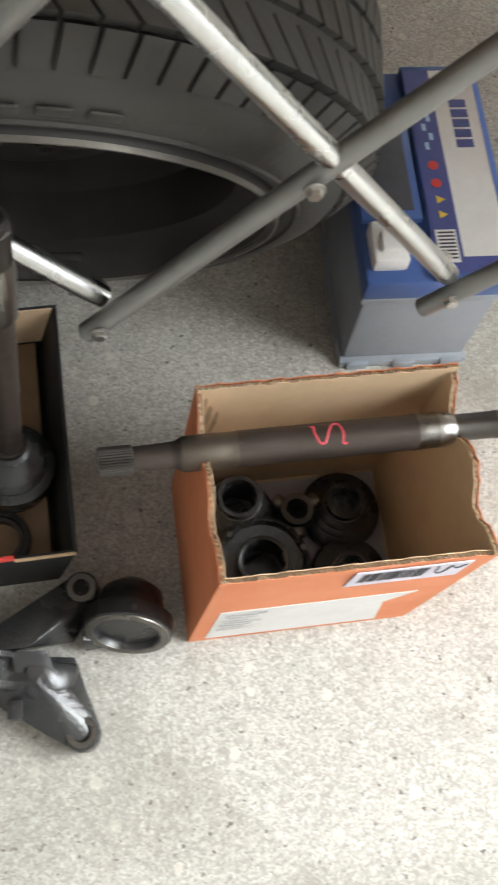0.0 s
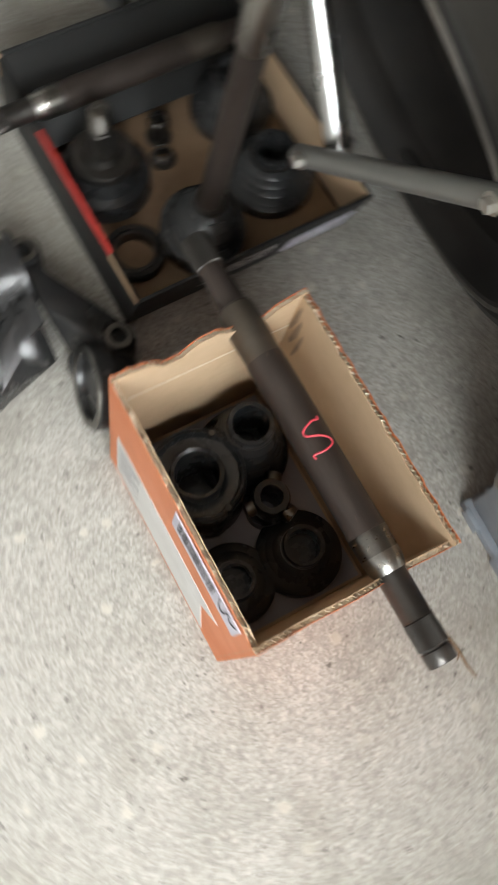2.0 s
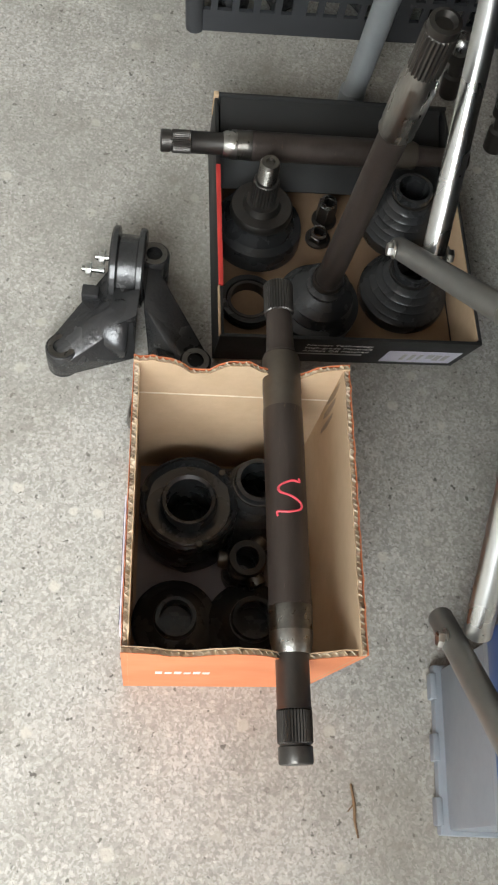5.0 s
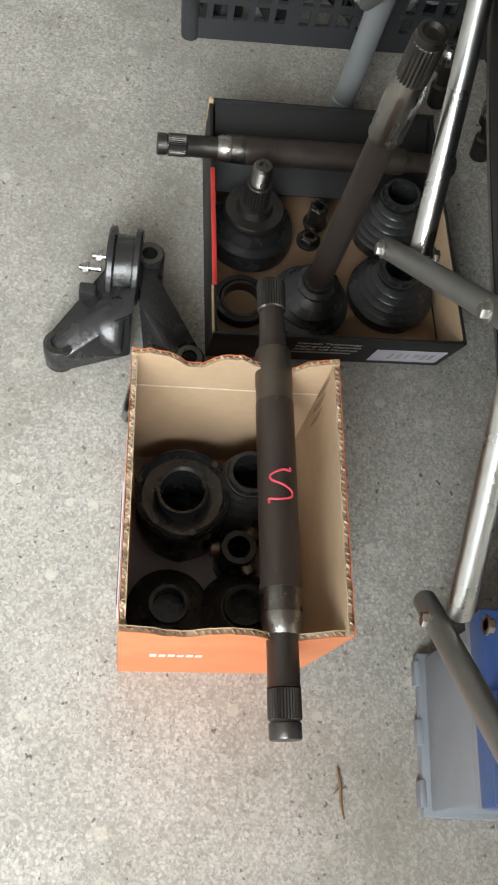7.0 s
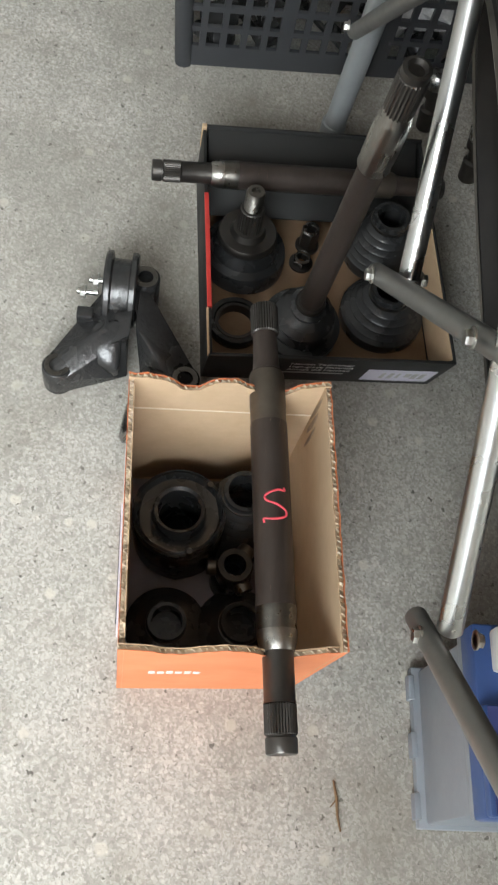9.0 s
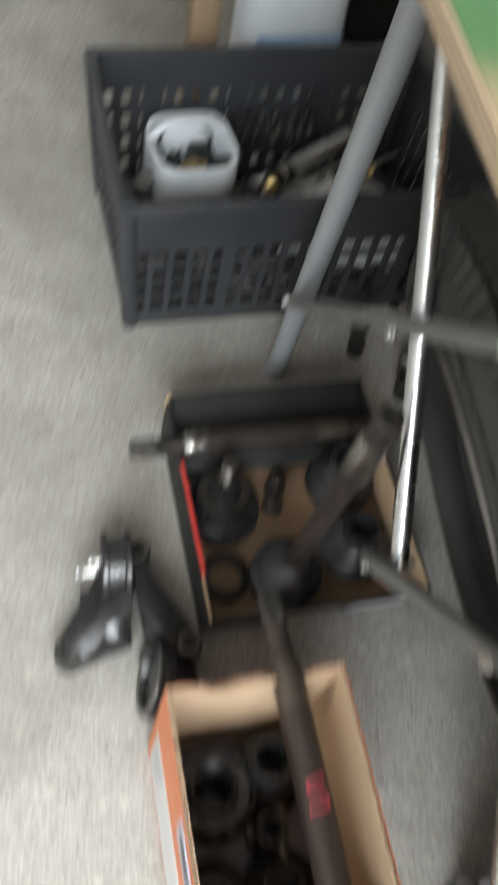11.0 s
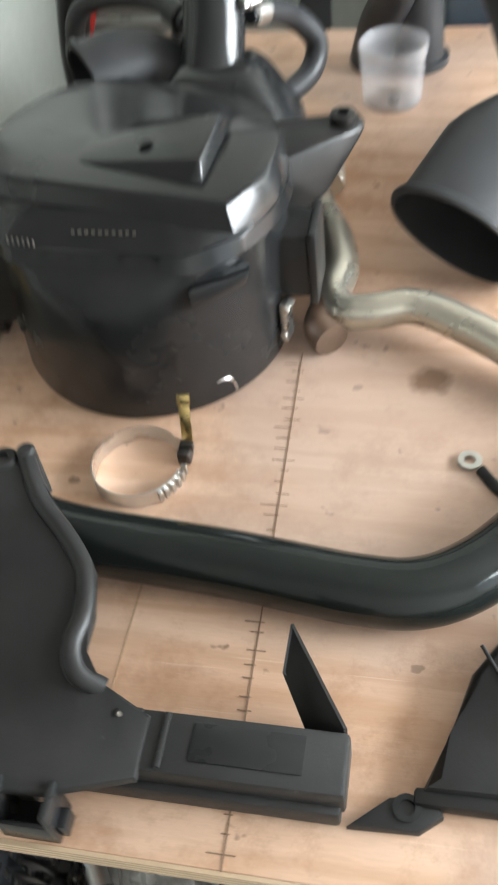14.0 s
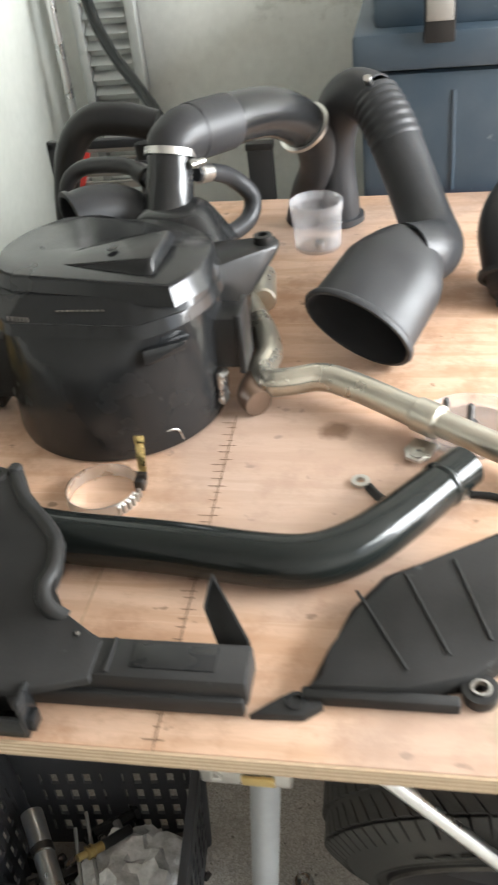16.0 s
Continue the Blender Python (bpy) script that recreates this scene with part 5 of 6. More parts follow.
def housing():
    cx, cy = -0.7990, 0.864
    c = thing("air_filter_housing", (cx, cy, Z0), "round black plastic air filter housing with a clipped lid", "car part")
    M = Matrix.Translation((cx, cy, Z0))

    def outline(r, front, facet, n=96):
        """A round outline with a straight front and a straight facet at its right front corner, as (x, y)."""
        out = []
        for k in range(n):
            a = 2 * math.pi * k / n
            rr = r
            for deg, d in ((-94, front), (-55, facet)):
                w = math.cos(a - radians(deg))
                if w > 0.2:
                    rr = min(rr, d / w)
            out.append((rr * math.cos(a), rr * math.sin(a)))
        return out

    at = lambda pts, z: [(cx + x, cy + y, Z0 + z) for x, y in pts]
    bm = bmesh.new()
    rows = []
    for r, f, g, z, dx in ((0.130, 0.2, 0.2, 0.0, -0.008), (0.1365, 0.2, 0.2, 0.003, -0.008), (0.1385, 0.2, 0.2, 0.012, -0.008), (0.1375, 0.2, 0.2, 0.120, -0.002), (0.1372, 0.124, 0.2, 0.150, 0.0), (0.1375, 0.116, 0.139, 0.160, 0.0), (0.1375, 0.113, 0.138, 0.168, 0.0)):
        rows.append([bm.verts.new((q[0] + dx, q[1], q[2])) for q in at(outline(r, f, g), z)])
    for p, q in zip(rows, rows[1:]):
        for k in range(len(p)):
            bm.faces.new((p[k], p[(k + 1) % len(p)], q[(k + 1) % len(p)], q[k]))
    bm.faces.new(rows[0]), bm.faces.new(rows[-1])
    bowl = part("bowl", bm, BLACK, c, "glossy black bowl")
    # lid: a rim that overlaps the bowl, a low shelf along the front, and a plateau with a chamfered corner
    lid = part("lid", prism(at(outline(0.1425, 0.1165, 0.1425), 0.163), at(outline(0.1395, 0.1110, 0.1330), 0.1765), 0.002), BLACK, c, "stepped black lid", smooth=30)
    part("shelf", prism(at(outline(0.1385, 0.1100, 0.1318), 0.1755), at(outline(0.1335, 0.0840, 0.1190), 0.1990), 0.002), BLACK, lid, "sloping shelf along the front of the lid", smooth=30)
    back = lambda r: [(r * math.cos(radians(a)), r * math.sin(radians(a))) for a in range(0, 181, 9)]
    low = [(-0.1360, -0.036), (-0.112, -0.060), (-0.092, -0.071), (0.111, -0.102), (0.139, -0.056)] + back(0.1375)
    high = [(-0.1300, -0.030), (-0.108, -0.052), (-0.092, -0.060), (0.105, -0.0945), (0.131, -0.052)] + back(0.1330)
    dip = lambda x, y: -0.020 * max(0.0, min(1.0, (x + 0.045) / 0.03)) * max(0.0, min(1.0, (y - 0.035) / 0.03))
    part("plateau", prism([(cx + x, cy + y, Z0 + 0.192) for x, y in low], [(cx + x, cy + y, Z0 + 0.2150 + dip(x, y)) for x, y in high], 0.0045), BLACK, lid, "raised plateau with a chamfered corner", smooth=35)
    part("lid_relief", hull([M @ Vector(q) for q in ((-0.040, -0.036, 0.2145), (-0.040, 0.000, 0.2145), (0.070, -0.070, 0.2145), (0.082, -0.068, 0.2145), (0.088, 0.030, 0.2145), (0.0, 0.036, 0.2145), (0.058, -0.056, 0.221), (0.078, -0.056, 0.231), (0.083, 0.018, 0.233), (0.010, 0.016, 0.220))], 0.003), BLACK, lid, "sloping wedge with an upright end", smooth=30)
    part("relief_pit", lathe([(0.006, 0.0), (0.007, 0.0012), (0.004, 0.0016), (0.001, 0.0005)], M @ pose(0.022, -0.022, 0.2265, -8, -10), 16), MATTE, lid)
    pieces("embossed_mark", [block(-0.030 + k * 0.0060, -0.0272 + k * 0.0060, -0.0995, -0.0975, 0.1872, 0.1888, 0, M) for k in range(10)], LIPGREY, lid)
    pieces("scuff", [block(-0.088 + k * 0.005, -0.0872 + k * 0.005, -0.1045 - k * 0.0008, -0.1020 - k * 0.0008, 0.1790, 0.1848, 0, M) for k in range(6)], LIPGREY, lid)
    part("front_lug", hull([M @ Vector(q) for q in ((0.070, -0.126, 0.150), (0.118, -0.100, 0.150), (0.070, -0.112, 0.150), (0.118, -0.080, 0.150), (0.072, -0.126, 0.128), (0.116, -0.098, 0.137), (0.070, -0.105, 0.128), (0.112, -0.075, 0.137))], 0.003), BLACK, bowl, "moulded ledge under the rim", smooth=30)
    # outlet: a flat-sided shoulder behind the lid that rises into a round neck
    part("shoulder", hull([M @ Vector(q) for q in ((-0.070, 0.105, 0.0), (0.150, 0.105, 0.0), (-0.060, 0.235, 0.0), (0.130, 0.240, 0.0), (-0.070, 0.105, 0.120), (0.150, 0.090, 0.120), (-0.050, 0.230, 0.120), (0.120, 0.235, 0.130), (0.000, 0.160, 0.195), (0.085, 0.145, 0.195), (0.005, 0.225, 0.195), (0.080, 0.225, 0.195))], 0.012), BLACK, c, "rounded shoulder under the outlet", smooth=30)
    part("neck", sweep([(-0.768, 1.058, Z0 + 0.165, 0.040), (-0.768, 1.074, Z0 + 0.190, 0.0345), (-0.767, 1.090, Z0 + 0.215, 0.0325), (-0.767, 1.102, Z0 + 0.235, 0.0312), (-0.766, 1.112, Z0 + 0.252, 0.0312)], 36, 8, 0.003), BLACK, c, "round outlet neck")
    part("side_duct", merged(block(cx + 0.118, cx + 0.160, cy - 0.028, cy + 0.022, Z0 + 0.068, Z0 + 0.136, 0.004), block(cx + 0.158, cx + 0.166, cy - 0.032, cy + 0.026, Z0 + 0.062, Z0 + 0.142, 0.002)), MATTE, c, "square side inlet")
    arm = part("fixing_arm", hull([(cx + x, cy + y, Z0 + z) for x, y, z in ((0.112, 0.020, 0.175), (0.112, 0.100, 0.180), (0.196, 0.120, 0.178), (0.184, 0.082, 0.176), (0.200, 0.100, 0.170), (0.120, 0.025, 0.110), (0.120, 0.085, 0.110), (0.165, 0.055, 0.125), (0.165, 0.090, 0.125))], 0.004), MATTE, c, "moulded fixing arm", smooth=30)
    part("arm_eye", lathe([(0.012, 0.176), (0.013, 0.178), (0.012, 0.186), (0.006, 0.187), (0.006, 0.176)], Matrix.Translation((cx + 0.178, cy + 0.100, Z0)), 22, closed=True), MATTE, arm)
    part("ear", merged(hull([(cx + x, cy + y, Z0 + z) for x in (-0.172, -0.120) for y in (-0.040, 0.010) for z in (0.030, 0.120)], 0.006), hull([(cx + x, cy + y, Z0 + z) for x, y, z in ((-0.165, -0.035, 0.070), (-0.165, 0.005, 0.070), (-0.240, -0.035, 0.020), (-0.240, 0.005, 0.020), (-0.165, -0.035, 0.010), (-0.165, 0.005, 0.010), (-0.255, -0.030, 0.004), (-0.255, 0.0, 0.004))], 0.004)), MATTE, c, "side bracket")
    for a in (-14, 212):
        q = M @ Matrix.Rotation(radians(a), 4, "Z")
        part("clip", merged(block(0.1345, 0.142, -0.008, 0.008, 0.022, 0.068, 0.002, q), rod(q @ Vector((0.140, -0.009, 0.062)), q @ Vector((0.140, 0.009, 0.062)), 0.005), rod(q @ Vector((0.138, -0.010, 0.030)), q @ Vector((0.138, 0.010, 0.030)), 0.004)), ZINC if a < 0 else MATTE, c, "sprung clip")
    part("wire_latch", sweep([(*(M @ Vector((0.058, -0.1185, 0.012))), 0.0016), (*(M @ Vector((0.074, -0.110, 0.028))), 0.0016), (*(M @ Vector((0.088, -0.100, 0.026))), 0.0016), (*(M @ Vector((0.092, -0.094, 0.008))), 0.0016)], 6, 5), ZINC, c)
    pieces("worn_edge", [block(0.1272, 0.1290, -0.007, 0.007, 0.004 + 0.002 * k, 0.016 - 0.002 * k, 0.0005, M @ Matrix.Rotation(radians(-58 + 9 * k), 4, "Z")) for k in range(3)], WORN, bowl, "scuffed pale foot edge")


housing()


def duct_hose():
    d = thing("air_duct_hose", (-0.68, 1.20, Z0), "glossy black bent air duct clamped to the housing", "hose")
    up = along((-0.7665, 1.110, 1.046), (-0.764, 1.124, 1.074))
    part("cuff", sweep([(-0.766, 1.112, 1.048, 0.0332), (-0.763, 1.118, 1.056, 0.0355), (-0.752, 1.136, 1.062, 0.0375), (-0.738, 1.158, 1.060, 0.0385)], 36, 8, 0.003), RUBBER, d, "rubber cuff")
    ribs = []
    for k in range(25):
        f = k / 24
        ribs.append((-0.744 + 0.040 * f, 1.149 + 0.062 * f, 1.061 - 0.006 * f, 0.0392 + (0.0010 if k % 2 else 0)))
    part("ribbed_sleeve", sweep(ribs, 36, 1, 0.003), RUBBER, d, "finely ribbed sleeve")
    part("bend", sweep([(-0.706, 1.209, 1.055, 0.0375), (-0.686, 1.242, 1.052, 0.0372), (-0.657, 1.288, 1.042, 0.0372), (-0.630, 1.332, 1.020, 0.038), (-0.608, 1.364, 0.990, 0.0385)], 36, 10, 0.003), BLACK, d, "glossy black bend")
    part("hose_clamp", lathe([(0.0335, -0.005), (0.0358, -0.0045), (0.0358, 0.0055), (0.0335, 0.006)], up, 44, closed=True), ZINC, d, "bright worm-drive clamp")
    part("clamp_screw", merged(rod((-0.734, 1.086, 1.036), (-0.718, 1.104, 1.036), 0.005), block(-0.738, -0.724, 1.088, 1.100, 1.030, 1.042, 0.002)), ZINC, d, "clamp screw")
    e = Vector((-0.612, 1.360, 0.994))
    part("end_ring", lathe([(0.0385, -0.004), (0.0445, -0.003), (0.0445, 0.003), (0.0385, 0.004)], along(e, e + Vector((0.022, 0.030, -0.042))), 44, closed=True), ZINC, d, "pale aluminium end ring")
    part("stand_tube", sweep([(-0.606, 1.370, 0.990, 0.036), (-0.598, 1.388, 0.960, 0.034), (-0.600, 1.41, 0.91, 0.03), (-0.62, 1.43, 0.86, 0.03), (-0.635, 1.44, 0.803, 0.03)], 28, 8, 0.003), RUBBER, d, "rubber end hanging to the table")


duct_hose()


def intake_trunk():
    t = thing("intake_trunk", (-0.50, 1.12, Z0), "matt black rubber intake trunk with a flared mouth", "hose")
    part("down_leg", sweep([(-0.567, 1.440, 0.802, 0.036), (-0.567, 1.435, 0.835, 0.034), (-0.572, 1.425, 0.93, 0.035), (-0.560, 1.405, 1.00, 0.038), (-0.532, 1.385, 1.033, 0.040), (-0.498, 1.360, 1.030, 0.040)], 28, 8, 0.003), RUBBER, t, "rubber end piece")
    part("foot_ring", lathe([(0.036, 0.0), (0.042, 0.002), (0.042, 0.012), (0.036, 0.014)], Matrix.Translation((-0.567, 1.440, 0.802)), 36, closed=True), RUBBER, t)
    # concertina
    conc = []
    a, b = np.array((-0.500, 1.362, 1.030)), np.array((-0.462, 1.305, 0.975))
    for k in range(29):
        f = k / 28
        conc.append((*(a + (b - a) * f + np.array((0, 0, 0.006 * math.sin(f * math.pi)))), 0.0395 + (0.0013 if k % 4 in (1, 2) else 0)))
    part("concertina", sweep(conc, 32, 2, 0.003), RUBBER, t, "ribbed flexible section")
    part("long_duct", sweep([(-0.463, 1.306, 0.977, 0.039), (-0.440, 1.255, 0.935, 0.039), (-0.418, 1.200, 0.895, 0.040), (-0.406, 1.150, 0.880, 0.042), (-0.422, 1.108, 0.888, 0.045), (-0.446, 1.082, 0.896, 0.046)], 32, 8, 0.003), RUBBER, t, "curved rubber duct")
    q0, q1 = Vector((-0.450, 1.064, 0.896)), Vector((-0.506, 0.950, 0.856))
    zx = (q1 - q0).normalized()
    xx = (Vector((0.88, -0.2, -0.40)) - zx * zx.dot(Vector((0.88, -0.2, -0.40)))).normalized()
    yy = zx.cross(xx)
    m = Matrix.Translation(q0) @ Matrix((xx, yy, zx)).transposed().to_4x4()
    n = (q1 - q0).length
    part("flared_mouth", lathe([(0.044, -0.04), (0.054, -0.022), (0.066, 0.005), (0.0735, 0.03), (0.0765, n - 0.018), (0.0775, n - 0.012), (0.081, n - 0.010), (0.083, n - 0.004), (0.081, n), (0.076, n), (0.0745, n - 0.01), (0.071, 0.03), (0.058, 0.0), (0.040, -0.03)], m @ Matrix.Diagonal((0.98, 0.63, 1, 1)), 48), RUBBER, t, "wide flared rubber mouth")
    part("stud", rod((-0.505, 1.335, 1.064), (-0.508, 1.322, 1.074), 0.006), ZINC, t)


intake_trunk()


def elbow():
    e = thing("rubber_elbow", (-0.285, 1.17, Z0), "thick black rubber elbow duct standing on the table", "hose")
    part("body", sweep([(-0.300, 1.100, 0.803, 0.020), (-0.292, 1.115, 0.815, 0.034), (-0.290, 1.150, 0.850, 0.050), (-0.284, 1.19, 0.885, 0.060), (-0.272, 1.22, 0.915, 0.055), (-0.262, 1.235, 0.945, 0.042)], 32, 8, 0.004), RUBBER, e)
    part("bead", lathe([(0.040, -0.004), (0.047, -0.003), (0.047, 0.006), (0.040, 0.007)], along((-0.262, 1.235, 0.940), (-0.258, 1.24, 0.97)), 36, closed=True), RUBBER, e, "rolled rim")
    part("flange", lathe([(0.044, -0.004), (0.052, -0.003), (0.052, 0.004), (0.044, 0.005)], along((-0.292, 1.135, 0.835), (-0.290, 1.165, 0.865)), 36, closed=True), RUBBER, e)


elbow()


def cup():
    c = thing("plastic_cup", (-0.597, 1.336, Z0), "small frosted clear plastic cup with a nut inside", "cup")
    part("wall", lathe([(0.0, 0.0), (0.036, 0.0), (0.039, 0.003), (0.0435, 0.078), (0.0445, 0.081), (0.0425, 0.082), (0.0375, 0.006), (0.0, 0.003)], None, 40), CLEAR, c, local=True)
    part("rim_band", lathe([(0.0432, 0.066), (0.0445, 0.067), (0.0448, 0.081), (0.0436, 0.082)], None, 40, closed=True), CLEAR, c, local=True)
    part("nut", hexagon(0.008, 0.010, pose(0.004, -0.014, 0.0065, 20, 0, 10)), ZINC, c, local=True)


cup()


def gold_pipe():
    p = thing("coolant_pipe", (-0.5, 0.85, Z0), "bent olive-grey metal coolant pipe with a bracket", "pipe")
    r = 0.0180
    z = Z0 + r
    part("pipe", sweep([(-0.700, 1.150, z, r), (-0.662, 1.060, z + 0.004, r), (-0.634, 0.985, z + 0.01, r), (-0.622, 0.930, z + 0.012, r), (-0.626, 0.890, z + 0.012, r), (-0.612, 0.862, z + 0.013, r), (-0.582, 0.860, z + 0.016, r),
                        (-0.545, 0.866, z + 0.018, r), (-0.500, 0.846, z + 0.016, r), (-0.41, 0.783, z + 0.012, r)], 24, 10), OLIVE, p, "dull yellowish metal pipe")
    part("sleeve", rod((-0.428, 0.796, z + 0.013), (-0.398, 0.775, z + 0.012), r * 1.16, 26), OLIVE, p)
    part("straight", sweep([(-0.400, 0.777, z + 0.012, r * 0.9), (-0.33, 0.728, z + 0.010, r * 0.9), (-0.20, 0.638, z + 0.006, r * 0.9)], 24, 6), OLIVE, p)
    part("pipe_stub", sweep([(-0.630, 0.876, z + 0.006, r * 1.02), (-0.634, 0.850, z + 0.002, r * 1.02), (-0.622, 0.832, z, r * 1.0)], 20, 6), BROWNRUB, p, "brown stained pipe stub")
    tab = part("tab", slab([(-0.428, 0.776), (-0.400, 0.764), (-0.412, 0.738), (-0.424, 0.730), (-0.438, 0.738), (-0.440, 0.755)], Z0 + 0.006, Z0 + 0.0095, 0.0008), ZINC, p, "welded fixing tab")
    part("tab_eye", lathe([(0.010, 0.0095), (0.010, 0.012), (0.005, 0.012), (0.005, 0.0095)], Matrix.Translation((-0.424, 0.745, Z0)), 20, closed=True), ZINC, tab)


gold_pipe()


def jar_lid():
    j = thing("plastic_jar_lid", (-0.362, 0.802, Z0), "frosted plastic lid holding two bolts", "lid")
    part("tray", lathe([(0.0, 0.0), (0.055, 0.0), (0.058, 0.002), (0.060, 0.016), (0.0585, 0.0165), (0.0565, 0.004), (0.0, 0.003)], None, 48), CLEAR, j, local=True)
    for x, y in ((-0.030, 0.018), (-0.002, 0.006)):
        b = thing("bolt", (-0.362 + x, 0.802 + y, Z0 + 0.003), "dark flanged bolt standing on its head", "bolt", group="bolts in the lid")
        part("head", merged(hexagon(0.0065, 0.006, None), lathe([(0.009, 0.005), (0.009, 0.007), (0.004, 0.008)], None, 20)), CAST, b, local=True)
        part("shank", lathe([(0.0042, 0.006)] + [(0.0042 + (0.0005 if k % 2 else 0), 0.008 + k * 0.001) for k in range(22)] + [(0.003, 0.032)], None, 14), CAST, b, local=True)


jar_lid()


def black_pipe():
    p = thing("lacquered_pipe", (-0.6, 0.55, Z0), "glossy black bent metal pipe", "pipe")
    r = 0.0275
    z = Z0 + r
    part("pipe", sweep([(-0.870, 0.588, z, r * 0.95), (-0.80, 0.568, z, r), (-0.673, 0.556, z, r), (-0.570, 0.543, z, r), (-0.520, 0.546, z, r), (-0.478, 0.571, z, r), (-0.440, 0.613, z, r * 0.97), (-0.402, 0.662, z, r * 0.92)], 32, 10), GLOSS, p, "black lacquered pipe")
    part("bead", lathe([(r * 0.92, 0), (r * 0.98, 0.003), (r * 0.98, 0.007), (r * 0.9, 0.010)], along((-0.402, 0.662, z), (-0.372, 0.701, z)), 32), GLOSS, p)
    part("pipe_end", sweep([(-0.404, 0.660, z, r * 0.88), (-0.374, 0.699, z, r * 0.88)], 32, 4, 0.002), GLOSS, p, "worn open pipe end")


black_pipe()


def ring_clamp():
    c = thing("band_clamp", (-0.779, 0.664, Z0), "open bright steel band clamp with a brass-coloured tail", "clamp")
    bm = bmesh.new()
    rows = []
    for k in range(61):
        a = radians(28 + k * 5.35)
        rr = 0.0405 + (0.003 if k < 3 else 0)
        rows.append([bm.verts.new(((rr + o) * math.cos(a), (rr + o) * math.sin(a), z)) for o, z in ((0, 0.0005), (0.0012, 0.0005), (0.0012, 0.0175), (0, 0.0175))])
    for p, q in zip(rows, rows[1:]):
        for i in range(4):
            bm.faces.new((p[i], p[(i + 1) % 4], q[(i + 1) % 4], q[i]))
    bm.faces.new(rows[0]), bm.faces.new(rows[-1])
    part("band", bm, ALU, c, "bright steel band", local=True)
    pieces("tooth", [block(0.0405, 0.0455, -0.002, 0.002, 0.003, 0.014, 0.0005, Matrix.Rotation(radians(a), 4, "Z")) for a in (-48, -40, -30, -20, -10, 0, 18)], ZINC, c, local=True)
    part("latch", merged(block(0.034, 0.046, 0.010, 0.026, 0.002, 0.016, 0.002), block(0.036, 0.048, 0.018, 0.024, 0.012, 0.021, 0.001)), DARKSTEEL, c, local=True)
    part("tail", merged(block(-0.005, 0.005, -0.0008, 0.0008, 0.0, 0.040, 0.0003, pose(0.040, 0.030, 0.012, -24, 0, 8)), block(-0.006, 0.006, -0.002, 0.002, 0.036, 0.046, 0.001, pose(0.040, 0.030, 0.012, -24, 0, 8))), BRASS, c, "brass-coloured tail", local=True)


ring_clamp()


def earth_strap():
    s = thing("earth_strap", (-0.44, 0.68, Z0), "dark braided earth strap with two ring lugs", "cable")
    z = Z0 + 0.004
    part("braid", sweep([(-0.478, 0.690, z, 0.005), (-0.462, 0.668, z, 0.0052), (-0.44, 0.652, z, 0.005), (-0.41, 0.652, z, 0.005), (-0.392, 0.672, z, 0.005)], 10, 6, flat=(1, 0.7)), MATTE, s)
    part("cable", sweep([(-0.368, 0.680, z, 0.004), (-0.345, 0.678, z, 0.004), (-0.31, 0.665, z, 0.004), (-0.25, 0.66, z, 0.004)], 10, 6), MATTE, s)
    for x, y in ((-0.487, 0.700), (-0.376, 0.684)):
        part("lug", lathe([(0.0105, 0.001), (0.0105, 0.005), (0.005, 0.005), (0.005, 0.001)], Matrix.Translation((x, y, Z0)), 24, closed=True), ZINC, s, "ring lug")
    part("crimp", block(-0.396, -0.372, 0.674, 0.686, Z0 + 0.0005, Z0 + 0.010, 0.002), ZINC, s)


earth_strap()


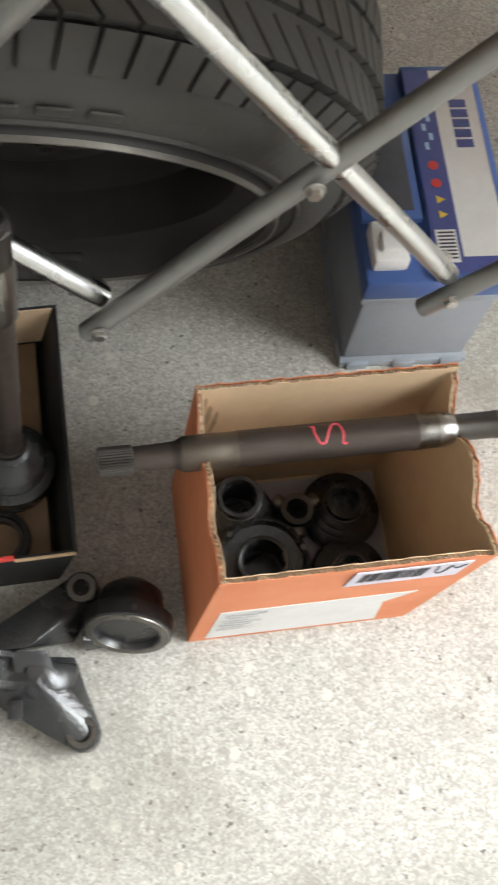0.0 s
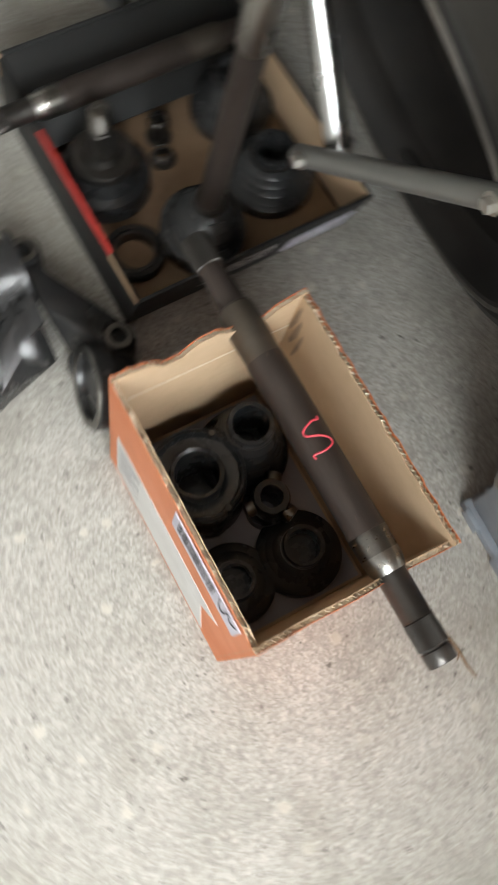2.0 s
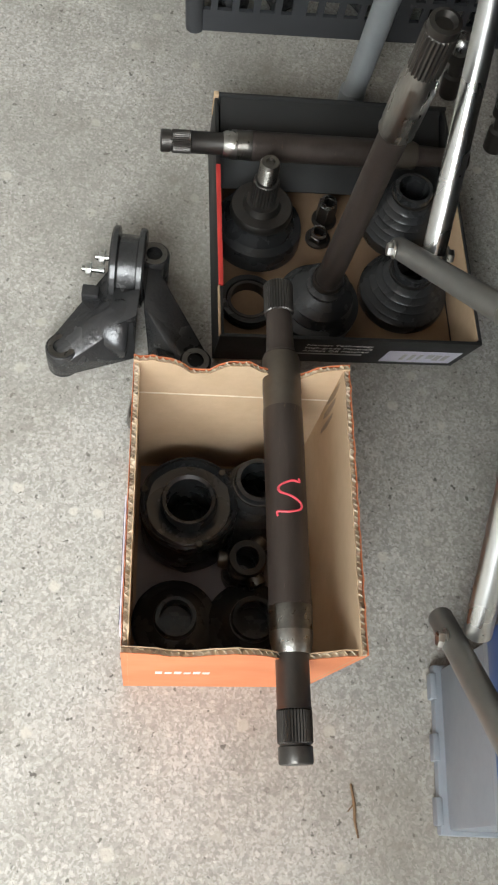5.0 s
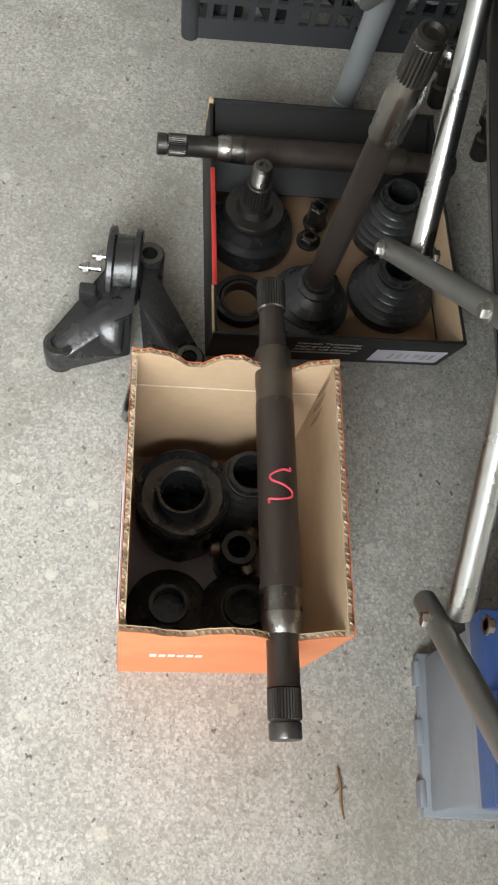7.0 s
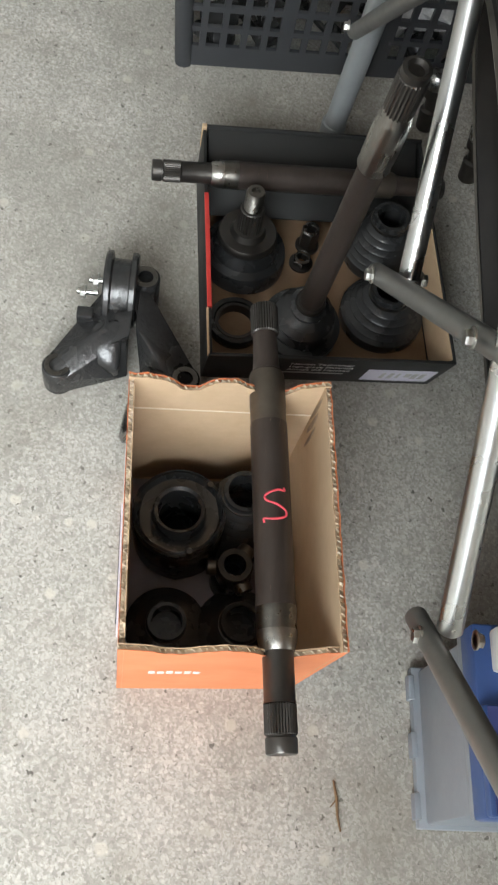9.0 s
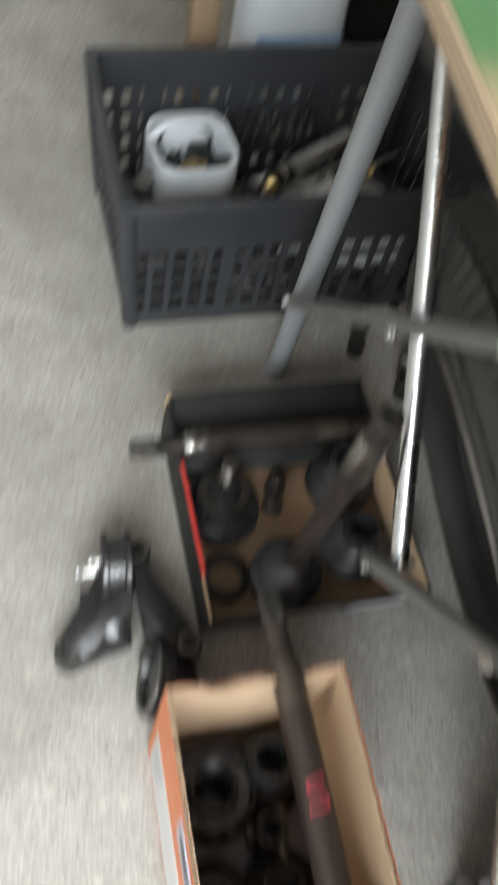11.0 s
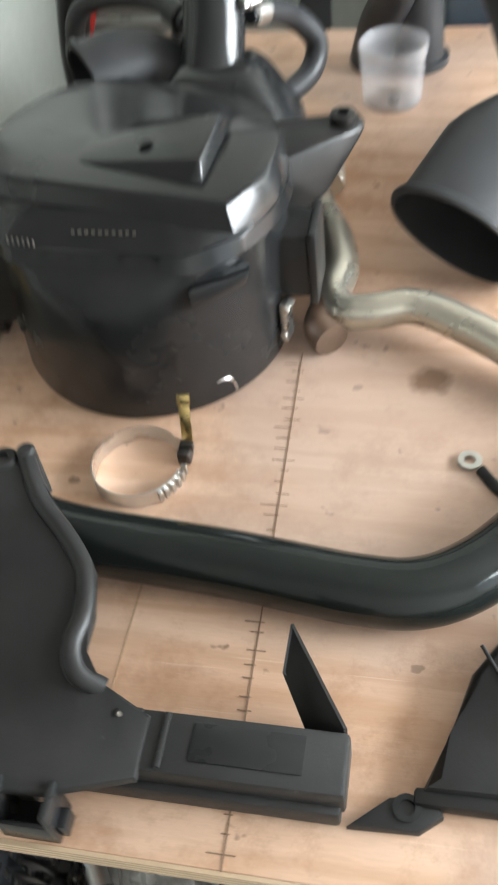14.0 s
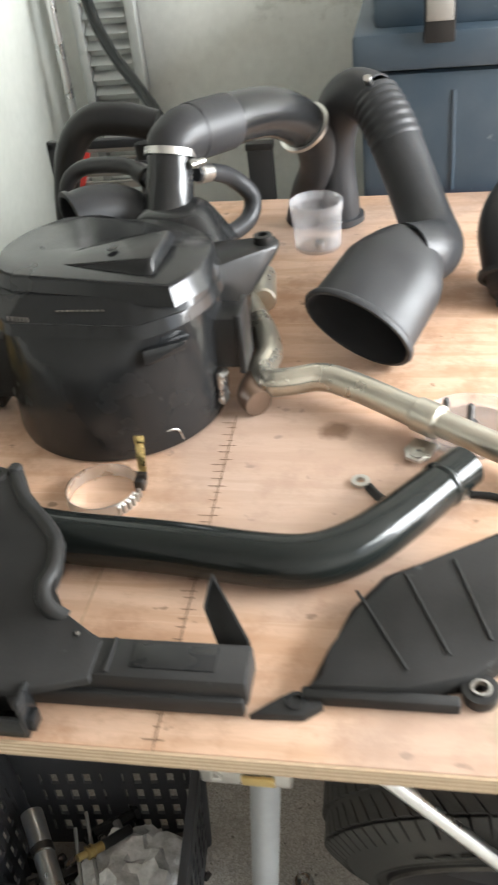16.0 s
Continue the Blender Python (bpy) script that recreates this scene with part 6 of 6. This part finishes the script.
def cover_left():
    """The deep timing cover: a broad crowned panel with a raised lip, and a straight arm that ends in a fin."""
    c = thing("timing_cover", (-0.80, 0.45, Z0), "deep black plastic engine cover with a straight arm", "car part")
    out = [(-0.868, 0.616), (-0.842, 0.612), (-0.818, 0.572), (-0.784, 0.540), (-0.758, 0.508), (-0.748, 0.470), (-0.747, 0.440), (-0.735, 0.424), (-0.700, 0.418), (-0.700, 0.374), (-0.760, 0.356), (-0.86, 0.352), (-0.96, 0.362), (-1.02, 0.385), (-1.05, 0.440), (-0.998, 0.470), (-0.945, 0.512), (-0.893, 0.560)]
    crown = lambda x, y: 0.036 * max(0.0, min(1.0, (y - 0.385) / 0.05)) * max(0.0, min(1.0, (-0.712 - x) / 0.028))
    shell = slab(out, Z0 + 0.034, Z0 + 0.0425, 0.003)
    for v in shell.verts:
        v.co.z += crown(v.co.x, v.co.y)
    part("panel", shell, MATTE, c, "broad matt black panel")
    part("skirt", slab([(-0.868, 0.600), (-0.880, 0.560), (-0.850, 0.520), (-0.815, 0.480), (-0.800, 0.430), (-0.775, 0.405), (-0.775, 0.362), (-0.86, 0.358), (-0.96, 0.368), (-1.02, 0.390), (-1.04, 0.440), (-0.99, 0.465), (-0.93, 0.515), (-0.885, 0.565)], Z0 + 0.001, Z0 + 0.036), MATTE, c)
    lip = [(-0.846, 0.606), (-0.820, 0.566), (-0.788, 0.534), (-0.765, 0.504), (-0.756, 0.470), (-0.757, 0.445), (-0.749, 0.428), (-0.732, 0.424)]
    part("lip", sweep([(x, y, Z0 + 0.0405 + crown(x, y), 0.0078) for x, y in lip], 14, 5), MATTE, c, "raised curved lip")
    part("knob", merged(lathe([(0.013, 0.030), (0.013, 0.079), (0.011, 0.081), (0.0055, 0.081), (0.0055, 0.030)], Matrix.Translation((-0.866, 0.604, Z0)), 20, closed=True), lathe([(0.008, 0.030), (0.008, 0.084), (0.006, 0.086), (0.001, 0.086)], Matrix.Translation((-0.847, 0.611, Z0)), 18)), MATTE, c, "fixing bosses")
    arm = part("arm", merged(block(-0.745, -0.563, 0.380, 0.424, Z0 + 0.008, Z0 + 0.040, 0.004), block(-0.79, -0.566, 0.374, 0.386, Z0 + 0.002, Z0 + 0.022, 0.003)), MATTE, c, "straight square arm")
    part("recess_patch", block(-0.668, -0.592, 0.390, 0.417, Z0 + 0.0402, Z0 + 0.0412, 0.0004), BLACK, arm)
    part("arm_rib", merged(block(-0.712, -0.706, 0.383, 0.422, Z0 + 0.038, Z0 + 0.0435, 0.001), block(-0.690, -0.686, 0.383, 0.422, Z0 + 0.038, Z0 + 0.0425, 0.001)), MATTE, arm)
    part("foot", merged(block(-0.792, -0.787, 0.338, 0.364, Z0 + 0.001, Z0 + 0.047, 0.0015), block(-0.755, -0.750, 0.338, 0.364, Z0 + 0.001, Z0 + 0.047, 0.0015), block(-0.788, -0.754, 0.338, 0.342, Z0 + 0.001, Z0 + 0.026, 0.0015), block(-0.788, -0.754, 0.341, 0.362, Z0 + 0.001, Z0 + 0.006), block(-0.750, -0.744, 0.342, 0.356, Z0 + 0.006, Z0 + 0.022, 0.001)), BLACK, c, "open channel-shaped foot")
    # Tiny bright rod put at the lip end for a glint.
    part("pin", rod((-0.722, 0.414, Z0 + 0.052), (-0.716, 0.408, Z0 + 0.060), 0.0020), WORN, c, "tiny bright pin standing for a glint")
    fin = bmesh.new()
    a = [Vector(q) for q in ((-0.566, 0.427, Z0 + 0.002), (-0.566, 0.425, Z0 + 0.042), (-0.610, 0.490, Z0 + 0.059), (-0.612, 0.458, Z0 + 0.048), (-0.590, 0.427, Z0 + 0.006))]
    d = Vector((0.83, 0.55, 0)) * 0.0022
    va, vb = [fin.verts.new(q) for q in a], [fin.verts.new(q - d) for q in a]
    fin.faces.new(va), fin.faces.new(list(reversed(vb)))
    for i in range(5):
        fin.faces.new((va[i], vb[i], vb[(i + 1) % 5], va[(i + 1) % 5]))
    part("fin", fin, MATTE, c, "upright triangular fin")


cover_left()


def cover_right():
    c = thing("ribbed_cover", (-0.42, 0.47, Z0), "shallow matt black ribbed plastic cover", "car part")
    out = [(-0.515, 0.400), (-0.498, 0.440), (-0.484, 0.486), (-0.455, 0.528), (-0.415, 0.545), (-0.375, 0.560), (-0.335, 0.600), (-0.290, 0.600), (-0.268, 0.560), (-0.285, 0.510), (-0.325, 0.458), (-0.372, 0.420), (-0.43, 0.402)]
    dome = lambda x, y: 0.012 * max(0.0, min(1.0, (y - 0.40) / 0.16))
    part("shell", slab(out, Z0 + 0.001, Z0 + 0.020, 0.008, None, dome), MATTE, c)
    for k in range(4):
        a, b = (-0.478 + k * 0.045, 0.505 + k * 0.022), (-0.430 + k * 0.036, 0.420 + k * 0.018)
        part("rib", sweep([(a[0], a[1], Z0 + 0.0205 + dome(*a), 0.0016), (b[0], b[1], Z0 + 0.0205 + dome(*b), 0.0016)], 8, 4), MATTE, c)
    part("front_flange", block(-0.520, -0.385, 0.392, 0.404, Z0 + 0.001, Z0 + 0.014, 0.003), MATTE, c)
    part("tip", slab([(-0.562, 0.374), (-0.536, 0.396), (-0.505, 0.404), (-0.500, 0.388), (-0.515, 0.376)], Z0 + 0.001, Z0 + 0.009, 0.002), MATTE, c, "pointed tongue with a hole")
    part("tongue_hole", lathe([(0.0095, 0.009), (0.0095, 0.0105), (0.0055, 0.0108), (0.005, 0.0092)], Matrix.Translation((-0.524, 0.390, Z0)), 22, closed=True), BLACK, c, "raised hole rim")
    part("eye", lathe([(0.015, 0.001), (0.016, 0.004), (0.016, 0.013), (0.009, 0.014), (0.0075, 0.014), (0.0075, 0.001)], Matrix.Translation((-0.368, 0.412, Z0)), 26, closed=True), MATTE, c, "fixing eye")
    part("eye_sleeve", lathe([(0.0088, 0.010), (0.0088, 0.0155), (0.0065, 0.0155), (0.0065, 0.010)], Matrix.Translation((-0.368, 0.412, Z0)), 22, closed=True), ZINC, c, "steel sleeve")


cover_right()

# ---------------------------------------------------------------- behind and beside the table


def trunk():
    t = thing("plastic_tool_trunk", (-0.05, 1.79, 0), "large dusty blue plastic tool trunk", "trunk")
    x0, x1, y0, y1 = -0.535, 0.42, 1.572, 2.0
    part("body", block(x0, x1, y0, y1, 0.42, 1.012, 0.012), TRUNK, t, "dusty blue body")
    part("skid", block(x0 + 0.01, x1 - 0.01, y0 - 0.008, y1, 0.775, 0.792, 0.003), RED, t, "red base strip")
    part("lid", merged(block(x0 - 0.012, x1 + 0.012, y0 - 0.016, y1, 1.018, 1.082, 0.010), block(x0 + 0.02, x1 - 0.02, y0 + 0.02, y1 - 0.01, 1.075, 1.16, 0.02)), TRUNK, t, "overlapping blue lid")
    part("plinth", block(x0 + 0.02, x1 - 0.02, y0 + 0.02, y1 - 0.01, 0.0, 0.43, 0.006), TRUNK, t)
    for x in (-0.40, 0.25):
        latch = part("latch", block(x - 0.026, x + 0.026, y0 - 0.034, y0 - 0.010, 1.065, 1.14, 0.004), MATTE, t, "dark buckle latch")
        part("latch_plate", block(x - 0.022, x + 0.022, y0 - 0.038, y0 - 0.034, 1.10, 1.145, 0.002), BENCH, latch)
    pieces("side_rib", [block(x0 + k * 0.16, x0 + 0.006 + k * 0.16, y0 - 0.003, y0 + 0.002, 0.80, 0.98, 0.001) for k in range(1, 6)], TRUNK, t)


trunk()


def louvre():
    p = thing("louvred_panel", (-1.12, 2.0, 0), "galvanised louvred metal panel leaning at the back wall", "panel")
    x0, x1, y = -1.19, -1.045, 1.985
    part("frame_rail", merged(block(x0, x0 + 0.02, y - 0.012, y + 0.02, 0.0, 1.5, 0.002), block(x1 - 0.022, x1, y - 0.012, y + 0.02, 0.0, 1.5, 0.002), block(x0, x1, y + 0.012, y + 0.02, 0.0, 1.5)), LOUVRE, p)
    for k in range(44):
        z = 0.06 + k * 0.0325
        part("slat", block(x0 + 0.022, x1 - 0.024, -0.013, 0.013, -0.0012, 0.0012, 0.0004, Matrix.Translation((0, y, z)) @ Matrix.Rotation(radians(38), 4, "X")), LOUVRE, p)
    r = thing("steel_upright", (-1.215, 1.93, 0), "thin bright steel upright in the corner", "tube")
    part("tube", rod((-1.213, 1.93, 0), (-1.213, 1.93, 1.6), 0.010, 16), ALU, r)


louvre()


def handle_rod():
    h = thing("long_black_handle", (-0.92, 1.72, 0), "long black bent steel handle leaning in the corner", "handle")
    part("bar", sweep([(-0.86, 1.63, 0.0, 0.0125), (-0.90, 1.68, 0.62, 0.0125), (-0.945, 1.745, 0.87, 0.0125), (-1.085, 1.88, 1.02, 0.0125), (-1.13, 1.92, 1.12, 0.0125), (-1.17, 1.97, 1.32, 0.0125)], 16, 8), GLOSS, h)


handle_rod()


def vent_pile():
    b = thing("foam_grip_handle", (-1.02, 1.40, Z0), "thick black foam-covered bent handle behind the housing", "handle")
    part("grip", sweep([(-1.040, 1.35, Z0 + 0.002, 0.020), (-1.034, 1.35, Z0 + 0.080, 0.021), (-1.008, 1.35, Z0 + 0.175, 0.024), (-0.965, 1.35, Z0 + 0.222, 0.026), (-0.910, 1.35, Z0 + 0.226, 0.027), (-0.850, 1.35, Z0 + 0.212, 0.025)], 24, 8), MATTE, b, "black foam grip")
    part("post", rod((-0.880, 1.352, Z0 + 0.0), (-0.880, 1.352, Z0 + 0.185), 0.014), MATTE, b)
    part("post_collar", rod((-0.880, 1.352, Z0 + 0.120), (-0.880, 1.352, Z0 + 0.160), 0.019), RUBBER, b)
    r = thing("slatted_grille", (-0.985, 1.44, Z0), "grey slatted grille with a red strip standing on the table", "grille")
    part("grille_frame", merged(block(-1.085, -1.070, 1.436, 1.450, Z0, Z0 + 0.165, 0.003), block(-0.900, -0.885, 1.436, 1.450, Z0, Z0 + 0.165, 0.003), block(-1.085, -0.885, 1.436, 1.450, Z0 + 0.150, Z0 + 0.166, 0.003)), RUBBER, r)
    pieces("grille_bar", [block(-1.070, -0.900, 1.438, 1.446, Z0 + 0.012 + k * 0.022, Z0 + 0.024 + k * 0.022, 0.001) for k in range(7)], BENCH, r)
    part("red_strip", block(-0.007, 0.007, -0.0012, 0.0012, 0.0, 0.15, 0.0004, pose(-1.062, 1.432, Z0 + 0.006, 0, 20, 0)), RED, r, "red tape strip")
    h = thing("loop_hose", (-0.95, 1.15, Z0), "thin black rubber hose looped over the table", "hose")
    part("hose", sweep([(-0.798, 1.108, 1.010, 0.011), (-0.830, 1.145, 1.013, 0.0115), (-0.870, 1.17, 1.013, 0.012), (-0.933, 1.20, 0.999, 0.012), (-0.962, 1.20, 0.975, 0.012), (-0.968, 1.20, 0.930, 0.012), (-0.960, 1.21, 0.860, 0.012), (-0.945, 1.23, 0.815, 0.012), (-0.90, 1.25, 0.813, 0.012)], 16, 8), RUBBER, h)
    part("hose_end", rod((-0.806, 1.116, 1.0105), (-0.826, 1.139, 1.0125), 0.0145), MATTE, h, "hose union")
    g = thing("bent_hose", (-0.70, 1.17, Z0), "short black rubber hose curving down beside the outlet", "hose")
    part("hose", sweep([(-0.736, 1.118, 1.012, 0.010), (-0.722, 1.150, 1.003, 0.012), (-0.703, 1.20, 0.975, 0.0135), (-0.680, 1.22, 0.937, 0.0135), (-0.686, 1.20, 0.908, 0.0135), (-0.714, 1.14, 0.905, 0.0135), (-0.740, 1.08, 0.905, 0.0135)], 18, 8), RUBBER, g)
    part("union", rod((-0.734, 1.122, 1.011), (-0.724, 1.146, 1.004), 0.0135), ZINC, g, "bright hose union")
    e = thing("grey_elbow", (-0.92, 1.08, Z0), "dusty grey-black rubber elbow behind the housing", "hose")
    part("body", sweep([(-0.900, 1.045, 0.975, 0.043), (-0.875, 1.066, 0.978, 0.042), (-0.845, 1.085, 0.970, 0.041), (-0.815, 1.085, 0.945, 0.040), (-0.800, 1.075, 0.900, 0.040)], 28, 8, 0.004), RUBBER, e)
    part("lip", lathe([(0.040, -0.003), (0.0465, -0.002), (0.0465, 0.004), (0.040, 0.005)], along((-0.900, 1.045, 0.975), (-0.875, 1.066, 0.978)), 36, closed=True), RUBBER, e, "rolled rubber lip")
    k = thing("pale_plug", (-0.655, 1.16, Z0), "pale worn round pipe end", "pipe")
    part("end", rod((-0.668, 1.19, Z0 + 0.02), (-0.655, 1.10, Z0 + 0.022), 0.0195, 22), OLIVE, k)


vent_pile()


def dark_block():
    # Plain block added for a black upright item of unknown kind.
    k = thing("dark_block", (-0.74, 1.66, 0), "plain dark block standing upright behind the table", "plank")
    part("board", block(-0.766, -0.716, 1.650, 1.672, 0, 0.870, 0.003), BLACKCARD, k)
    part("end_cap", block(-0.768, -0.714, 1.648, 1.674, 0.862, 0.876, 0.002), MATTE, k)


dark_block()


def side_bench():
    b = thing("folding_workbench", (-1.27, 0.8, 0), "grey folding workbench with steel jaws and timber legs", "workbench")
    z = 0.74
    for x0, x1 in ((-1.145, -1.085), (-1.215, -1.155), (-1.55, -1.27)):
        part("jaw", block(x0, x1, 0.40, 1.30, z - 0.035, z, 0.003), BENCH, b, "dusty grey jaw beam")
    for y in (0.85, 1.02):
        part("clamp_peg", merged(block(-1.135, -1.06, y - 0.012, y + 0.012, z, z + 0.022, 0.004)), MATTE, b, "black plastic peg")
    for x, y, tx in ((-1.175, 0.36, -1.175), (-1.62, 0.37, -1.58), (-1.175, 1.22, -1.175), (-1.62, 1.22, -1.58)):
        part("leg", block(-0.03, 0.03, -0.022, 0.022, 0, z - 0.035, 0.003, Matrix.Translation((x, y, 0))), TIMBER, b, "weathered timber leg")
    for y in (0.375, 1.2):
        part("rail", block(-1.60, -1.17, y, y + 0.025, 0.30, 0.36, 0.003), TIMBER, b, "timber cross rail")
    for y in (0.92, 1.12):
        part("strut", rod((-1.15, y, z - 0.03), (-1.22, y + 0.08, 0.30), 0.012, 12), BENCH, b)


side_bench()


def tub():
    t = thing("black_tub", (-1.62, 0.72, 0), "round black plastic tub under the workbench", "tub")
    part("wall", lathe([(0.0, 0.0), (0.15, 0.0), (0.158, 0.006), (0.185, 0.27), (0.195, 0.275), (0.195, 0.285), (0.180, 0.285), (0.155, 0.012), (0.0, 0.008)], None, 48), MATTE, t, local=True)


tub()


def fuel_tank():
    t = thing("expansion_tank", (-1.31, 0.86, 0.74), "yellowed translucent plastic tank with a black cap", "tank", rz=-4)
    def shell(sx, sy, zs, off=0.0):
        bm = bmesh.new()
        n, rows = 56, []
        for f, z in zs:
            rows.append([bm.verts.new((math.copysign(abs(math.cos(a)) ** 0.55, math.cos(a)) * sx * f, math.copysign(abs(math.sin(a)) ** 0.55, math.sin(a)) * sy * f, z)) for a in (2 * math.pi * (k + 0.5) / n for k in range(n))])
        for p, q in zip(rows, rows[1:]):
            for k in range(n):
                bm.faces.new((p[k], p[(k + 1) % n], q[(k + 1) % n], q[k]))
        bm.faces.new(rows[0]), bm.faces.new(rows[-1])
        return bm
    part("tank", shell(0.155, 0.192, ((0.80, 0.0), (0.92, 0.008), (0.98, 0.035), (1.0, 0.06), (0.985, 0.10), (0.93, 0.145), (0.80, 0.175), (0.55, 0.190))), TANK, t, "yellowed plastic shell", local=True)
    part("seam", shell(0.164, 0.200, ((0.98, 0.056), (1.0, 0.058), (1.0, 0.066), (0.98, 0.068))), TANK, t, "welded seam flange", local=True)
    cap = part("cap", lathe([(0.046, -0.01), (0.053, 0.0), (0.053, 0.022), (0.048, 0.030), (0.03, 0.031), (0.001, 0.029)], pose(0.144, -0.060, 0.108, 0, 64, 0), 24, lobes=lambda a, r, z: r * (1 + 0.05 * max(0, math.cos(8 * a))) if r > 0.04 else r), MATTE, t, "black ridged screw cap", local=True)
    part("cap_mark", lathe([(0.034, 0.0312), (0.034, 0.0318), (0.024, 0.0318), (0.024, 0.0312)], pose(0.144, -0.060, 0.108, 0, 64, 0), 3, closed=True), ZINC, cap, "worn pale cap symbol", local=True, smooth=0)
    part("cap_tab", rod((0.160, -0.122, 0.108), (0.168, -0.110, 0.108), 0.012), MATTE, cap, local=True)
    part("nozzle", sweep([(0.08, 0.155, 0.15, 0.014), (0.09, 0.180, 0.17, 0.013), (0.10, 0.205, 0.175, 0.012), (0.105, 0.240, 0.178, 0.012)], 16, 5), TANK, t, local=True)
    pieces("rib", [block(-0.11, 0.12, y - 0.004, y + 0.004, 0.10, 0.176, 0.003) for y in (0.08, 0.12)], TANK, t, local=True)
    for y in (-0.07, -0.05, 0.04, 0.06, 0.14):
        part("lug", block(0.150, 0.168, y - 0.006, y + 0.006, 0.035, 0.056, 0.002), TANK, t, local=True)
    part("printed_mark", merged(block(0.152, 0.1535, -0.125, -0.105, 0.062, 0.068), block(0.152, 0.1535, -0.125, -0.11, 0.074, 0.08)), INK, t, local=True, smooth=0)


fuel_tank()
